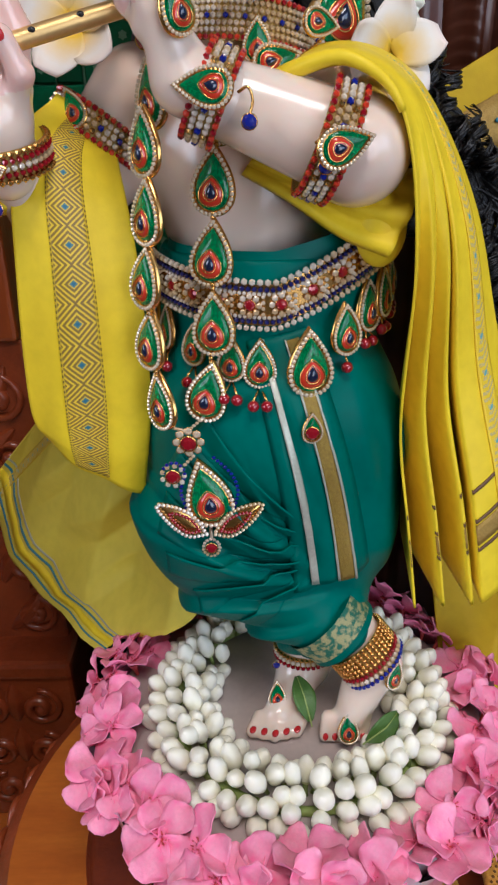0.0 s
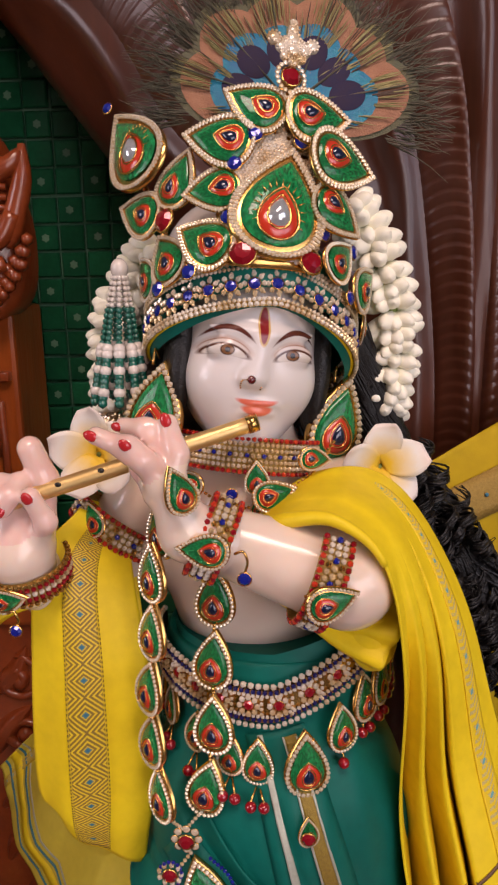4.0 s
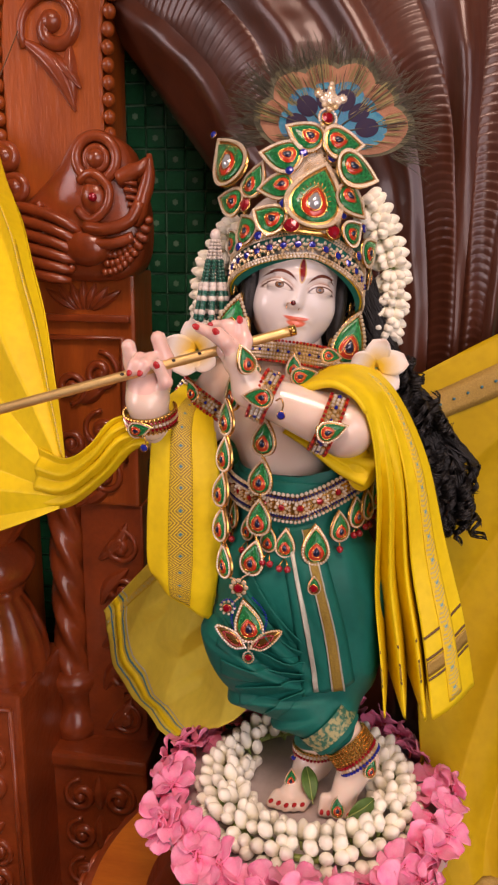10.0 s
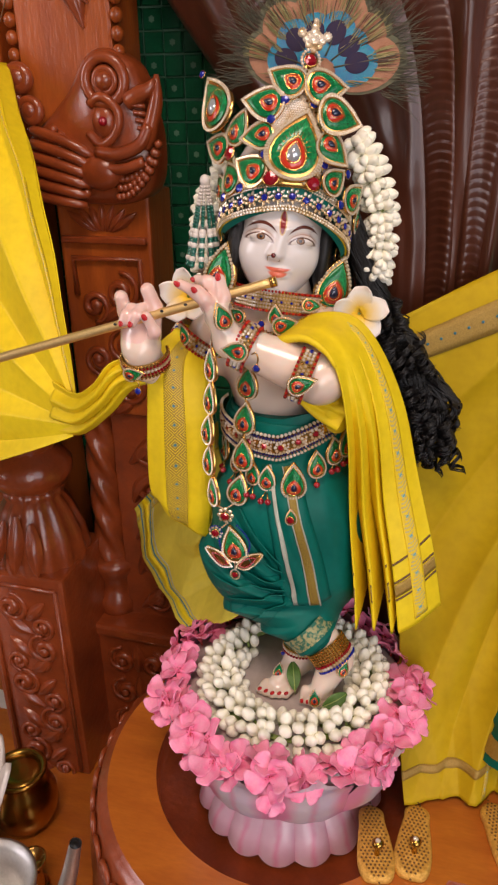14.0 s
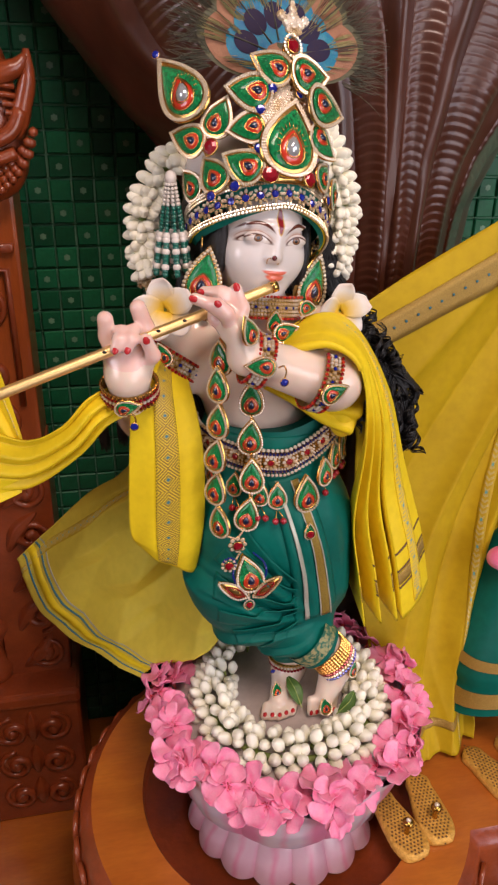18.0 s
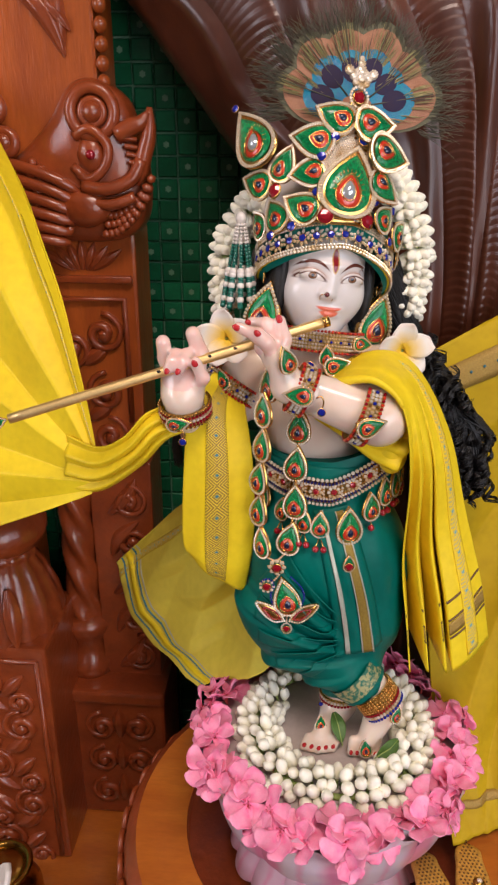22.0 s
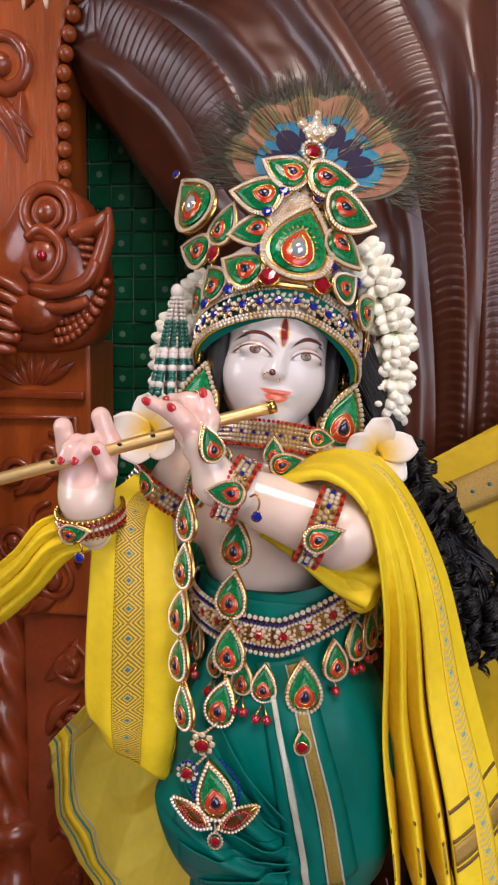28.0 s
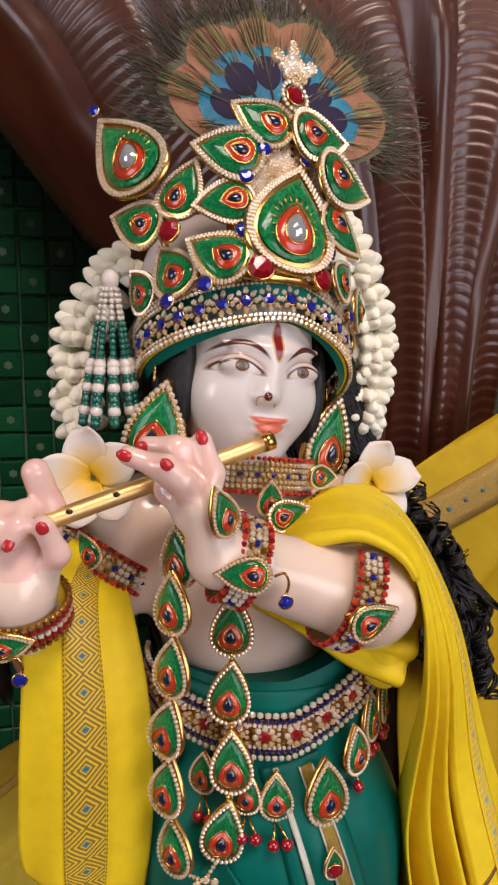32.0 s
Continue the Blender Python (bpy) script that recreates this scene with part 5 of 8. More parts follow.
def pattern_mat(name, n):
    """Woven diamonds within diamonds along a band, a blue knot in each."""
    m = mat(name, (0.78, 0.52, 0.02), 0.5, bump=0.1, bscale=900)
    nt = m.node_tree
    uvn = nt.nodes.new("ShaderNodeUVMap")
    uvn.uv_map = "weave"
    s = nt.nodes.new("ShaderNodeSeparateXYZ")
    nt.links.new(uvn.outputs[0], s.inputs[0])
    u = math_node(nt, "ABSOLUTE", math_node(nt, "MULTIPLY_ADD", s.outputs[0], 2.0, -1.0))
    w = math_node(nt, "ABSOLUTE", math_node(nt, "MULTIPLY_ADD", math_node(nt, "FRACT", math_node(nt, "MULTIPLY", s.outputs[1], n)), 2.0, -1.0))
    d = math_node(nt, "ADD", u, w)
    rings = math_node(nt, "GREATER_THAN", math_node(nt, "SINE", math_node(nt, "MULTIPLY", d, 21.0)), -0.15)
    rim = math_node(nt, "GREATER_THAN", u, 0.93)
    dash = math_node(nt, "GREATER_THAN", math_node(nt, "SINE", math_node(nt, "MULTIPLY", s.outputs[1], n * 44.0)), 0.0)
    pat = math_node(nt, "MAXIMUM", math_node(nt, "MULTIPLY", rings, math_node(nt, "LESS_THAN", u, 0.9)), math_node(nt, "MULTIPLY", rim, dash))
    c = ramp_mix(nt, pat, (0.76, 0.54, 0.02), (0.25, 0.16, 0.025))
    knot = math_node(nt, "LESS_THAN", d, 0.22)
    c = ramp_mix(nt, knot, c, (0.12, 0.22, 0.20))
    c = ramp_mix(nt, math_node(nt, "LESS_THAN", d, 0.12), c, (0.03, 0.15, 0.25))
    nt.links.new(c, nt.nodes["Principled BSDF"].inputs["Base Color"])
    return m


DIAMONDS = pattern_mat("diamond_zari_band", 13.0)


def tracery_mat(name, n, ground):
    """A line of small woven sprigs in blue and gold."""
    m = mat(name, ground, 0.5, bump=0.1, bscale=900)
    nt = m.node_tree
    uvn = nt.nodes.new("ShaderNodeUVMap")
    uvn.uv_map = "weave"
    s = nt.nodes.new("ShaderNodeSeparateXYZ")
    nt.links.new(uvn.outputs[0], s.inputs[0])
    u = math_node(nt, "MULTIPLY_ADD", s.outputs[0], 2.0, -1.0)
    ph = math_node(nt, "MULTIPLY", s.outputs[1], n * 6.28318)
    w = math_node(nt, "MULTIPLY_ADD", math_node(nt, "FRACT", math_node(nt, "MULTIPLY", s.outputs[1], n)), 2.0, -1.0)
    au = math_node(nt, "ABSOLUTE", u)
    hatch = math_node(nt, "GREATER_THAN", math_node(nt, "SINE", math_node(nt, "MULTIPLY_ADD", au, 5.0, math_node(nt, "MULTIPLY", ph, 5.0))), 0.1)
    leafy = math_node(nt, "LESS_THAN", au, math_node(nt, "MULTIPLY_ADD", math_node(nt, "COSINE", ph), 0.22, 0.62))
    knot = math_node(nt, "LESS_THAN", math_node(nt, "ADD", math_node(nt, "MULTIPLY", math_node(nt, "MULTIPLY", u, u), 14.0), math_node(nt, "MULTIPLY", math_node(nt, "MULTIPLY", w, w), 60.0)), 1.0)
    co = nt.nodes.new("ShaderNodeTexCoord").outputs["Object"]
    fleck = math_node(nt, "GREATER_THAN", noise_node(nt, co, 1400.0, 2.0), 0.42)
    c = ramp_mix(nt, math_node(nt, "MULTIPLY", math_node(nt, "MULTIPLY", hatch, leafy), fleck), ground, (0.56, 0.47, 0.20))
    c = ramp_mix(nt, knot, c, (0.16, 0.40, 0.42))
    nt.links.new(c, nt.nodes["Principled BSDF"].inputs["Base Color"])
    return m


SPRIGS = tracery_mat("sprig_border", 24.0, (0.82, 0.58, 0.012))
SPRIGS_DULL = tracery_mat("sheer_sprig_border", 22.0, (0.55, 0.38, 0.010))


def path2(left, right):
    """A cloth's place between its left and right edge lines."""
    n = 80
    a, b = curve(left, n), curve(right, n)

    def f(u, v):
        t = min(max(v, 0.0), 1.0) * (n - 1)
        k = min(int(t), n - 2)
        t -= k
        return a[k].lerp(a[k + 1], t).lerp(b[k].lerp(b[k + 1], t), u)

    return f


def sub(f, u0, u1, v0=0.0, v1=1.0, off=0.0):
    """A strip of a cloth, lifted a little towards the front."""
    return lambda u, v: Vector(f(lerp(u0, u1, u), lerp(v0, v1, v))) + Vector((0, -off, 0))


shawl = thing("shawl", (0.0, 0.38, 0.20), "bright yellow silk shawl with zari borders over both arms", "shawl")
base = path2([(-0.094, 0.392, 0.505), (-0.113, 0.372, 0.482), (-0.120, 0.368, 0.420), (-0.1235, 0.368, 0.350), (-0.118, 0.368, 0.328)],
             [(-0.072, 0.408, 0.487), (-0.066, 0.388, 0.470), (-0.058, 0.374, 0.420), (-0.0575, 0.374, 0.350), (-0.066, 0.374, 0.288)])


def arm_fall(u, v):
    p = Vector(base(u, v))
    p.y += -0.010 * math.sin(math.pi * u) * min(1, v * 3) + 0.0022 * math.sin(u * 11 + 1.3 * v) * v + 0.006 * max(0, v - 0.9) * 10 * 0.6
    return p


part("arm_fall", Shape().sheet(arm_fall, 36, 60, 0.0016), YELLOW, shawl, "fall of yellow silk from the raised arm")
part("zari_band", Shape().sheet(sub(arm_fall, 0.34, 0.66, 0.02, 0.985, 0.0016), 10, 60, 0.0006), DIAMONDS, shawl, "woven diamond zari band with blue knots")
part("back_layer", Shape().sheet(lambda u, v: Vector(base(u * 0.9 + 0.05, v * 0.97)) + Vector((0.0, 0.016 + 0.002 * math.sin(9 * u), 0.0)), 20, 40, 0.0014), YELLOW, shawl)

drape = path2([(-0.004, 0.372, 0.499), (0.020, 0.352, 0.513), (0.044, 0.341, 0.516), (0.066, 0.336, 0.494), (0.077, 0.342, 0.432), (0.080, 0.366, 0.340), (0.087, 0.366, 0.284), (0.092, 0.364, 0.240)],
              [(0.006, 0.392, 0.506), (0.034, 0.396, 0.524), (0.066, 0.408, 0.522), (0.092, 0.404, 0.500), (0.119, 0.396, 0.448), (0.138, 0.390, 0.380), (0.158, 0.380, 0.310), (0.172, 0.374, 0.240)])


def tri(x):
    return 2 * abs(2 * (x - math.floor(x + 0.5))) - 1


def pleated(u, v):
    """A flat outer panel with the border, and sharp knife pleats stacked behind its inner edge."""
    p = Vector(drape(u, v))
    k = max(0.0, (v - 0.42) / 0.58)
    k = k * k * (3 - 2 * k) * 0.35 + k * 0.65
    if u < 0.54:
        q = u / 0.54 * 2.5
        saw = q - math.floor(q)
        fold = abs(2 * saw - 1) ** 0.9
        depth = 0.012 + 0.030 * k
        p.y += depth * k * (1 - 1.7 * fold) + 0.012 * k * (0.54 - u)
        p.x += 0.005 * k * (fold - 0.5)
        p.z -= 0.012 * max(0.0, (v - 0.55) / 0.45) * fold
    else:
        w = (u - 0.54) / 0.46
        p.y += -0.024 * k * (1 - w) ** 1.5 - 0.008 * k * math.sin(math.pi * w)
        p.z -= 0.012 * max(0.0, (v - 0.55) / 0.45) * (1 - w)
    p.y += -0.006 * math.sin(math.pi * u) * min(1, v * 4) * (1 - k)
    p.z += 0.018 * max(0.0, (v - 0.8) / 0.2) * max(0.0, u - 0.55)
    p += Vector((0, -0.0022 * math.sin(13 * u + 6 * v), 0)) * (1 - k)
    return p


part("shoulder_drape", Shape().sheet(pleated, 106, 90, 0.0014), YELLOW, shawl, "pleated fall of yellow silk over the bent arm")
part("rolled_edge", Shape().tube([pleated(0.0, 0.42 * i / 40) + Vector((0, 0.001, 0)) for i in range(41)], [0.0042 - 0.0025 * (i / 40) ** 2 for i in range(41)], 10), YELLOW, shawl, "rolled edge of yellow silk")
part("sprig_band", Shape().sheet(sub(pleated, 0.73, 0.87, 0.03, 0.985, 0.0016), 8, 90, 0.0006), SPRIGS, shawl, "fine blue and gold sprig border")
for v0 in (0.835, 0.875, 0.915):
    part("end_stripe", Shape().sheet(sub(pleated, 0.0, 1.0, v0, v0 + 0.0045, 0.0014), 106, 3, 0.0006), BROWN_THREAD, shawl, "thin brown woven end stripe")
part("end_band", Shape().sheet(sub(pleated, 0.0, 1.0, 0.883, 0.911, 0.0011), 106, 4, 0.0006), ZARI, shawl)
under = path2([(-0.004, 0.381, 0.468), (0.020, 0.374, 0.455), (0.044, 0.362, 0.440), (0.066, 0.352, 0.432)], [(0.006, 0.384, 0.482), (0.030, 0.378, 0.476), (0.055, 0.372, 0.470), (0.085, 0.366, 0.470)])
part("under_arm_fold", Shape().sheet(lambda u, v: Vector(under(u, v)) + Vector((0, -0.006 * math.sin(math.pi * u) - 0.0025 * math.sin(u * 16), 0)), 20, 30, 0.0016), YELLOW, shawl)
part("knot", Shape().ball((0.064, 0.366, 0.444), (0.013, 0.012, 0.020), 3), YELLOW, shawl, "bunched yellow silk under the elbow")

# ---- fan of yellow cloth pinned to the pier ----
fan = thing("fan_cloth", (-0.40, 0.56, 0.30), "yellow silk cloth fanned in pleats and pinned against the pier", "cloth")


def fan_f(u, v):
    # u: from the edge by the statue round to the hanging lower edge; v: from the gather outwards
    g = Vector((-0.206, 0.388, 0.428)).lerp(Vector((-0.212, 0.384, 0.384)), u)
    k = min(int(u * 79), 78)
    rim = FAN_RIM[k].lerp(FAN_RIM[k + 1], u * 79 - k)
    p = g.lerp(rim, v)
    wide = v ** 0.8
    q = u ** 0.85 * 4.4 + 0.62
    saw = q - math.floor(q)
    fold = saw / 0.72 if saw < 0.72 else (1 - saw) / 0.28
    p.y += 0.052 * wide * (fold - 0.5) * (0.55 + 0.45 * min(1.0, u * 5)) - 0.030 * math.sin(math.pi * v) * (1 - u)
    p.z += 0.010 * wide * (fold - 0.5) - 0.030 * math.sin(math.pi * v) * u ** 1.3 + 0.012 * math.sin(math.pi * v) * (1 - u)
    p.x += 0.026 * math.sin(math.pi * v) * (1 - u) ** 2
    p += Vector((0.0, 0.0025, 0.0012)) * math.sin(21 * v + 17 * u) * wide
    return p


FAN_RIM = curve([(-0.374, 0.606, 0.735), (-0.402, 0.600, 0.766), (-0.50, 0.598, 0.70), (-0.60, 0.58, 0.63), (-0.72, 0.55, 0.50), (-0.74, 0.50, 0.36), (-0.70, 0.455, 0.262)], 80)
part("pleats", Shape().sheet(fan_f, 150, 60, 0.0014), YELLOW, fan)
part("sprig_band", Shape().sheet(sub(fan_f, 0.045, 0.085, 0.03, 0.97, 0.0022), 6, 60, 0.0006), SPRIGS, fan, "fine sprig border along a pleat")
for v0, w in ((0.862, 0.006), (0.870, 0.044), (0.916, 0.006), (0.945, 0.005)):
    part("end_stripe", Shape().sheet(sub(fan_f, 0.0, 0.9, v0, v0 + w, 0.0016), 150, 3, 0.0006), GAUZE if w > 0.01 else BROWN_THREAD, fan)
tail = path2([(-0.236, 0.402, 0.438), (-0.202, 0.384, 0.434), (-0.172, 0.366, 0.452), (-0.150, 0.362, 0.476), (-0.128, 0.376, 0.482)], [(-0.240, 0.400, 0.376), (-0.202, 0.386, 0.386), (-0.160, 0.372, 0.420), (-0.135, 0.370, 0.447), (-0.112, 0.384, 0.452)])
part("gathered_tail", Shape().sheet(lambda u, v: Vector(tail(u, v)) + Vector((0, -0.010 * math.sin(math.pi * u) + 0.004 * tri(u * 3.5), 0)), 40, 40, 0.0016), YELLOW, fan, "gathered end running to the statue's wrist")
part("thread", Shape().tube(curve([(-0.384, 0.60, 0.745), (-0.366, 0.615, 0.80), (-0.34, 0.625, 0.86)], 12), 0.0006, 5), BROWN_THREAD, fan, "thin thread tying the cloth")

# ---- cloth behind the statue on the far side ----
rear = thing("rear_cloth", (-0.16, 0.52, 0.05), "thin dull yellow cotton cloth spread behind the statue", "cloth")
edge_r = curve([(-0.262, 0.620, 0.160), (-0.248, 0.598, 0.112), (-0.196, 0.540, 0.085), (-0.122, 0.430, 0.112)], 60)
inner_r = curve([(-0.095, 0.500, 0.360), (-0.070, 0.470, 0.320), (-0.045, 0.440, 0.260), (-0.030, 0.415, 0.180)], 60)


def rear_f(u, v):
    k = min(int(u * 59), 58)
    t = u * 59 - k
    p = edge_r[k].lerp(edge_r[k + 1], t).lerp(inner_r[k].lerp(inner_r[k + 1], t), v)
    p.y += (0.35 + 0.65 * min(1.0, 2 * v)) * (0.012 * math.sin(u * 8 + 3 * v) + 0.010 * tri(u * 2.2 + 1.3 * v) + 0.006 * tri(u * 4.1 - 0.8 * v + 0.3) + 0.004 * math.sin(13 * v - 6 * u))
    p.z += 0.0012 * math.sin(17 * u) * (1 - v)
    return p


part("cloth", Shape().sheet(rear_f, 90, 70, 0.0010), SHEER_LIT, rear)
for v0, w, m in ((0.05, 0.012, BLUE_THREAD), (0.085, 0.05, YELLOW), (0.155, 0.012, BLUE_THREAD), (0.19, 0.010, SILVER_THREAD)):
    part("border_stripe", Shape().sheet(sub(rear_f, 0.0, 1.0, v0, v0 + w, 0.0014), 50, 3, 0.0005), m, rear)
part("sprig_band", Shape().sheet(lambda u, v: Vector(rear_f(0.10 + 0.05 * u, v)) + Vector((0, -0.0014, 0)), 6, 40, 0.0005), SPRIGS_DULL, rear)

# ---- broad cloth hanging beside the statue ----
side = thing("hanging_cloth", (0.22, 0.40, 0.0), "wide mustard yellow cloth with zari border hanging behind the statue", "cloth")
side_base = path2([(0.100, 0.462, 0.500), (0.115, 0.474, 0.380), (0.128, 0.456, 0.230), (0.142, 0.400, 0.090), (0.158, 0.340, 0.008)],
                  [(0.440, 0.520, 0.690), (0.390, 0.505, 0.460), (0.325, 0.480, 0.260), (0.282, 0.430, 0.100), (0.262, 0.372, 0.008)])


def side_f(u, v):
    p = Vector(side_base(u, v))
    # long folds fall from the pinned upper corner and break into creases near the floor
    ray = math.atan2(1.05 - u, v + 0.12)
    p.y += 0.020 * tri(ray * 2.3 + 0.2) * (1 - 0.55 * v) + 0.008 * math.sin(ray * 17) * (1 - 0.5 * v)
    low = max(0.0, v - 0.55) / 0.45
    p.y += low * (0.007 * tri(2.4 * v + 1.7 * u) + 0.005 * tri(3.1 * u - 2.2 * v)) * (1 - low * 0.4)
    return p


part("cloth", Shape().sheet(side_f, 110, 110, 0.0012), YELLOW_SHEER, side)
part("top_border", Shape().sheet(sub(side_f, 0.0, 1.0, 0.045, 0.10, 0.0018), 70, 5, 0.0005), ZARI, side, "gold zari border with blue knots")
part("side_border", Shape().sheet(sub(side_f, 0.76, 0.80, 0.06, 0.99, 0.0018), 4, 70, 0.0005), SPRIGS_DULL, side)
part("hem_border", Shape().sheet(sub(side_f, 0.0, 1.0, 0.90, 0.925, 0.0018), 70, 4, 0.0005), ZARI, side)
sh = Shape()
for k in range(26):
    p = side_f(0.02 + 0.038 * k, 0.072)
    sh.ball(p + Vector((0, -0.003, 0)), (0.0016, 0.0008, 0.0016), 1)
tagged(part("border_knot", sh, BLUE_THREAD, side), kind="stuff")

# ---- jewels ----


def teardrop(w, h, n=40, curl=0.0, sharp=1.0, cx=0.0, cy=0.0):
    """An outline with its tip upwards, w wide and h high about (cx, cy); curl bends the tip aside."""
    out = []
    for i in range(n):
        t = 2 * math.pi * i / n
        x = w * 0.65 * math.sin(t) * math.sin(t / 2) ** sharp
        y = 0.5 * h * math.cos(t)
        out.append((cx + x + curl * ((y / h) + 0.5) ** 2.5, cy + y))
    return out


def bead_row(sh, pts, r, m=0, step=None, sub=1, flat=0.8):
    """Small stones at even steps along a closed or open line of 3D points."""
    pts = [Vector(p) for p in pts]
    step = step or r * 1.9
    left, k = 0.0, 0
    for a, b in zip(pts, pts[1:]):
        d = (b - a).length
        while left <= d:
            sh.ball(a.lerp(b, left / max(d, 1e-9)), (r, r, r * flat), sub, m[k % len(m)] if isinstance(m, tuple) else m, smooth=False)
            left += step
            k += 1
        left -= d
    return sh


JEWEL = {}


def jewel_meshes(kind):
    """Meshes of one peacock-eye jewel, 1 high: plate, rim of stones, enamel, eye, core, gold ticks."""
    if kind in JEWEL:
        return JEWEL[kind]
    w, curl, sharp = {"drop": (0.66, 0.0, 1.0), "leaf": (0.66, -0.10, 1.05), "leaf_r": (0.66, 0.10, 1.05), "cleaf": (0.80, -0.09, 1.0), "cleaf_r": (0.80, 0.09, 1.0), "crest": (0.80, 0.07, 0.95), "hook": (0.72, -0.40, 0.85)}[kind]
    outer = teardrop(w * 1.0, 1.0, 48, curl, sharp)
    mid = teardrop(w * 0.92, 0.90, 48, curl * 0.95, sharp, cy=-0.015)
    inner = teardrop(w * 0.76, 0.77, 40, curl * 0.85, sharp, cy=-0.025)
    fine = kind in ("cleaf", "cleaf_r", "crest", "hook")
    plate = Shape().dome(outer, 0.0, 0.05, rings=3, wall=0.03 if fine else 0.05)
    rim = Shape()
    if fine:
        size = 0.019 if kind in ("crest", "hook") else 0.029
        for k in (0.97, 0.915, 0.86) if kind in ("crest", "hook") else (0.965, 0.875):
            row = teardrop(w * k, 0.5 + 0.5 * k - 0.02, 60, curl * k, sharp, cy=-0.02 * (1 - k) * 5)
            bead_row(rim, [(x, y, 0.040) for x, y in row + row[:1]], size, step=size * 1.9)
    else:
        bead_row(rim, [(x, y, 0.062) for x, y in mid + mid[:1]], 0.037, step=0.069)
    enamel = Shape().dome(inner, 0.045, 0.06, rings=4)
    big = kind in ("crest", "hook")
    ew, eh, ey = (0.33, 0.40, -0.15) if not big else (0.31, 0.45, -0.15)
    eye = Shape().dome(teardrop(ew, eh, 30, curl * 0.2, 0.7, cx=0.0, cy=ey), 0.085, 0.05, rings=4)
    core = Shape().dome(teardrop(ew * 0.5, eh * 0.58, 24, 0, 0.8, cy=ey), 0.115, 0.05, rings=3)
    ticks = Shape()
    ticks.tube([(x, y, 0.104) for x, y in teardrop(ew + 0.015, eh + 0.015, 40, curl * 0.2, 0.7, cy=ey)], 0.010, 5, closed=True)
    for i in range(15 if big else 0):
        a = radians(-112 + 16 * i)
        p0 = Vector((0.17 * math.sin(a), -0.15 + 0.23 * math.cos(a), 0.107))
        p1 = Vector((0.225 * math.sin(a), -0.15 + 0.30 * math.cos(a), 0.104))
        ticks.tube([p0, p1], [0.008, 0.003], 5)
    inner_line = teardrop(ew * 0.60, eh * 0.66, 28, 0, 0.8, cy=ey)
    ticks.tube([(x, y, 0.122) for x, y in inner_line], 0.010, 5, closed=True)
    JEWEL[kind] = [s.mesh(n, m) for n, s, m in (("setting", plate, GOLD), ("stone_rim", rim, STONE), ("enamel", enamel, ENAMEL), ("eye", eye, RED), ("core", core, NAVY), ("gold_wire", ticks, GOLD))]
    return JEWEL[kind]


DIA_CORE = Shape().dome(teardrop(0.19, 0.27, 12, 0, 0.8, cy=-0.155), 0.115, 0.07, rings=2).mesh("core", DIAMOND)


def jewel(parent, at, out, h, kind="drop", turn=0.0, diamond=False, up=(0, 0, 1), name="peacock_eye"):
    """A peacock-eye jewel facing out, its tip turned clockwise by turn degrees."""
    m = Matrix.Translation(at) @ frame_of(out, up) @ pose(0, 0, 0, 0, 0, -turn) @ Matrix.Diagonal((h, h, h, 1))
    meshes = jewel_meshes(kind)
    top = part(name, meshes[0], None, parent, at=m)
    for me, nm in zip(meshes[1:], ("stone_rim", "enamel", "eye", "core", "gold_wire")):
        o = part(nm, DIA_CORE if diamond and nm == "core" else me, None, top, at=m)
        if nm in ("stone_rim", "gold_wire"):
            o["kind"] = "stuff"
    return top


GEMS = {}


def gem(parent, at, r, mater, name="stone", out=(0, -1, 0), prongs=True):
    """A faceted round stone in a gold cup."""
    if "cut" not in GEMS:
        GEMS["cup"] = Shape().lathe([(0.5, -0.4), (1.08, -0.1), (1.12, 0.12), (0.98, 0.16)], 12).mesh("cup", GOLD)
    key = mater.name
    if key not in GEMS:
        s = Shape().lathe([(1.0, 0.0), (1.0, 0.12), (0.62, 0.52), (0.0, 0.58)], 8, smooth=False)
        GEMS[key] = s.mesh("stone", mater)
    m = Matrix.Translation(at) @ frame_of(out) @ Matrix.Diagonal((r, r, r, 1))
    o = part(name, GEMS[key], None, parent, at=m)
    part("cup", GEMS["cup"], None, o, at=m)
    return o


def band(parent, c, axis, r, rows, name="band", squash=1.0, phase=0.0, arc=(0, 360), wide=None):
    """A jewelled ring round an arm: a thin gold strip and rows of stones; rows: (offset along the axis, stone size, material)."""
    c, axis = Vector(c), Vector(axis).normalized()
    s = axis.cross(Vector((0, 1, 0)) if abs(axis.y) < 0.9 else Vector((1, 0, 0))).normalized()
    t = s.cross(axis)

    def ring(off, rr, n=48):
        return [c + axis * off + s * (rr * math.cos(a)) + t * (rr * squash * math.sin(a)) for a in (radians(lerp(arc[0], arc[1], i / n) + phase) for i in range(n + 1))]

    w = wide or (max(o for o, _, _ in rows) - min(o for o, _, _ in rows)) / 2 + 0.0012
    mid = (max(o for o, _, _ in rows) + min(o for o, _, _ in rows)) / 2
    part(name, Shape().grid(lambda u, v: ring(mid + w * (2 * v - 1), r - 0.0006, 48)[round(u * 48)], 49, 3), ZARI, parent)
    for off, size, m in rows:
        sh = Shape()
        mats, cyc = m if isinstance(m, tuple) else ([m], 0)
        bead_row(sh, ring(off, r + size * 0.45), size, cyc, step=size * 2.05, flat=1.0)
        tagged(part("stone_trim", sh, mats, parent), kind="stuff")


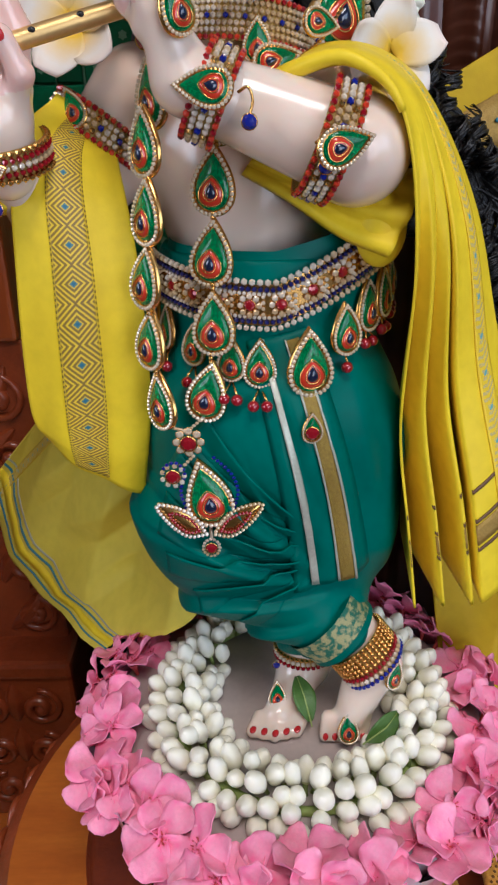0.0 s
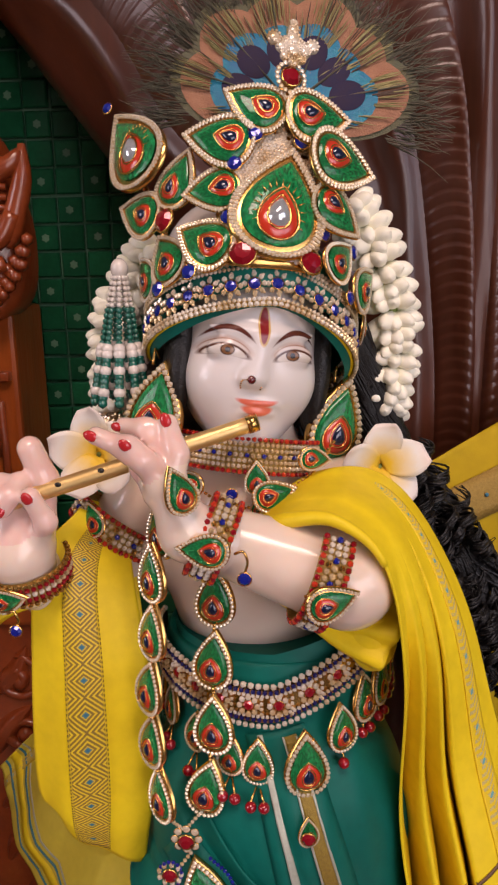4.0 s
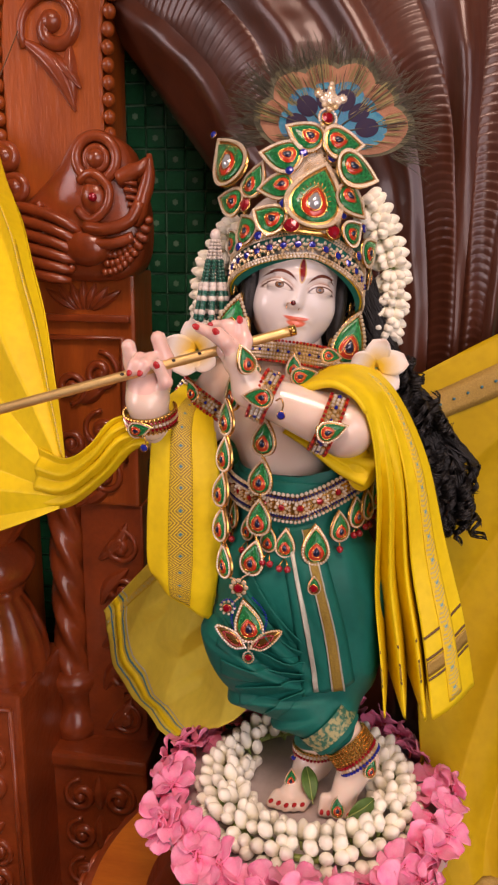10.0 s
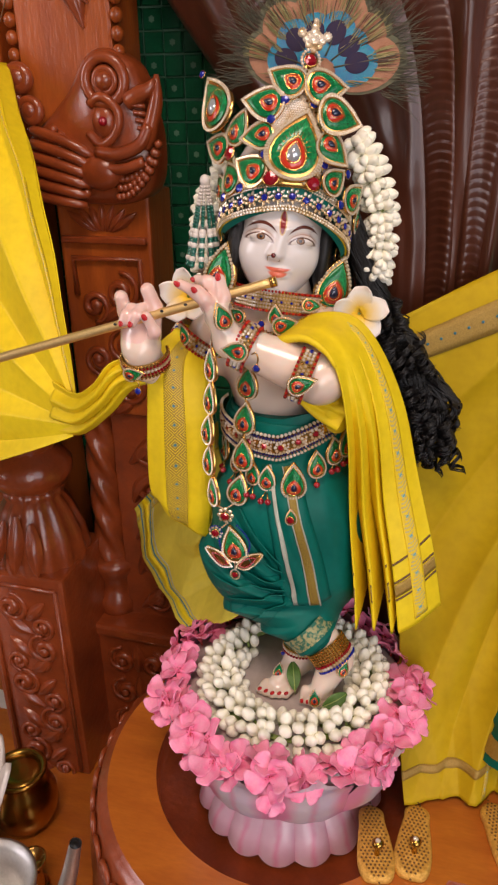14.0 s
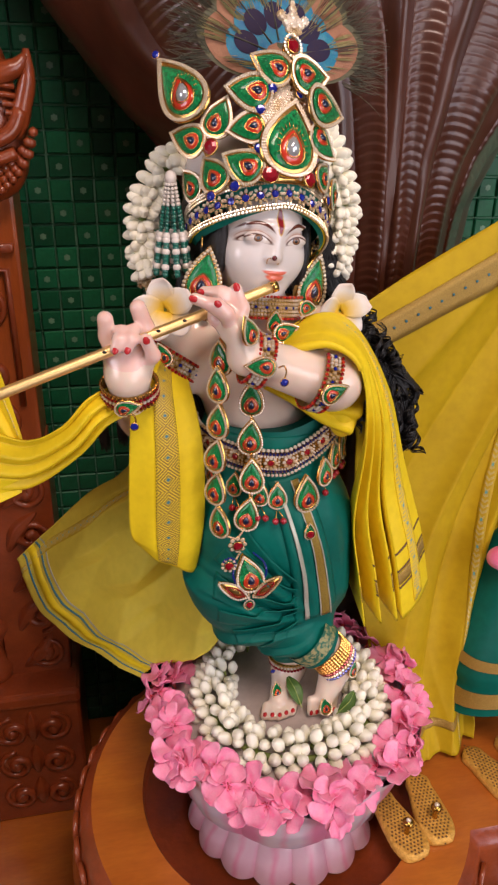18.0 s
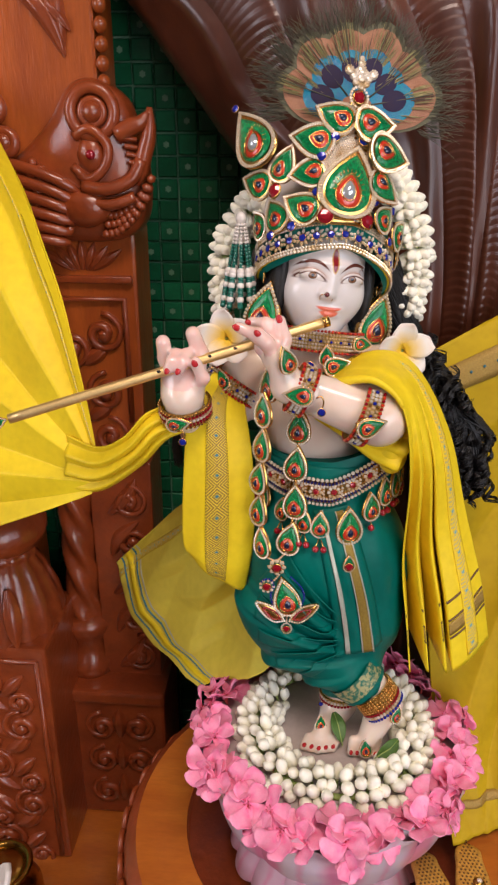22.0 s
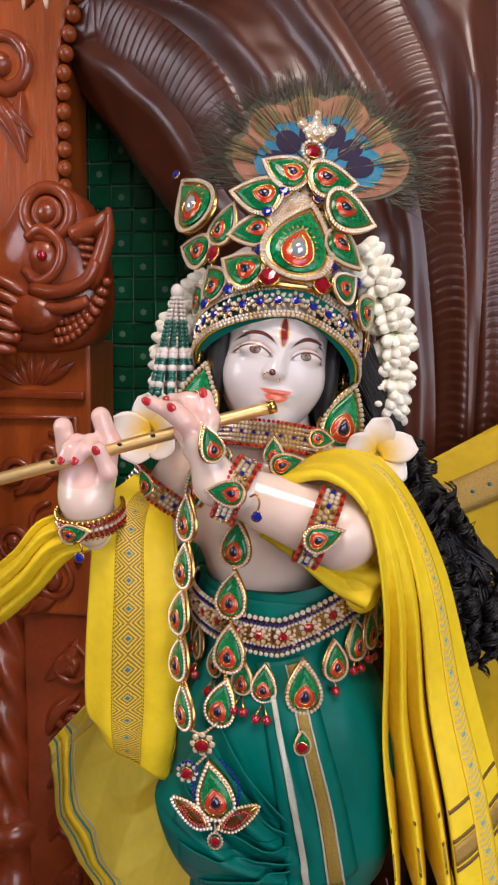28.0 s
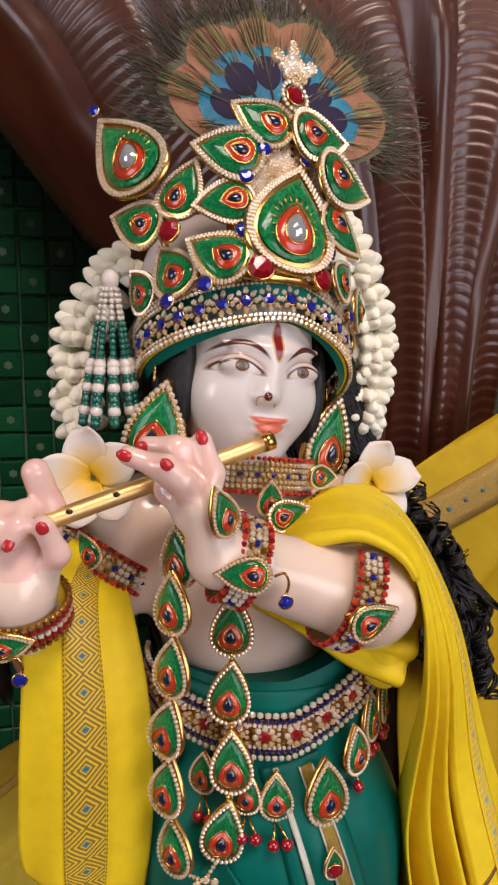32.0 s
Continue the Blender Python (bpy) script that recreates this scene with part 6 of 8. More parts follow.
# ---- flute ----
F0, F1 = Vector((0.005, 0.3805, 0.5555)), Vector((-0.256, 0.322, 0.482))
flute = thing("flute", (F0 + F1) / 2, "slender polished gold flute with jewelled end", "flute")
part("tube", Shape().tube([F0.lerp(F1, i / 20) for i in range(21)], 0.0042, 20), GOLD_FLUTE, flute)
d = (F1 - F0).normalized()
part("mouth_ring", Shape().tube([F0 + d * 0.0005, F0 + d * 0.006], 0.0047, 20), GOLD, flute)
for k in range(5):
    q = F0 + d * (0.06 + 0.022 * k)
    # black spot stands in for the shade inside the hole
    part("finger_hole", Shape().ball(q + Vector((0, -0.0035, 0.0018)), (0.0018, 0.001, 0.0014), 2), BLACK, flute)
for k, (o, hh, kd) in enumerate(((0.010, 0.021, "leaf"), (0.029, 0.022, "drop"), (0.047, 0.021, "drop"))):
    jewel(flute, F1 + d * o + Vector((0, -0.004, 0)), (0.15, -1, 0.25), hh, kd, turn=(80, 20, -60)[k], name="end_jewel")

# ---- long necklace ----
neck = thing("long_necklace", (-0.03, 0.36, 0.32), "long double necklace of green enamel peacock-eye links and lotus pendant", "necklace")
S1 = [(-0.044, 0.360, 0.505), (-0.0475, 0.352, 0.485), (-0.0480, 0.348, 0.455), (-0.0505, 0.346, 0.425), (-0.0505, 0.346, 0.394), (-0.0475, 0.346, 0.361)]
S2 = [(-0.014, 0.371, 0.498), (-0.0175, 0.363, 0.467), (-0.0190, 0.358, 0.434), (-0.0190, 0.350, 0.401), (-0.0230, 0.346, 0.366)]
for k, p in enumerate(S1):
    jewel(neck, p, (-1.05, -1, 0.12), 0.0315, "drop", turn=(-8, -4, 2, 8, 4, -12)[k], name="peacock_link")
for k, p in enumerate(S2):
    jewel(neck, p, (-0.28, -1, 0.12), 0.0335, "drop", turn=(6, 2, 4, -2, 10)[k], name="peacock_link")
for line in (S1, S2):
    sh = Shape()
    for a, b in zip(line, line[1:]):
        q = Vector(a).lerp(Vector(b), 0.5)
        for o in (-0.002, 0.0, 0.002):
            sh.ball(q + Vector((0, -0.001, o)), 0.0014, 1)
    tagged(part("chain", sh, GOLD, neck), kind="stuff")
C = Vector((-0.0335, 0.3365, 0.342))
for k in range(8):
    a = 2 * math.pi * k / 8
    gem(neck, C + Vector((0.0062 * math.cos(a), -0.001, 0.0062 * math.sin(a))), 0.0021, STONE, "small_stone")
gem(neck, C + Vector((0, -0.003, 0)), 0.0042, RUBY, "ruby_stone")
P = Vector((-0.0235, 0.3305, 0.312))
jewel(neck, P + Vector((0, 0, 0.003)), (0, -1, 0.15), 0.039, "leaf", turn=-6, name="pendant_eye")
sh = Shape()
bead_row(sh, curve([P + Vector(o) for o in ((-0.012, -0.001, -0.008), (-0.0150, -0.001, 0.004), (-0.0125, -0.001, 0.015), (-0.0165, -0.001, 0.021), (-0.0225, -0.001, 0.019), (-0.0240, -0.001, 0.013))], 30), 0.0013, step=0.0026)
bead_row(sh, curve([P + Vector(o) for o in ((0.012, -0.001, -0.008), (0.0150, -0.001, 0.003), (0.012, -0.001, 0.014), (0.002, -0.001, 0.025))], 30), 0.0013, step=0.0026)
tagged(part("sapphire_edge", sh, SAPPHIRE, neck), kind="stuff")
gem(neck, P + Vector((-0.0185, -0.002, 0.0135)), 0.0038, RUBY, "ruby_stone")
sh = Shape()
for k in range(9):
    a = 2 * math.pi * k / 9
    sh.ball(P + Vector((-0.0185 + 0.0058 * math.cos(a), -0.001, 0.0135 + 0.0058 * math.sin(a))), 0.0016, 1, smooth=False)
bead_row(sh, [P + Vector((-0.012, -0.001, 0.020)), C + Vector((0.003, -0.001, -0.007))], 0.0012)
bead_row(sh, [C + Vector((0, -0.001, 0.0065)), Vector(S2[-1]) + Vector((-0.003, -0.002, -0.014))], 0.0012)
bead_row(sh, [C + Vector((-0.002, -0.001, 0.0065)), Vector(S1[-1]) + Vector((0.003, -0.002, -0.014))], 0.0012)
tagged(part("rhinestone_cluster", sh, STONE, neck), kind="stuff")
for s in (-1, 1):
    wing = [(s * 0.002, -0.020), (s * 0.012, -0.021), (s * 0.022, -0.013), (s * 0.0280, -0.003), (s * 0.0180, -0.004), (s * 0.008, -0.010)]
    pts = [(p.x, p.z) for p in curve([(x, 0, z) for x, z in wing + wing[:1]], 36)[:-1]]
    pts = pts if s < 0 else pts[::-1]
    w = Shape().dome(pts, 0.0, 0.0022, rings=3, wall=0.0015)
    m = Matrix.Translation(P + Vector((0, -0.002, 0))) @ frame_of((0, -1, 0.1))
    petal = part("lotus_petal", w.mesh("lotus_petal", GOLD), None, neck, at=m)
    rim = Shape()
    bead_row(rim, [(x, z, 0.0018) for x, z in pts + pts[:1]], 0.0012)
    bead_row(rim, [(x * 0.6 + s * 0.0045, z * 0.6 - 0.0055, 0.003) for x, z in pts + pts[:1]], 0.0010, 1)
    tagged(part("stone_rim", rim.mesh("stone_rim", [STONE, RUBY]), None, petal, at=m), kind="stuff")
gem(neck, P + Vector((0, -0.002, -0.031)), 0.0032, RUBY, "drop_stone")
sh = Shape()
bead_row(sh, [P + Vector((0.0045 * math.cos(a), -0.0015, -0.031 + 0.0055 * math.sin(a))) for a in np.linspace(0, 2 * math.pi, 20)], 0.0011)
sh.tube([P + Vector((0, -0.001, -0.019)), P + Vector((0, -0.001, -0.026))], 0.001, 6)
tagged(part("drop_setting", sh, STONE, neck), kind="stuff")

# ---- choker and short necklace ----
RED_EDGE, BLUE_MIX = ([RUBY, RED], (0, 1)), ([STONE, SAPPHIRE], (1, 0, 0))
choker = thing("choker", (-0.003, 0.432, 0.53), "rhinestone choker with red edges and a peacock-eye centre", "necklace")
NC, NA = Vector((-0.0035, 0.4305, 0.5270)), Vector((0.10, 0.20, 1.0))
band(choker, NC, NA, 0.041, [(-0.0085, 0.0015, RED_EDGE), (-0.0055, 0.0014, STONE), (-0.0025, 0.0014, STONE), (0.0005, 0.0015, BLUE_MIX), (0.0035, 0.0014, STONE), (0.0065, 0.0014, STONE), (0.0092, 0.0015, RED_EDGE)], squash=1.08)
jewel(choker, (0.0040, 0.3800, 0.5260), (0.05, -1, -0.1), 0.021, "drop", name="centre_jewel")
short = thing("short_necklace", (0.0, 0.39, 0.50), "gold collar necklace of peacock-eye jewels below the choker", "necklace")
for p, hh, tr, o in (((0.0135, 0.3780, 0.5175), 0.025, 75, (0.2, -1, 0.2)), ((-0.0105, 0.3815, 0.5010), 0.023, 30, (0.0, -1, 0.2)), ((0.0345, 0.3905, 0.5330), 0.020, 100, (0.5, -1, 0.1)), ((-0.0330, 0.3865, 0.522), 0.020, -60, (-0.4, -1, 0.2)), ((0.004, 0.383, 0.509), 0.012, 0, (0, -1, 0.2))):
    jewel(short, p, o, hh, "drop", turn=tr)
gem(short, (-0.0095, 0.3825, 0.5160), 0.003, SAPPHIRE, "sapphire_stone")
sh = Shape()
bead_row(sh, curve([(-0.045, 0.40, 0.535), (-0.030, 0.388, 0.520), (-0.008, 0.3835, 0.508), (0.014, 0.385, 0.514), (0.034, 0.392, 0.526), (0.045, 0.402, 0.54)], 40), 0.0013, step=0.0025)
tagged(part("gold_chain", sh, GOLD, short), kind="stuff")

# ---- ear ornaments ----
for p, o, kd, hh, tr in (((-0.0520, 0.4020, 0.5600), (-0.25, -1, 0.1), "leaf_r", 0.050, 4), ((0.0470, 0.4290, 0.5455), (0.55, -1, 0.1), "leaf_r", 0.053, 12)):
    ear = thing("ear_ornament", (p[0], p[1], p[2] - 0.028), "large green enamel peacock-eye ear ornament edged with rhinestones", "earring", "pair of ear ornaments")
    jewel(ear, p, o, hh, kd, turn=tr)
    gem(ear, Vector(p) + Vector((0.002, -0.003, -0.032)), 0.0045, RUBY, "drop_stone")
    gem(ear, Vector(p) + Vector((0.001, -0.002, -0.0265)), 0.0030, STONE, "small_stone")
    part("hook", Shape().tube(curve([Vector(p) + Vector((0, 0.002, 0.022)), Vector(p) + Vector((0.001, 0.006, 0.030)), Vector(p) + Vector((0.002, 0.012, 0.024))], 8), 0.0008, 6), GOLD, ear)

# ---- arm, wrist and ankle bands ----
EDGE, WHITE, NAVYS = ([RUBY, RED], (0, 1)), ([STONE, GOLD], (0, 0, 0, 0, 1)), ([STONE, SAPPHIRE], (0, 1, 0))
ROWS5 = [(-0.0066, 0.0017, EDGE), (-0.0033, 0.0016, WHITE), (0.0, 0.0018, NAVYS), (0.0033, 0.0016, WHITE), (0.0066, 0.0017, EDGE)]


def dangle(parent, a, drop=0.011, m=SAPPHIRE):
    a = Vector(a)
    part("dangle_hook", Shape().tube(curve([a, a + Vector((0.004, -0.002, 0.002)), a + Vector((0.006, -0.002, -0.003)), a + Vector((0.0045, -0.002, -drop + 0.002))], 12), 0.0007, 6), GOLD, parent)
    gem(parent, a + Vector((0.0045, -0.003, -drop)), 0.0032, m, "dangle_stone")


arm_l = thing("armlet", (-0.082, 0.412, 0.48), "rhinestone armlet with peacock-eye jewel on the raised upper arm", "armlet", "armlets")
band(arm_l, (-0.0795, 0.4145, 0.4860), (0.044, 0.018, 0.063), 0.0265, ROWS5)
jewel(arm_l, (-0.0865, 0.3915, 0.4990), (-0.45, -1, 0.35), 0.022, "leaf", turn=-20)
dangle(arm_l, (-0.082, 0.392, 0.486), 0.008)
arm_r = thing("armlet", (0.040, 0.352, 0.46), "broad rhinestone armlet with peacock-eye jewel on the bent forearm", "armlet", "armlets")
band(arm_r, (0.0360, 0.3535, 0.4855), (0.064, 0.002, -0.023), 0.0270, ROWS5, wide=0.008, arc=(70, 330))
jewel(arm_r, (0.0405, 0.3225, 0.4835), (0.25, -1, 0.05), 0.0265, "leaf", turn=82)
dangle(arm_r, (0.0275, 0.3265, 0.4850), 0.009)
brace_r = thing("bracelet", (-0.015, 0.352, 0.48), "rhinestone bracelet with peacock-eye jewel at the flute hand's wrist", "bracelet", "bracelets")
band(brace_r, (-0.0165, 0.3520, 0.5035), (0.060, 0.0, -0.026), 0.0200, ROWS5)
jewel(brace_r, (-0.0190, 0.3275, 0.5075), (-0.1, -1, 0.2), 0.0260, "leaf", turn=-78)
dangle(brace_r, (-0.0045, 0.3295, 0.5045), 0.011)
hand_j = thing("hand_ornament", (-0.031, 0.333, 0.527), "peacock-eye jewel lying on the back of the hand", "ornament")
jewel(hand_j, (-0.0280, 0.3265, 0.5365), (0.75, -1, 0.1), 0.0250, "leaf", turn=-12)
brace_l = thing("bracelet", (-0.1165, 0.366, 0.46), "gold and ruby bracelet with jewel at the raised wrist", "bracelet", "bracelets")
band(brace_l, (-0.1165, 0.3665, 0.4800), (0.05, 0.28, -1.0), 0.0215, [(-0.006, 0.0017, GOLD), (-0.003, 0.0016, RUBY), (0.0, 0.0017, STONE), (0.003, 0.0016, RUBY), (0.006, 0.0017, GOLD)])
jewel(brace_l, (-0.1190, 0.3440, 0.4725), (-0.1, -1, -0.25), 0.0225, "leaf", turn=85)
dangle(brace_l, (-0.120, 0.344, 0.466), 0.008)
anklet = thing("anklet", (0.068, 0.357, 0.17), "stack of gold and rhinestone anklets with a green jewel", "anklet", "anklets")
AX = Vector((-0.034, 0.010, 0.040))
band(anklet, (0.0690, 0.3545, 0.1835), AX, 0.0202, [(-0.010, 0.0017, SAPPHIRE), (-0.007, 0.0018, STONE), (-0.004, 0.0017, RUBY), (-0.001, 0.0016, GOLD), (0.002, 0.0016, GOLD), (0.005, 0.0016, GOLD), (0.008, 0.0016, GOLD), (0.011, 0.0016, GOLD)])
jewel(anklet, (0.0855, 0.3370, 0.1800), (0.65, -1, 0.35), 0.0190, "drop", turn=30)
gem(anklet, (0.0885, 0.3480, 0.1700), 0.0026, SAPPHIRE, "dangle_stone")
anklet2 = thing("anklet", (0.034, 0.388, 0.15), "thin rhinestone anklet with blue drop on the standing foot", "anklet", "anklets")
band(anklet2, (0.0335, 0.3885, 0.1560), (0.0, 0.1, 1.0), 0.0195, [(-0.002, 0.0017, RUBY), (0.001, 0.0017, STONE), (0.004, 0.0016, GOLD)])
gem(anklet2, (0.0140, 0.3785, 0.1500), 0.0028, SAPPHIRE, "dangle_stone")
for p, o, hh in (((0.0140, 0.3585, 0.1430), (0.0, -1, 0.9), 0.0185), ((0.0580, 0.3325, 0.1400), (0.05, -1, 0.5), 0.0205)):
    toe = thing("foot_ornament", (p[0], p[1], p[2] - 0.008), "small ruby jewel with rhinestone rim on the statue's foot", "ornament", "foot ornaments")
    jewel(toe, p, o, hh, "drop")

# ---- jewelled waist belt ----
NAVY_BEAD = mat("navy_bead", (0.02, 0.02, 0.14), 0.1, 0.2, scale=300, coat=0.8, fine=False)
belt = thing("waist_belt", (0.012, 0.40, 0.38), "jewelled waist belt with ruby flowers and hanging peacock-eye drops", "belt")


def waist(a, off, dz):
    """A point of the belt line: angle from the front, to the bent arm's side positive."""
    s = math.sin(radians(a))
    z = 0.4075 + (0.034 * s ** 1.15 if s > 0 else 0.010 * s * s)
    return Vector((0.012 + (0.0665 + off) * s, 0.4145 - (0.0570 + off) * math.cos(radians(a)), z + dz))


part("strap", Shape().grid(lambda u, v: waist(-100 + 205 * u, 0.0008, -0.0105 + 0.021 * v), 60, 3), GOLD, belt)
for dz, size, m, nm in ((0.0118, 0.0019, STONE, "pearl_edging"), (0.0082, 0.0015, NAVY_BEAD, "navy_edging"), (-0.0082, 0.0015, NAVY_BEAD, "navy_edging"), (-0.0118, 0.0017, STONE, "pearl_edging"), (0.0060, 0.0012, STONE, "fine_edging"), (-0.0060, 0.0012, STONE, "fine_edging")):
    sh = Shape()
    bead_row(sh, [waist(-100 + 2 * k, 0.0022, dz) for k in range(103)], size, step=size * 2.1, flat=1.0)
    tagged(part(nm, sh, m, belt), kind="stuff")
for k in range(15):
    a = -92 + 13.5 * k
    p, o = waist(a, 0.0022, 0.0), (math.sin(radians(a)), -math.cos(radians(a)), 0.05)
    g = gem(belt, p, 0.0030, RUBY, "ruby_flower", o)
    sh = Shape()
    fr = Matrix.Translation(p) @ frame_of(o)
    for j in range(8):
        q = fr @ Vector((0.0048 * math.cos(j * math.pi / 4), 0.0048 * math.sin(j * math.pi / 4), 0.0005))
        sh.ball(q, 0.0018, 1, smooth=False)
    for j in range(4):
        q = fr @ Vector((0.0070, -0.0045 + 0.003 * j, 0.0))
        sh.ball(q, 0.0012, 1, smooth=False)
    tagged(part("rhinestone_rosette", sh, STONE, g), kind="stuff")
for a, hh, dz, red in ((-86, 0.024, -0.026, 2), (-62, 0.026, -0.027, 2), (-40, 0.024, -0.027, 2), (-20, 0.024, -0.028, 2), (-7, 0.0265, -0.028, 2), (15, 0.0365, -0.034, 0), (33, 0.028, -0.030, 1), (48, 0.029, -0.029, 2), (61, 0.028, -0.029, 2), (73, 0.027, -0.028, 2), (84, 0.026, -0.028, 2), (95, 0.026, -0.027, 2)):
    p = waist(a, 0.0, dz)
    y = min(p.y, march(dhoti_field, p.x, p.z, 0.27, 0.46) - (0.010 if 0 < a < 45 else 0.006)) if abs(a) < 75 else p.y
    p.y = y
    o = (math.sin(radians(a)), -math.cos(radians(a)), 0.1)
    jewel(belt, p, o, hh, "drop", name="hanging_drop")
    out = Vector(o).normalized()
    tng = Vector((out.y, -out.x, 0))
    for j in range(red):
        q = p + Vector((0, 0, -hh * 0.5 - 0.006)) + tng * (0.0035 * (2 * j - 1) if red > 1 else 0.0)
        if abs(a) < 75:
            q.y = min(q.y, march(dhoti_field, q.x, q.z, 0.27, 0.46) - 0.005)
        b = part("ruby_bead", Shape().ball(q + out * 0.002, 0.0032, 2), RUBY, belt)
        part("wire", Shape().tube([p + Vector((0, 0, -hh * 0.48)), q + out * 0.002 + Vector((0, 0, 0.003))], 0.0006, 5), GOLD, b)
    if red == 0:
        q = p + Vector((0.0008, -0.001, -hh * 0.5 - 0.012))
        q.y = min(q.y, march(dhoti_field, q.x, q.z, 0.27, 0.46) - 0.009)
        jewel(belt, q, o, 0.017, "drop", name="lower_drop")
        gem(belt, q + Vector((0, -0.003, -0.002)), 0.0036, RUBY, "ruby_stone")

# ---- crown ----
CROWN = HEAD @ Matrix.Translation((0, 0, 0.02)) @ pose(0, 0, 0, -15, 0, 0)
crown = thing("crown", CROWN @ Vector((0, 0, -0.03)), "tall gold crown of green peacock-eye leaves, rhinestones, rubies and sapphires", "crown")


def on_crown(a, z, r=0.0625):
    """Place and outward way at an angle from the crown's front."""
    s, c = math.sin(radians(a)), math.cos(radians(a))
    return CROWN @ Vector((r * s, -r * c, z)), CROWN.to_3x3() @ Vector((s, -c, 0.0))


UPC = tuple(CROWN.to_3x3() @ Vector((0, 0, 1)))


def band_z(a):
    """The band's middle height at an angle from the front: a soft peak in the middle."""
    return -0.0034 - (0.00014 if a < 0 else 0.00023) * (math.sqrt(a * a + 16.0) - 4.0)


def round_head(r, a, z):
    return (0.004 + r * math.sin(radians(a)), -(r - 0.006) * math.cos(radians(a)), z)


part("cap", Shape().lathe([(0.0535, 0.004), (0.0550, 0.014), (0.0550, 0.018), (0.051, 0.022), (0.044, 0.024)], 72, (0.004, 0, 0), wave=lambda r, z, a, t: (r, z + (band_z((math.degrees(a) + 270) % 360 - 180) - 0.006 if t < 0.3 else 0))), GREEN_SILK, crown, "green silk cap inside the crown", at=CROWN)


def lining(u, v):
    a = -118 + 236 * u
    k = min(1.0, max(0.0, (abs(a) - 14) / 46))
    return round_head(0.0582 - 0.0045 * v, a, band_z(a) - 0.0098 - (0.0050 * k + 0.0005) * v)


part("cap_lining", Shape().grid(lining, 80, 8), GREEN_SILK, crown, "green silk lining under the band", at=CROWN)
part("cap_trim", Shape().tube([lining(i / 70, 0.12) for i in range(71)], 0.0011, 7), YELLOW, crown, "yellow piping under the jewelled band", at=CROWN)
for dz, size, nm in ((0.0136, 0.0013, "upper_lace"), (0.0112, 0.0015, "upper_edging"), (0.0086, 0.0012, "upper_edging"), (-0.0084, 0.0013, "lower_edging"), (-0.0110, 0.0016, "lower_edging")):
    sh = Shape()
    bead_row(sh, [round_head(0.0604, a, band_z(a) + dz) for a in range(-126, 127, 2)], size, step=size * 1.95, flat=1.0)
    tagged(part(nm, sh, STONE, crown, at=CROWN), kind="stuff")
for dz in (0.0110, -0.0097):
    part("band_rail", Shape().grid(lambda u, v: round_head(0.0592, -126 + 252 * u, band_z(-126 + 252 * u) + dz - 0.0022 + 0.0044 * v), 90, 3), ZARI, crown, at=CROWN)
for k in range(21):
    a = -114 + 11.4 * k
    p, o = CROWN @ Vector(round_head(0.0600, a, band_z(a))), on_crown(a, 0)[1]
    g = gem(crown, p, 0.0032, SAPPHIRE, "sapphire_flower", o)
    fr = Matrix.Translation(p) @ frame_of(o)
    sh = Shape()
    for j in range(8):
        sh.ball(fr @ Vector((0.0050 * math.cos(j * math.pi / 4), 0.0050 * math.sin(j * math.pi / 4), 0.0)), 0.0016, 1, smooth=False)
    for dz in (-0.0062, 0.0062):
        sh.ball(fr @ Vector((0, dz, 0)), 0.0012, 1, smooth=False)
        sh.ball(fr @ Vector((0.0047, dz * 0.75, 0)), 0.0009, 1, smooth=False)
    tagged(part("rhinestone_rosette", sh, STONE, g), kind="stuff")
# gold openwork plate behind the leaves
plate = [(0.022, 0.004), (0.029, 0.025), (0.028, 0.052), (0.022, 0.078), (0.012, 0.092), (0.010, 0.112), (0.004, 0.112), (-0.004, 0.092), (-0.020, 0.080), (-0.028, 0.052), (-0.029, 0.025), (-0.022, 0.004)]
pts = [(p.x, p.y) for p in curve([(x, z, 0) for x, z in plate + plate[:1]], 60)[:-1]]
sh = Shape()
ring_ = Shape().dome(pts, 0.0, 0.001, rings=4, wall=0.0015)
vv = np.concatenate(ring_.v)
rad = 0.0575
sh.add(np.stack([rad * np.sin(vv[:, 0] / rad), -(rad + vv[:, 2]) * np.cos(vv[:, 0] / rad), vv[:, 1]], 1), ring_.f)
part("back_plate", sh, GOLD, crown, "pierced gold plate", at=CROWN)
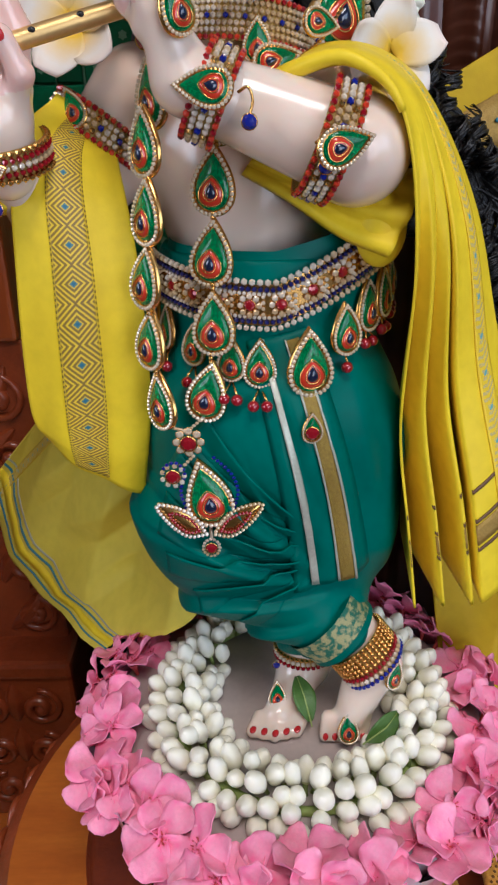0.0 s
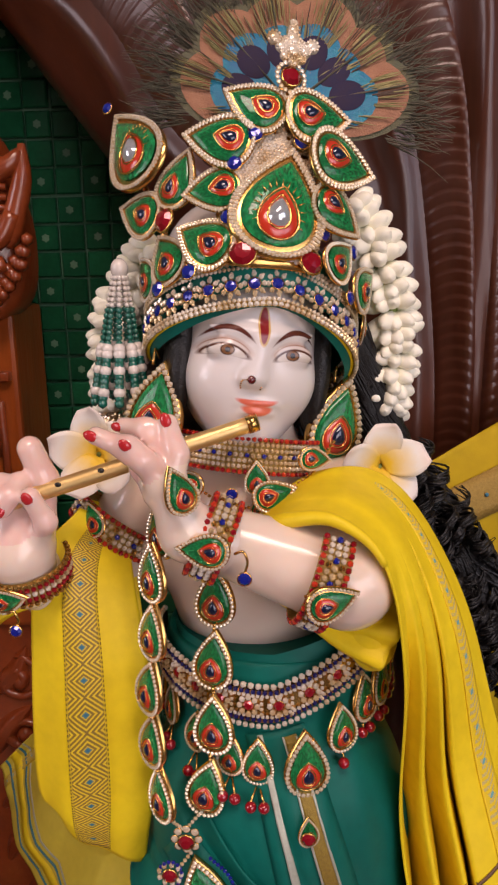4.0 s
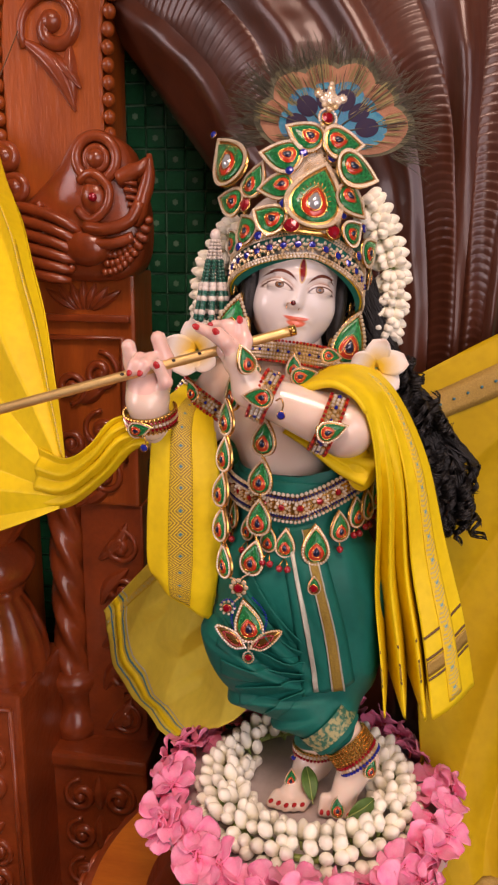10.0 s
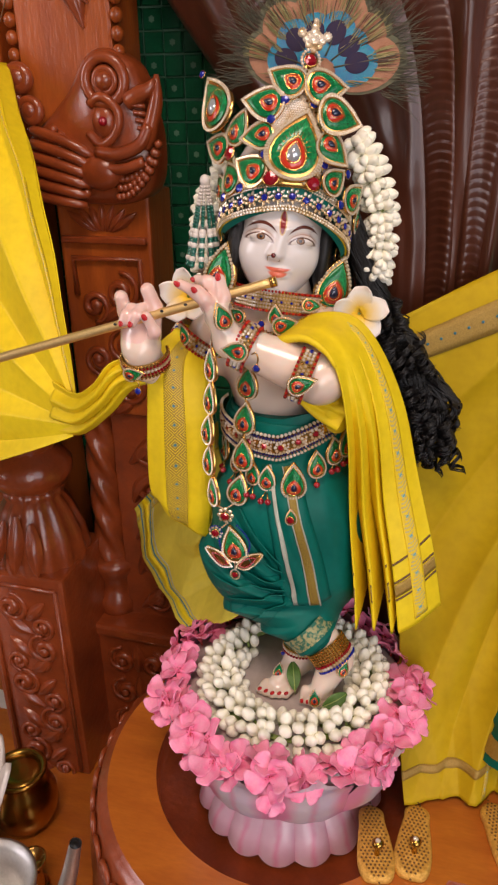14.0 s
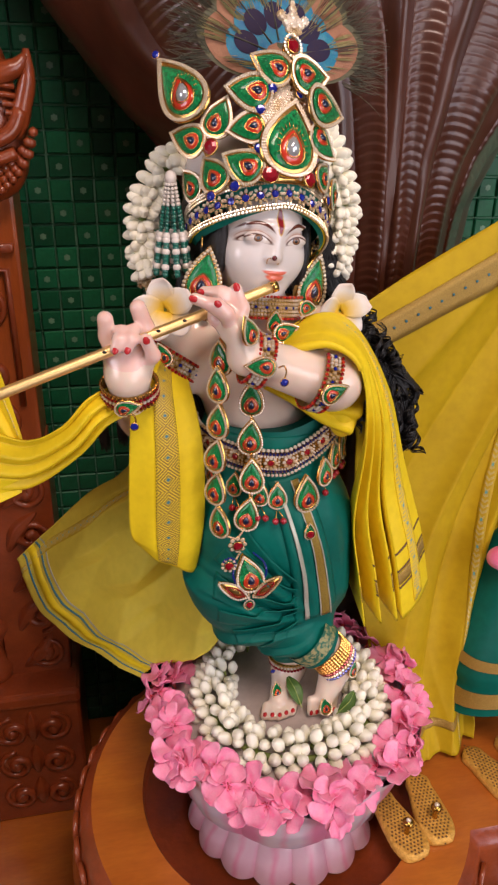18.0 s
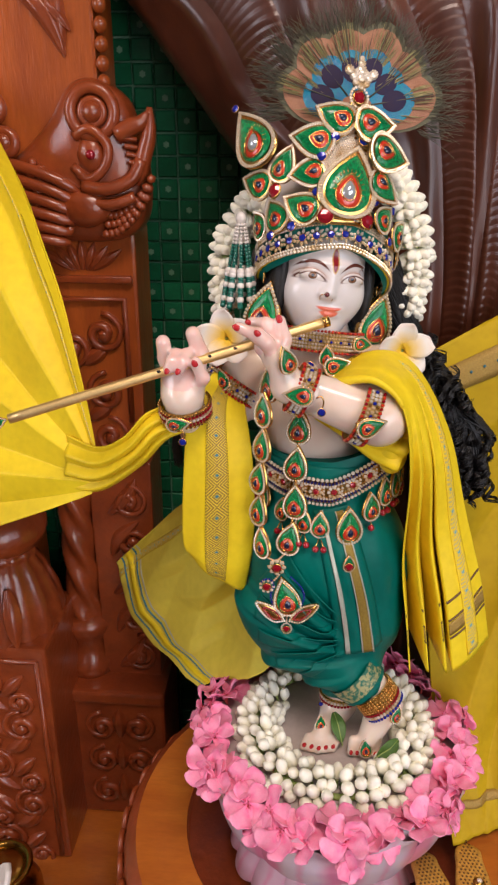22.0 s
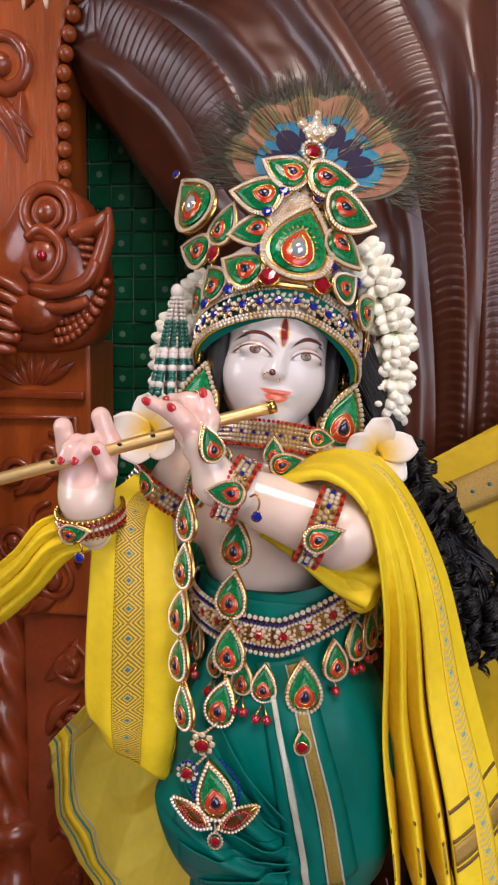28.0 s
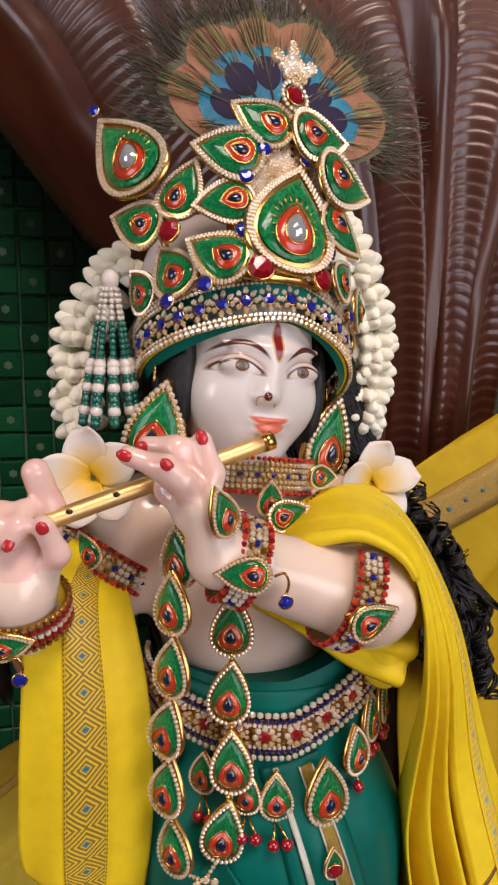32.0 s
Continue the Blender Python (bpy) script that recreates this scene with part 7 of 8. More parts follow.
LEAVES = (
    # the eye's place on the crown, the leaf's tip, the way it faces, kind
    ((-0.0001, -0.0680, 0.0273), (0.0040, -0.0670, 0.0665), 0, "crest"), ((-0.0084, -0.0662, 0.0854), (-0.0272, -0.0640, 0.0960), -8, "cleaf"), ((0.0155, -0.0690, 0.0840), (0.0378, -0.0670, 0.0896), 14, "cleaf_r"),
    ((-0.0255, -0.0615, 0.0675), (-0.0471, -0.0556, 0.0735), -24, "cleaf"), ((-0.0275, -0.0575, 0.0425), (-0.0455, -0.0500, 0.0375), -26, "cleaf_r"), ((-0.0320, -0.0550, 0.0130), (-0.0460, -0.0450, 0.0268), -34, "cleaf"),
    ((0.0300, -0.0690, 0.0630), (0.0545, -0.0620, 0.0635), 24, "cleaf_r"), ((0.0300, -0.0640, 0.0390), (0.0482, -0.0590, 0.0290), 26, "cleaf_r"), ((0.0372, -0.0550, 0.0118), (0.0450, -0.0500, 0.0270), 36, "cleaf_r"),
    ((0.0580, -0.0390, 0.0050), (0.0660, -0.0330, 0.0220), 54, "cleaf_r"), ((0.0680, -0.0130, -0.0060), (0.0700, -0.0090, 0.0100), 78, "cleaf_r"), ((-0.0508, -0.0335, 0.0092), (-0.0540, -0.0270, 0.0285), -56, "cleaf"),
    ((-0.0592, -0.0080, 0.0080), (-0.0626, -0.0020, 0.0250), -80, "cleaf"), ((-0.0636, -0.0230, 0.0393), (-0.0755, -0.0110, 0.0505), -62, "cleaf"), ((-0.0510, -0.0405, 0.0481), (-0.0468, -0.0480, 0.0665), -48, "cleaf_r"),
    ((-0.0712, -0.0290, 0.0716), (-0.0700, -0.0250, 0.1080), -55, "hook"),
)
for eye, tip, ang, kd in LEAVES:
    o = on_crown(ang, 0)[1]
    way = CROWN.to_3x3() @ (Vector(tip) - Vector(eye))
    hh = way.length / (0.64 if kd in ("crest", "hook") else 0.62)
    way.normalize()
    o = (o - way * o.dot(way) * 0.8).normalized()
    jewel(crown, CROWN @ Vector(eye) + way * 0.15 * hh - o * 0.10 * hh, o, hh, kd, diamond=kd in ("crest", "hook"), up=tuple(way), name="side_plume" if kd == "hook" else "peacock_leaf")
p2, o2 = CROWN @ Vector((-0.0850, -0.0120, 0.1050)), on_crown(-46, 0)[1]
gem(crown, p2, 0.0032, SAPPHIRE, "tip_stone", o2)
part("plume_stem", Shape().tube(curve([CROWN @ Vector((-0.062, -0.014, 0.060)), CROWN @ Vector((-0.056, -0.020, 0.045)), CROWN @ Vector((-0.050, -0.026, 0.025))], 10), 0.0018, 8), GOLD, crown)
for a, z, r, m in ((-15, 0.0072, 0.0068, RUBY), (18, 0.0075, 0.0064, RUBY), (-57, 0.0318, 0.0062, RUBY)):
    p, o = on_crown(a, z, 0.0625)
    gem(crown, p, r, m, "ruby_stone", o)
for a, z in ((-11, 0.0710), (-20, 0.0550), (-22, 0.0260), (11, 0.0710), (17, 0.0745), (24, 0.0580), (25, 0.0250), (-40, -0.0010), (-58, -0.0060), (47, -0.0020), (52, 0.026)):
    p, o = on_crown(a, z, 0.0635)
    gem(crown, p, 0.0040, SAPPHIRE, "sapphire_stone", o)
sh = Shape()
for a in np.linspace(-155, 155, 24):
    for rr in (0.031, 0.0335):
        x, z = rr * 0.86 * math.sin(radians(a)), 0.041 + rr * math.cos(radians(a)) * 1.12
        sh.ball((0.0598 * math.sin(x / 0.0598), -0.0598 * math.cos(x / 0.0598), z), 0.0015, 1, smooth=False)
for j in range(42):
    for i in range(30):
        x, z = (i - 14.5 + 0.5 * (j % 2)) * 0.00215, 0.008 + 0.0020 * j
        if abs(x) > 0.0265 - 0.00022 * max(0, (z - 0.05) * 1000) or rng.random() < 0.05:
            continue
        sh.ball((0.0592 * math.sin(x / 0.0592), -0.0592 * math.cos(x / 0.0592), z), 0.0012 + 0.0002 * rng.random(), 1, smooth=False)
tagged(part("pave_setting", sh, STONE, crown, at=CROWN), kind="stuff")
# finial
p, o = on_crown(4, 0.1030, 0.0675)
gem(crown, p, 0.0052, RUBY, "ruby_stone", o)
F = Matrix.Translation(on_crown(5, 0.1190, 0.0665)[0]) @ frame_of(o, UPC)
sh = Shape()
for x, y, r in ((0, 0, 0.0045), (-0.0065, 0.001, 0.0035), (0.0065, 0.001, 0.0035), (-0.0105, 0.005, 0.0040), (0.0105, 0.005, 0.0040), (0, 0.0065, 0.0045), (-0.004, 0.004, 0.003), (0.004, 0.004, 0.003), (0, 0.012, 0.0032), (-0.0045, -0.004, 0.0028), (0.0045, -0.004, 0.0028), (0, -0.007, 0.003), (0, 0.016, 0.002)):
    sh.ball((x, y, 0), (r, r, r * 0.6), 2)
    for j in range(9):
        sh.ball((x + r * 0.75 * math.cos(j * 0.7), y + r * 0.75 * math.sin(j * 0.7), r * 0.45), 0.0009, 1, smooth=False)
part("finial", sh.mesh("finial", STONE), None, crown, "small rhinestone finial", at=F)
sh = Shape()
bead_row(sh, [(0.0075 * math.cos(t), 0.0085 * math.sin(t), 0.0) for t in np.linspace(0, 6.28, 24)], 0.0014)
tagged(part("ruby_rim", sh.mesh("ruby_rim", STONE), None, crown, at=Matrix.Translation(p) @ frame_of(o, UPC)), kind="stuff")

# nose jewel and chin mark
NOSE_RED = mat("dark_red_enamel", (0.12, 0.004, 0.006), 0.15, coat=0.8, scale=200)
nose = thing("nose_jewel", HEAD @ Vector((-0.0015, -0.0555, -0.021)), "tiny dark red nose jewel with two gold drops", "ornament")
part("stone", Shape().ball((0, 0, 0), (0.0023, 0.0016, 0.0023), 2), NOSE_RED, nose, at=HEAD @ Matrix.Translation((-0.0055, -0.0552, -0.0187)))
for s in (-1, 1):
    sh = Shape()
    bead_row(sh, curve([(s * 0.0028 - 0.0050, -0.0545, -0.0188), (s * 0.0050 - 0.0050, -0.0530, -0.0195), (s * 0.0054 - 0.0050, -0.0520, -0.0222), (s * 0.0048 - 0.0050, -0.0518, -0.0240)], 12), 0.0006)
    tagged(part("gold_drop", sh.mesh("gold_drop", GOLD), None, nose, at=HEAD), kind="stuff")
chin = thing("chin_stone", HEAD @ Vector((0.0025, -0.0425, -0.046)), "small dark green stone set on the chin", "ornament")
part("stone", Shape().ball((0, 0, 0), (0.0024, 0.0016, 0.0026), 2), EMERALD_BEAD, chin, at=HEAD @ Matrix.Translation((0.0006, -0.0428, -0.0450)))

# ---- bead tassel at the temple ----
tassel = thing("bead_tassel", (-0.074, 0.424, 0.56), "tassel of green glass beads and pearl rows hanging from the crown", "tassel")
T0, T1 = Vector((-0.0730, 0.4290, 0.630)), Vector((-0.0745, 0.4205, 0.560))
part("cap", Shape().ball(T0 + Vector((0, 0, 0.002)), (0.005, 0.005, 0.006), 2), PEARL, tassel)
for k in range(9):
    a = 2 * math.pi * k / 9
    off = Vector((math.cos(a), math.sin(a), 0))
    pts = [T0.lerp(T1, t) + off * (0.003 + 0.0115 * t ** 0.9) for t in np.linspace(0.04, 1.0, 24)]
    bead = Shape()
    pearl = Shape()
    for i, q in enumerate(pts):
        t = i / 23
        if t < 0.26:
            pearl.ball(q, 0.0016, 1)
        elif any(abs(t - b) < 0.03 for b in (0.58, 0.74, 0.90)):
            pearl.ball(q, 0.0034, 2)
        else:
            bead.ball(q, 0.0020 if t < 0.55 else 0.0030, 1)
    tagged(part("bead_string", bead, EMERALD_BEAD, tassel), kind="stuff")
    tagged(part("pearl_string", pearl, PEARL, tassel), kind="stuff")

# ---- peacock feather fan ----
feather = thing("peacock_feathers", (0.02, 0.468, 0.69), "fan of peacock feather eyes with long dark barbs behind the crown", "feather")
BRONZE = mat("bronze_feather", (0.40, 0.19, 0.10), 0.55, col2=(0.30, 0.13, 0.07), scale=150, bump=0.5, bscale=900)
TEAL = mat("teal_feather", (0.004, 0.26, 0.34), 0.35, col2=(0.008, 0.12, 0.30), scale=120, bump=0.4, bscale=900)
INDIGO = mat("indigo_feather", (0.008, 0.005, 0.045), 0.75, col2=(0.02, 0.006, 0.03), scale=120)
BARB = mat("dark_feather_barb", (0.115, 0.086, 0.052), 0.6, col2=(0.06, 0.07, 0.045), scale=60)
OLIVE = mat("olive_feather", (0.13, 0.11, 0.05), 0.55, col2=(0.08, 0.09, 0.05), scale=200, bump=0.5, bscale=900)
FC = Vector((0.0225, 0.466, 0.7195))
FM = Matrix.Translation(FC) @ frame_of((0.10, -1.0, 0.30), (0.12, 0.0, 1.0))
ANG = (-78, -47, -16, 16, 46, 74)


def lobe(a, r0, w, hgt, z, n=26):
    c, s = math.cos(radians(a)), math.sin(radians(a))
    out = []
    for i in range(n):
        t = 2 * math.pi * i / n
        u, v = w * math.sin(t), r0 + hgt * math.cos(t)
        out.append((u * c + v * s, -u * s + v * c))
    return out[::-1]


for k, a in enumerate(ANG):
    r = 1.0 + 0.06 * (k % 2)
    e = part("feather_eye", Shape().dome(lobe(a, 0.034 * r, 0.0235, 0.031 * r, 0), 0.0004 + 0.0005 * (k % 2), 0.0012, rings=3).mesh("feather_eye", BRONZE), None, feather, at=FM)
    part("olive_rim", Shape().dome(lobe(a, 0.036 * r, 0.0255, 0.035 * r, 0), -0.0006 + 0.0005 * (k % 2), 0.0009, rings=2).mesh("olive_rim", OLIVE), None, e, at=FM)
    part("teal_zone", Shape().dome(lobe(a, 0.026 * r, 0.0185, 0.0215 * r, 0), 0.0016 + 0.0005 * (k % 2), 0.0010, rings=3).mesh("teal_zone", TEAL), None, e, at=FM)
    part("dark_heart", Shape().dome(lobe(a, 0.0305 * r, 0.0088, 0.0105, 0), 0.0027 + 0.0005 * (k % 2), 0.0008, rings=3).mesh("dark_heart", INDIGO), None, e, at=FM)
    c, s = math.cos(radians(a)), math.sin(radians(a))
    part("shaft", Shape().tube([(0.012 * s, 0.012 * c, 0.003), (0.066 * s, 0.066 * c, 0.004)], [0.0008, 0.0004], 5).mesh("shaft", BARB), None, e, at=FM)
sh = Shape()
for k in range(800):
    a = rng.uniform(-106, 104)
    c, s = math.cos(radians(a)), math.sin(radians(a))
    r0 = rng.uniform(0.056, 0.070)
    r1 = rng.uniform(0.078, 0.104) * (1.0 if abs(a) < 70 else 1.05) - 0.012 * abs(math.sin(radians(a * 3)))
    bend = rng.uniform(-0.010, 0.010)
    dz = rng.uniform(-0.008, 0.008)
    pts = []
    for t in (0, 0.35, 0.7, 1.0):
        r = lerp(r0, r1, t)
        b = bend * t * t
        pts.append((r * s + b * c, r * c - b * s, -0.001 + dz * t))
    sh.tube(pts, [0.00036, 0.00034, 0.00028, 0.00012], 3, cap=False)
tagged(part("barb_fringe", sh.mesh("barb_fringe", BARB), None, feather, "hair-fine dark olive barbs", at=FM), kind="stuff")
SHEEN = (mat("copper_barb", (0.46, 0.22, 0.11), 0.5, 0.1, col2=(0.36, 0.15, 0.08), scale=90), mat("gold_green_barb", (0.34, 0.29, 0.11), 0.5, 0.1, col2=(0.20, 0.19, 0.07), scale=90), mat("brown_barb", (0.09, 0.05, 0.03), 0.6, scale=90))
sh = Shape()
for k in range(1500):
    e = rng.choice(ANG)
    d = rng.uniform(-1, 1)
    a = e + 15 * d
    # barbs of one eye leave its shaft and sweep outwards
    s0, c0 = math.sin(radians(e)), math.cos(radians(e))
    r0 = rng.uniform(0.014, 0.052)
    r1 = r0 + rng.uniform(0.010, 0.022)
    side = d * 0.021 * math.sin(math.pi * min(1, (r1 - 0.004) / 0.075))
    rim = r1 > 0.062 or abs(d) > 0.8
    if (r0 + r1) / 2 < 0.054 and abs(side) < 0.0165:
        continue
    p0 = Vector((r0 * s0 + side * 0.75 * c0, r0 * c0 - side * 0.75 * s0, 0.0026))
    p1 = Vector((r1 * s0 + side * c0, r1 * c0 - side * s0, 0.0024 + rng.uniform(0, 0.001)))
    sh.tube([p0, p0.lerp(p1, 0.5) + Vector((0, 0, 0.0004)), p1], [0.0003, 0.0004, 0.0001], 3, rng.choice((1, 1, 1, 2)) if rim else rng.choice((0, 0, 0, 0, 0, 1)), cap=False)
tagged(part("copper_fringe", sh.mesh("copper_fringe", SHEEN), None, feather, "copper and gold-green barbs over the eyes", at=FM), kind="stuff")
part("binding", Shape().ball((0, 0, 0), (0.016, 0.012, 0.006), 2).mesh("binding", BRONZE), None, feather, at=FM)
part("quill", Shape().tube([FC + Vector((0, 0, 0.01)), FC + Vector((-0.01, 0.002, -0.04)), FC + Vector((-0.012, 0.0, -0.09))], 0.004, 8), OLIVE, feather)

# ---- plumeria flowers ----


def plumeria_petal():
    def f(u, v):
        x = (u - 0.5) * 2
        wid = 0.0145 * math.sin(math.pi * min(1.0, 0.10 + 0.80 * v)) ** 0.75
        return (x * wid + 0.004 * v * v, 0.034 * v + 0.002, 0.010 * v * (1 - 0.55 * v) + 0.0035 * x * v + 0.002 * x * x)

    return Shape().sheet(f, 9, 12, 0.0010, 0)


pw = bpy.data.materials.new("plumeria_petal")
pw.use_nodes = True
nt = pw.node_tree
co = nt.nodes.new("ShaderNodeTexCoord").outputs["Object"]
ln = nt.nodes.new("ShaderNodeVectorMath")
ln.operation = "LENGTH"
nt.links.new(co, ln.inputs[0])
wob = math_node(nt, "MULTIPLY", math_node(nt, "SUBTRACT", noise_node(nt, co, 120), 0.5), 0.008)
t_ = ramp(nt, math_node(nt, "ADD", ln.outputs["Value"], wob), 0.009, 0.029)
c_ = ramp_mix(nt, t_, (0.80, 0.52, 0.03), (0.80, 0.75, 0.68))
c_ = ramp_mix(nt, math_node(nt, "MULTIPLY", ramp(nt, ln.outputs["Value"], 0.030, 0.040), 0.5), c_, (0.78, 0.55, 0.50))
nt.links.new(c_, nt.nodes["Principled BSDF"].inputs["Base Color"])
nt.nodes["Principled BSDF"].inputs["Roughness"].default_value = 0.45
PLUM = plumeria_petal()
PLUM = PLUM.mesh("petal", pw)
for c, o, spin, up in (((-0.0830, 0.4000, 0.5335), (-0.20, -1, 0.25), 20, (0, 0, 1)), ((0.0725, 0.4220, 0.5200), (0.25, -1, 0.15), 8, (0, 0, 1))):
    fl = thing("plumeria", c, "fresh white plumeria flower with a yellow heart tucked at the ear", "flower", "plumeria flowers")
    for k in range(5):
        part("petal", PLUM, None, fl, at=Matrix.Translation(c) @ frame_of(o, up) @ pose(0, 0, 0, 0, 0, spin + 72 * k) @ pose(0, 0, 0.001 * (k % 3), 14, 0, 0) @ Matrix.Diagonal((0.80, 0.74, 0.8, 1)))
    part("stalk", Shape().tube([Vector(c), Vector(c) + Vector((0.0, 0.016, -0.004))], [0.003, 0.002], 8), BUD_STEM, fl)

# ---- jasmine ----
bud_shape = Shape().lathe([(0.0, -0.0098), (0.0028, -0.0092), (0.0048, -0.0062), (0.0057, -0.0018), (0.0059, 0.0020), (0.0052, 0.0062), (0.0038, 0.0094), (0.0020, 0.0116), (0.0, 0.0126)], 15, wave=lambda r, z, a, t: (r * (1 + 0.075 * math.cos(3 * a + z * 330) ** 3), z))
bud_shape.m = [1 if np.mean([bud_shape.v[0][i][2] for i in f]) < -0.0062 else 0 for f in bud_shape.f]
BUD_MESH = bud_shape.mesh("bud", [BUD, BUD_BASE])
STEM_MESH = Shape().tube([(0, 0, -0.0085), (0.0005, 0, -0.014), (0.0015, 0.0005, -0.020)], [0.0022, 0.0016, 0.0012], 6).mesh("stem", BUD_STEM)


def bud(parent, c, way, size=1.0, stem=True):
    m = Matrix.Translation(c) @ Vector(way).to_track_quat("Z", "Y").to_matrix().to_4x4() @ pose(0, 0, 0, 0, 0, rng.uniform(0, 360)) @ Matrix.Diagonal((size, size, size * 0.84, 1))
    b = part("bud", BUD_MESH, None, parent, at=m)
    if stem:
        part("stem", STEM_MESH, None, b, at=m)
    return b


garland = thing("jasmine_garland", (0.032, 0.365, 0.122), "thick ring garland of white jasmine buds round the feet", "garland")
GC = Vector((0.0305, 0.3700, 0.122))
for r, n, z, lean in ((0.061, 29, 0.004, -0.7), (0.0660, 31, 0.014, -0.35), (0.0755, 36, 0.020, 0.0), (0.0855, 41, 0.020, 0.3), (0.0945, 45, 0.013, 0.7), (0.1000, 47, 0.003, 1.2)):
    for k in range(n):
        a = 2 * math.pi * (k + rng.uniform(-0.25, 0.25)) / n + r * 40
        if math.sin(a) > 0.55 and r < 0.07:
            continue
        rr = r + rng.uniform(-0.003, 0.003)
        way = Vector((math.cos(a) * lean + rng.uniform(-0.35, 0.35), math.sin(a) * lean - 0.15 + rng.uniform(-0.35, 0.35), 1.0))
        bud(garland, GC + Vector((rr * math.cos(a), rr * math.sin(a), z + rng.uniform(-0.003, 0.003))), way, rng.uniform(0.86, 1.08), stem=True)
part("cord", Shape().tube([GC + Vector((0.085 * math.cos(a), 0.085 * math.sin(a), 0.003)) for a in np.linspace(0, 2 * math.pi, 60, endpoint=False)], 0.003, 8, closed=True), BUD_STEM, garland)

hang = thing("hair_garland", (0.0, 0.46, 0.55), "strings of white jasmine buds hanging behind the crown", "garland")
for line, rows_n in ((((0.056, 0.464, 0.664), (0.070, 0.462, 0.643), (0.080, 0.464, 0.616), (0.085, 0.466, 0.588), (0.083, 0.468, 0.562), (0.080, 0.470, 0.546)), 17),
                     (((-0.062, 0.488, 0.645), (-0.079, 0.492, 0.622), (-0.092, 0.490, 0.598), (-0.0945, 0.488, 0.570), (-0.092, 0.478, 0.550)), 13)):
    pts = curve(line, rows_n)
    for i, p in enumerate(pts):
        d = (pts[min(i + 1, rows_n - 1)] - pts[max(i - 1, 0)]).normalized()
        out = Vector((d.z, 0, -d.x)) * (-1 if d.z < 0 else 1)
        # each row is a bunch of buds, splayed to both sides and to the front
        for a in (-84, -40, 2, 44, 86):
            a = radians(a + rng.uniform(-12, 12))
            way = out * math.sin(a) + Vector((0, -1, 0)) * math.cos(a) + d * rng.uniform(-0.1, 0.45)
            bud(hang, p + way * (0.0070 + 0.002 * abs(math.sin(a))) + d * rng.uniform(-0.0015, 0.0015), way, rng.uniform(0.78, 0.94), stem=True)
    part("cord", Shape().tube(pts, 0.004, 6), BUD_STEM, hang)
for c in ((0.0795, 0.468, 0.5355), (-0.092, 0.474, 0.5385)):
    sh = Shape()
    for k in range(60):
        sh.ball(Vector(c) + Vector((rng.uniform(-0.008, 0.008), rng.uniform(-0.006, 0.006), rng.uniform(-0.006, 0.006))), rng.uniform(0.0014, 0.0024), 1, smooth=False)
    tagged(part("foil_end", sh, STONE, hang, "crumpled silver foil end"), kind="stuff")

# ---- oleander flowers round the pedestal ----


def oleander_petal():
    def f(u, v):
        x = (u - 0.5) * 2
        wid = 0.0135 * (0.18 + 0.82 * math.sin(math.pi * 0.5 * min(1.0, v * 1.25)) ** 1.2) * (1 if v < 0.8 else math.sqrt(max(0.0, 1 - ((v - 0.8) / 0.215) ** 2)))
        return (x * wid + 0.005 * v * v, 0.0275 * v, 0.007 * v - 0.011 * v * v + 0.0028 * math.sin(7 * v + 2.2 * x) * x + 0.0022 * x * x)

    return Shape().sheet(f, 9, 11, 0.0006)


OLE = oleander_petal().mesh("petal", PINK)
OLE_HEART = Shape().lathe([(0.0014, -0.010), (0.0022, -0.004), (0.0045, 0.0015), (0.0030, 0.0005), (0.0010, 0.003), (0.0, 0.004)], 10).mesh("throat", PINK_DEEP)
OLE_BITS = Shape()
for k in range(8):
    a = k * 0.785
    OLE_BITS.tube([(0.002 * math.cos(a), 0.002 * math.sin(a), 0.001), (0.0045 * math.cos(a + 0.3), 0.0045 * math.sin(a + 0.3), 0.006)], [0.0008, 0.0004], 4)
OLE_BITS = OLE_BITS.mesh("crown_hairs", PINK_DEEP)


def oleander(c, way, size, spin):
    fl = thing("oleander_flower", c, "fresh bright pink oleander flower with ruffled petals", "flower", "oleander flowers round the pedestal")
    m = Matrix.Translation(c) @ Vector(way).to_track_quat("Z", "Y").to_matrix().to_4x4() @ pose(0, 0, 0, 0, 0, spin) @ Matrix.Diagonal((size, size, size, 1))
    for k in range(5):
        part("petal", OLE, None, fl, at=m @ pose(0, 0, 0.0006 * (k % 3), rng.uniform(-22, 48), rng.uniform(-28, 28), 72 * k + rng.uniform(-9, 9)))
    part("throat", OLE_HEART, None, fl, at=m)
    part("crown_hairs", OLE_BITS, None, fl, at=m)


for r, n, z, tilt, s0 in ((0.120, 24, 0.130, 0.4, 0.74), (0.132, 25, 0.127, 0.85, 0.78), (0.138, 9, 0.120, 1.3, 0.72)):
    for k in range(n):
        a = 2 * math.pi * (k + rng.uniform(-0.3, 0.3)) / n
        if r > 0.14 and math.sin(a) > 0.7:
            continue
        rr = r + rng.uniform(-0.004, 0.004)
        c = Vector((LC.x + rr * math.cos(a), LC.y + rr * math.sin(a), z + rng.uniform(-0.004, 0.005)))
        oleander(c, (math.cos(a) * tilt + rng.uniform(-0.5, 0.5), math.sin(a) * tilt + rng.uniform(-0.5, 0.5), 1.0), s0 * rng.uniform(0.85, 1.12), rng.uniform(0, 360))

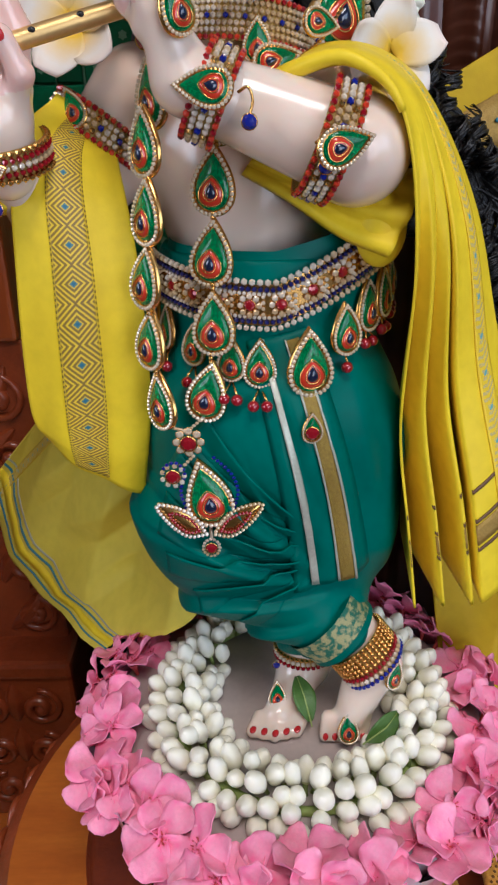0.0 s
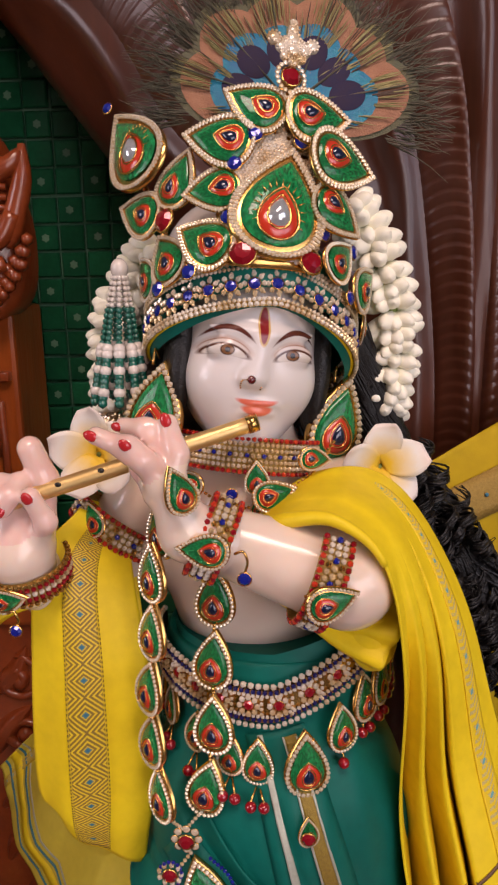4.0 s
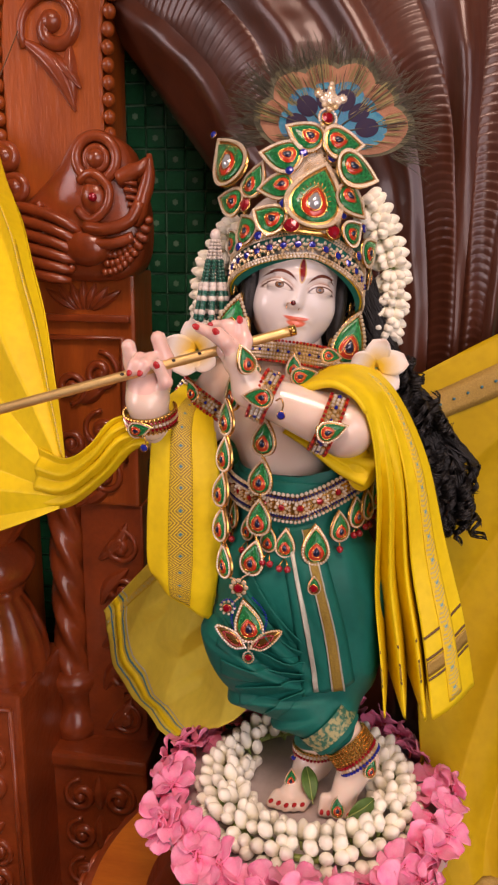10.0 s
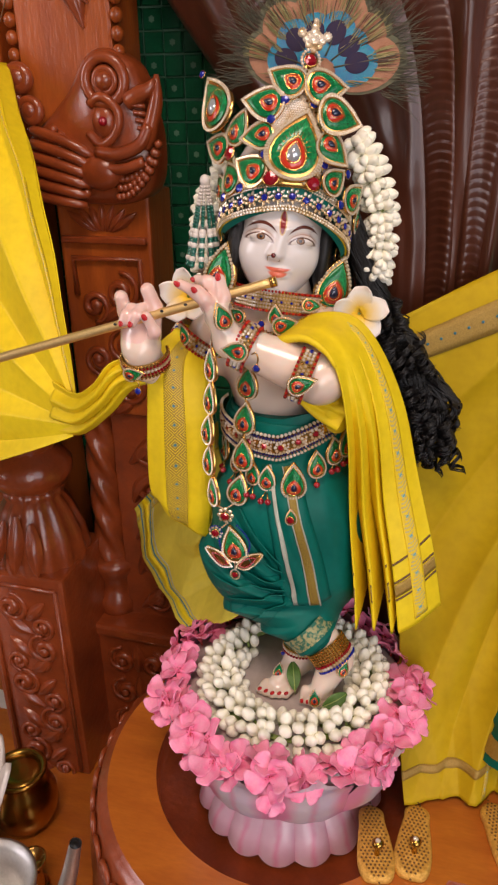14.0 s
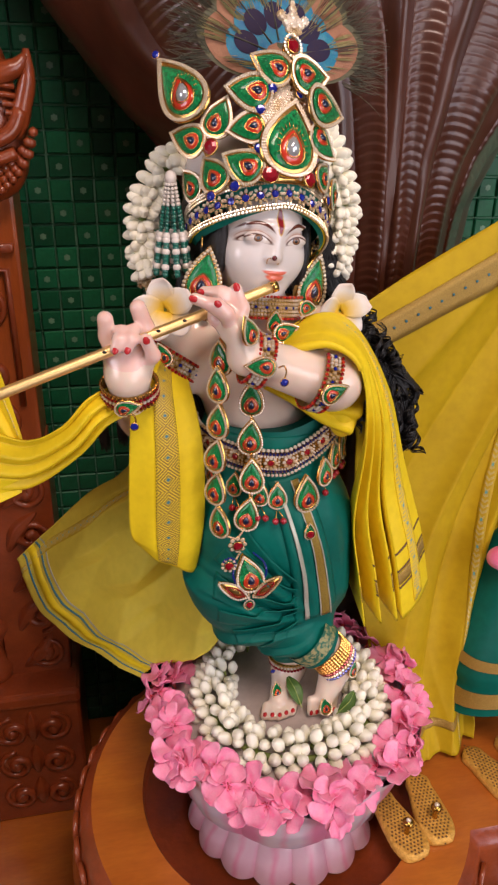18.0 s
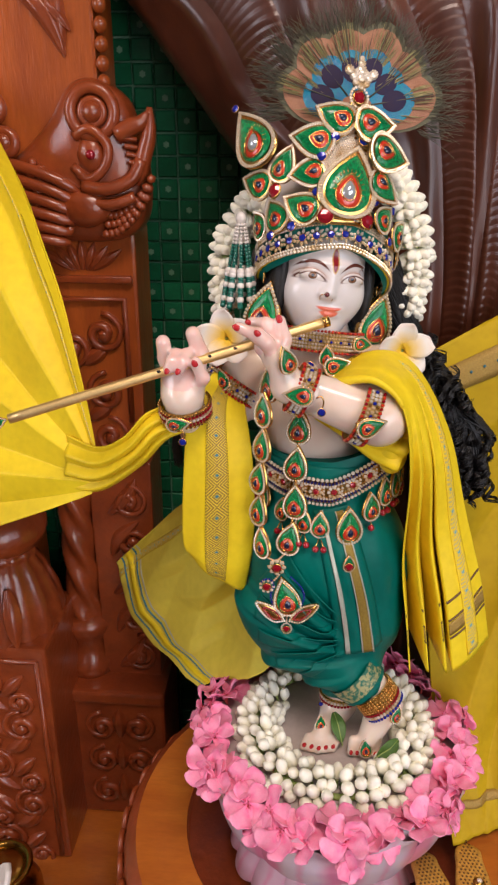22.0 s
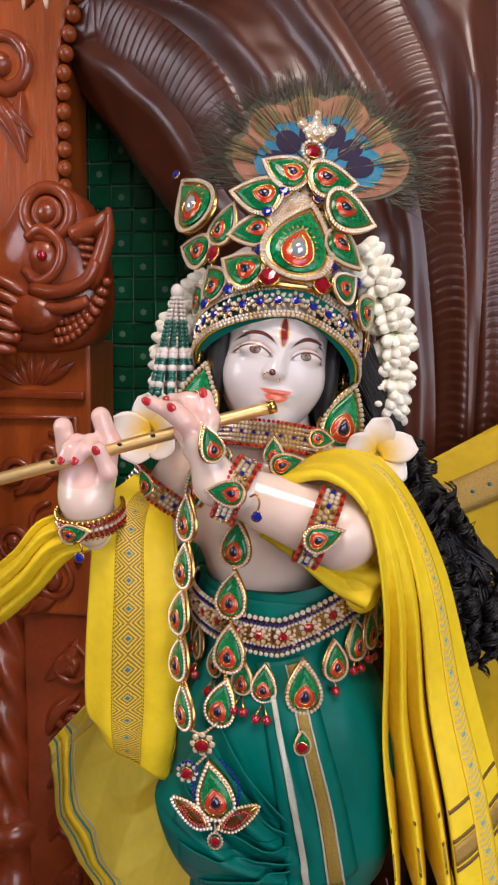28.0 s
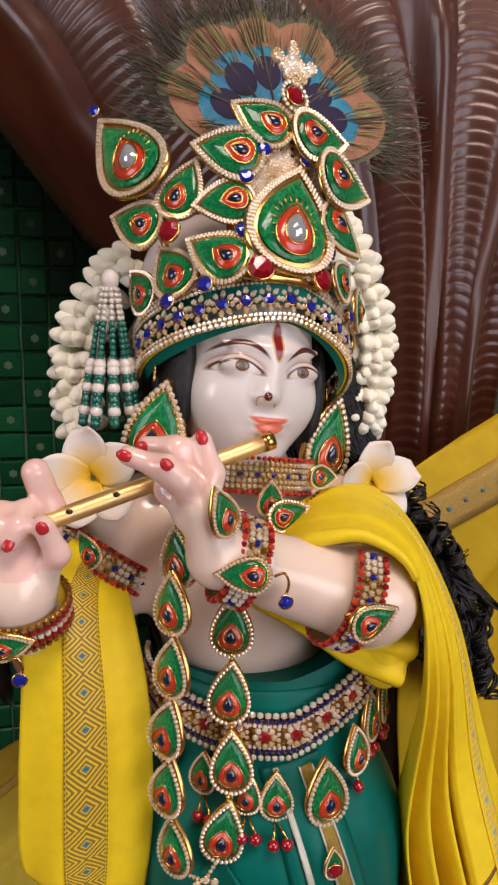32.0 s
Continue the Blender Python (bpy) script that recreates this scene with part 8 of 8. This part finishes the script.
# ---- tulsi leaves on the feet ----
for c, way, tip, ln_ in (((0.031, 0.3555, 0.1420), (0.1, -0.6, 1), (-0.3, 1, 0.45), 0.030), ((0.0785, 0.3300, 0.1440), (0.5, -1, 0.7), (1.0, 0.55, 0.4), 0.028)):
    lf = thing("tulsi_leaf", c, "fresh green tulsi leaf laid on the statue's foot", "leaf", "tulsi leaves")
    z = Vector(way).normalized()
    y = (Vector(tip) - z * z.dot(Vector(tip))).normalized()
    m = Matrix.Translation(c) @ Matrix((y.cross(z), y, z)).transposed().to_4x4()
    part("blade", Shape().sheet(lambda u, v: ((u - 0.5) * 0.015 * math.sin(math.pi * (0.04 + 0.92 * v)) ** 0.8, (v - 0.5) * ln_, 0.004 * math.sin(math.pi * v) + 0.003 * abs(u - 0.5)), 9, 14, 0.0005).mesh("blade", LEAF), None, lf, at=m)
    part("midrib", Shape().tube([(0, -0.62 * ln_, 0.001), (0, 0, 0.0052), (0, 0.48 * ln_, 0.001)], [0.0006, 0.0005, 0.0003], 5).mesh("midrib", BUD_STEM), None, lf, at=m)

# ---- golden sandals on the dais ----


def sandal_outline():
    return [(p.x, p.y) for p in curve([(0.0, -0.040, 0), (0.013, -0.037, 0), (0.0185, -0.022, 0), (0.017, 0.0, 0), (0.0135, 0.022, 0), (0.012, 0.036, 0), (0.0, 0.0425, 0), (-0.012, 0.036, 0), (-0.0135, 0.022, 0), (-0.017, 0.0, 0), (-0.0185, -0.022, 0), (-0.013, -0.037, 0), (0.0, -0.040, 0)], 49)[:-1]]


HOLE = mat("dark_brocade_dot", (0.20, 0.085, 0.015), 0.5, 0.2, scale=300)
SOLE_MESH = Shape().dome(sandal_outline(), 0.0075, 0.0015, rings=3, wall=0.0075).mesh("sole", SOLE)
dots = Shape()
for i in range(-6, 7):
    for j in range(-12, 13):
        x, y = i * 0.0042 + (0.0021 if j % 2 else 0), j * 0.0037
        w = float(np.interp(y, (-0.04, -0.03, -0.02, 0.0, 0.022, 0.036, 0.042), (0.004, 0.014, 0.0175, 0.016, 0.0125, 0.010, 0.003)))
        if abs(x) < w - 0.002:
            dots.ball((x, y, 0.0089 - 0.0000), (0.0013, 0.0013, 0.0004), 1)
DOT_MESH = dots.mesh("brocade_dots", HOLE)
KNOB_MESH = Shape().lathe([(0.003, 0.0), (0.0024, 0.006), (0.0022, 0.011), (0.0055, 0.0135), (0.0060, 0.0165), (0.0035, 0.019), (0.0, 0.0195)], 16).mesh("toe_knob", BRASS)
for x, y, turn in ((0.1315, 0.285, 12), (0.171, 0.297, -2), (0.262, 0.322, 22), (0.302, 0.330, 8)):
    sd = thing("sandal", (x, y, 0.0), "small golden brocade ritual sandal with a brass toe knob", "sandal", "golden sandals on the dais")
    m = Matrix.Translation((x, y, 0.001)) @ pose(0, 0, 0, 0, 0, turn)
    part("sole", SOLE_MESH, None, sd, at=m)
    tagged(part("brocade_dots", DOT_MESH, None, sd, at=m), kind="stuff")
    k = part("toe_knob", KNOB_MESH, None, sd, at=m @ Matrix.Translation((0.001, -0.014, 0.0085)))
    part("knob_stone", Shape().ball((0, 0, 0), 0.0028, 2), STONE, k, at=m @ Matrix.Translation((0.001, -0.014, 0.0275)))

# ---- brass pots ----
pot = thing("brass_pot", (-0.395, 0.425, -0.30), "round polished brass water pot on the altar table", "pot")
part("body", Shape().lathe([(0.0, 0.0), (0.028, 0.0), (0.042, 0.012), (0.050, 0.034), (0.049, 0.058), (0.040, 0.082), (0.033, 0.094), (0.034, 0.098)], 48, (-0.395, 0.425, -0.30)), BRASS, pot)
part("rim", Shape().lathe([(0.032, 0.096), (0.040, 0.100), (0.041, 0.104), (0.036, 0.106), (0.031, 0.102), (0.028, 0.07)], 48, (-0.395, 0.425, -0.30)), BRASS, pot)
part("lid", Shape().lathe([(0.030, 0.098), (0.026, 0.102), (0.012, 0.100), (0.0, 0.101)], 40, (-0.395, 0.425, -0.30)), BRASS, pot)
small = thing("small_brass_cup", (-0.325, 0.330, -0.30), "small yellow brass cup standing on the altar table", "cup")
part("body", Shape().lathe([(0.0, 0.0), (0.016, 0.0), (0.012, 0.008), (0.010, 0.030), (0.013, 0.046), (0.019, 0.056), (0.0195, 0.060), (0.0165, 0.058), (0.012, 0.052), (0.0, 0.050)], 32, (-0.325, 0.330, -0.30)), GOLD, small)
part("foot_ring", Shape().lathe([(0.017, 0.0), (0.019, 0.003), (0.017, 0.006), (0.013, 0.007)], 32, (-0.325, 0.330, -0.30)), GOLD, small)

# ---- spouted aluminium jug ----
jug = thing("spouted_jug", (-0.290, 0.205, -0.30), "dull aluminium ritual jug with a long straight spout", "jug")
JC = (-0.290, 0.205, -0.30)
part("body", Shape().lathe([(0.0, 0.0), (0.040, 0.0), (0.060, 0.02), (0.072, 0.06), (0.070, 0.10), (0.056, 0.14), (0.046, 0.165), (0.044, 0.178)], 56, JC), STEEL, jug)
part("rim", Shape().lathe([(0.043, 0.174), (0.050, 0.186), (0.0565, 0.196), (0.0575, 0.200), (0.054, 0.2005), (0.046, 0.190), (0.040, 0.176), (0.038, 0.15), (0.0, 0.14)], 56, JC), STEEL, jug)
part("spout", Shape().tube(curve([(-0.235, 0.215, -0.205), (-0.213, 0.217, -0.145), (-0.190, 0.219, -0.075), (-0.174, 0.220, -0.012)], 20), [0.014] * 3 + [0.013 - 0.0004 * k for k in range(17)], 20, cap=False), STEEL, jug)
# black plug stands in for the dark inside of the spout
part("spout_mouth", Shape().tube([(-0.1755, 0.220, -0.018), (-0.174, 0.220, -0.0125)], [0.0063, 0.0058], 20), BLACK, jug)

# ---- white marble lotus bowl ----
bowl_ = thing("marble_lotus_bowl", (-0.420, 0.285, -0.30), "white marble bowl carved as an open lotus with petal rim", "bowl")
BC = Vector((-0.420, 0.285, -0.30))
WHITE_STONE = mat("milky_white_marble", (0.80, 0.74, 0.68), 0.3, col2=(0.74, 0.67, 0.60), scale=14, coat=0.3)


def bowl_petal(u, v):
    x = (u - 0.5) * 2
    w = 0.036 * math.sin(math.pi * (0.22 + 0.765 * v)) ** 0.6
    return (x * w, -(0.045 + 0.055 * v), 0.11 + 0.125 * v ** 1.1 + 0.010 * x * x * (1 - v))


BP = Shape().sheet(bowl_petal, 13, 24, 0.006).mesh("petal", WHITE_STONE)
for k in range(10):
    part("petal", BP, None, bowl_, at=Matrix.Translation(BC) @ pose(0, 0, 0, 0, 0, 36 * k + 8))
part("base", Shape().lathe([(0.0, 0.0), (0.05, 0.0), (0.045, 0.03), (0.03, 0.06), (0.04, 0.10), (0.055, 0.125), (0.0, 0.13)], 40, BC), WHITE_STONE, bowl_)
part("red_thread", Shape().tube(curve([BC + Vector((-0.02, -0.095, 0.15)), BC + Vector((0.012, -0.094, 0.135)), BC + Vector((0.045, -0.075, 0.142)), BC + Vector((0.03, -0.085, 0.165))], 20), 0.0012, 6), RED, bowl_)

# ---- pearls of another small figure, hung on an added white stand ----
stand = thing("added_pearl_stand", (-0.505, 0.345, -0.30), "added white marble stand for another small figure's strings of pearls", "stand")
SC = Vector((-0.505, 0.345, -0.30))
part("column", Shape().lathe([(0.0, 0.0), (0.05, 0.0), (0.05, 0.03), (0.03, 0.05), (0.022, 0.20), (0.030, 0.34), (0.040, 0.38), (0.032, 0.42), (0.024, 0.46), (0.03, 0.50), (0.0, 0.51)], 36, SC), MARBLE_GREY, stand)
part("canopy", Shape().lathe([(0.020, 0.505), (0.055, 0.515), (0.068, 0.528), (0.060, 0.540), (0.02, 0.548), (0.0, 0.55)], 40, SC, wave=lambda r, z, a, t: (r * (1 + 0.07 * math.cos(8 * a)), z)), WHITE_STONE, stand)
for a in range(0, 360, 30):
    sh = Shape()
    c, s = math.cos(radians(a)), math.sin(radians(a))
    for k in range(24):
        sh.ball(SC + Vector((0.058 * c, 0.058 * s, 0.512 - 0.0088 * k)), 0.0044, 1)
    tagged(part("pearl_string", sh, PEARL, stand), kind="stuff")
part("red_cloth", Shape().lathe([(0.058, 0.245), (0.062, 0.255), (0.056, 0.262), (0.0, 0.264)], 32, SC), RED, stand, "red painted ledge")
part("brass_collar", Shape().lathe([(0.034, 0.15), (0.050, 0.17), (0.045, 0.20), (0.055, 0.22), (0.05, 0.245)], 36, SC, wave=lambda r, z, a, t: (r * (1 + 0.03 * math.cos(16 * a)), z)), BRASS, stand)
sheet_ = thing("paper_slip", (-0.60, 0.645, -0.30), "white slip of paper lying behind the column", "paper")
part("sheet", Shape().box((-0.70, 0.615, -0.2995), (-0.50, 0.655, -0.2985)), PEARL, sheet_)

# ---- skirt of the companion figure ----
skirt = thing("companion_skirt", (0.40, 0.46, 0.0), "teal green silk skirt with gold borders on the companion figure", "garment")


def skirt_f(u, v):
    a = 2 * math.pi * u
    r = lerp(0.055, 0.150, v ** 0.9) if v < 0.8 else lerp(0.1275, 0.145, (v - 0.8) / 0.2)
    r *= 1 + 0.05 * math.sin(7 * a + 0.5) * v
    z = 0.240 - 0.175 * v - 0.02 * math.sin(a * 2 + 1) * v
    return (0.364 + r * math.cos(a), 0.450 + r * 0.85 * math.sin(a), z)


part("cloth", Shape().grid(lambda u, v: skirt_f(u, v), 80, 30, closed=True), GREEN_SILK, skirt)
for v0, v1 in ((0.66, 0.72), (0.86, 0.95)):
    part("gold_border", Shape().grid(lambda u, v: Vector(skirt_f(u, lerp(v0, v1, v))) + Vector((math.cos(6.283 * u), math.sin(6.283 * u), 0)) * 0.002, 80, 4, closed=True), ZARI, skirt)
# added dark drum: props the skirt and puts in the shade under it
part("lining", Shape().grid(lambda u, v: ((1 - 0.08) * (skirt_f(u, 1.0)[0] - 0.364) * (1 - v * 0.5) + 0.364, (1 - 0.08) * (skirt_f(u, 1.0)[1] - 0.45) * (1 - v * 0.5) + 0.45, skirt_f(u, 1.0)[2] * (1 - v)), 60, 6, closed=True), WOOD_DARK, skirt)
part("pink_sash", Shape().ball((0.292, 0.425, 0.226), (0.022, 0.018, 0.013), 3), PINK, skirt, "pale pink gathered sash")

# ---- green mosaic tiles ----
PITCH, TW, TY = 0.0272, 0.0248, 0.787


def tile_shape(dot):
    sh = Shape()
    h, b = TW / 2, 0.0016
    v = [(x * h, 0.0, z * h) for x, z in ((-1, -1), (1, -1), (1, 1), (-1, 1))] + [(x * h, -0.004, z * h) for x, z in ((-1, -1), (1, -1), (1, 1), (-1, 1))] + [(x * (h - b), -0.0055, z * (h - b)) for x, z in ((-1, -1), (1, -1), (1, 1), (-1, 1))]
    sh.add(v, [(0, 1, 5, 4), (1, 2, 6, 5), (2, 3, 7, 6), (3, 0, 4, 7), (4, 5, 9, 8), (5, 6, 10, 9), (6, 7, 11, 10), (7, 4, 8, 11), (8, 9, 10, 11)], 0, False)
    if dot:
        ring = []
        for k in range(12):
            r = 0.0046 if k % 2 else 0.0034
            ring.append((r * math.cos(k * math.pi / 6), -0.0060, r * math.sin(k * math.pi / 6)))
        sh.add(ring + [(0, -0.0064, 0)], [(k, (k + 1) % 12, 12) for k in range(12)], 1, False)
    return sh


PLAIN_TILE, DOT_TILE = tile_shape(False).mesh("tile", [TILE, TILE_DOT]), tile_shape(True).mesh("tile", [TILE, TILE_DOT])
wall_n = bpy.data.objects["wall_north"]
rest_t = Shape()
plain_v = tile_shape(False)
dot_v = tile_shape(True)
for i in range(-44, 18):
    for j in range(-12, 42):
        x, z = -0.010 + i * PITCH, 0.010 + j * PITCH
        dotted = z > 0.36 and (i + j) % 2 == 0
        jig = Vector((rng.uniform(-0.0005, 0.0005), rng.uniform(-0.0006, 0.0006), rng.uniform(-0.0005, 0.0005)))
        if -0.215 < x < 0.0 and 0.10 < z < 0.90:
            part("tile", DOT_TILE if dotted else PLAIN_TILE, None, wall_n, at=Matrix.Translation(Vector((x, TY, z)) + jig) @ pose(0, 0, 0, rng.uniform(-1, 1), 0, rng.uniform(-1, 1)))
        else:
            src = dot_v if dotted else plain_v
            o = len(rest_t.m)
            rest_t.add(np.concatenate(src.v) + np.array(Vector((x, TY, z)) + jig), src.f, 0, False)
            rest_t.m[o:] = src.m
tagged(part("tile_field", rest_t, [TILE, TILE_DOT], wall_n), kind="stuff")
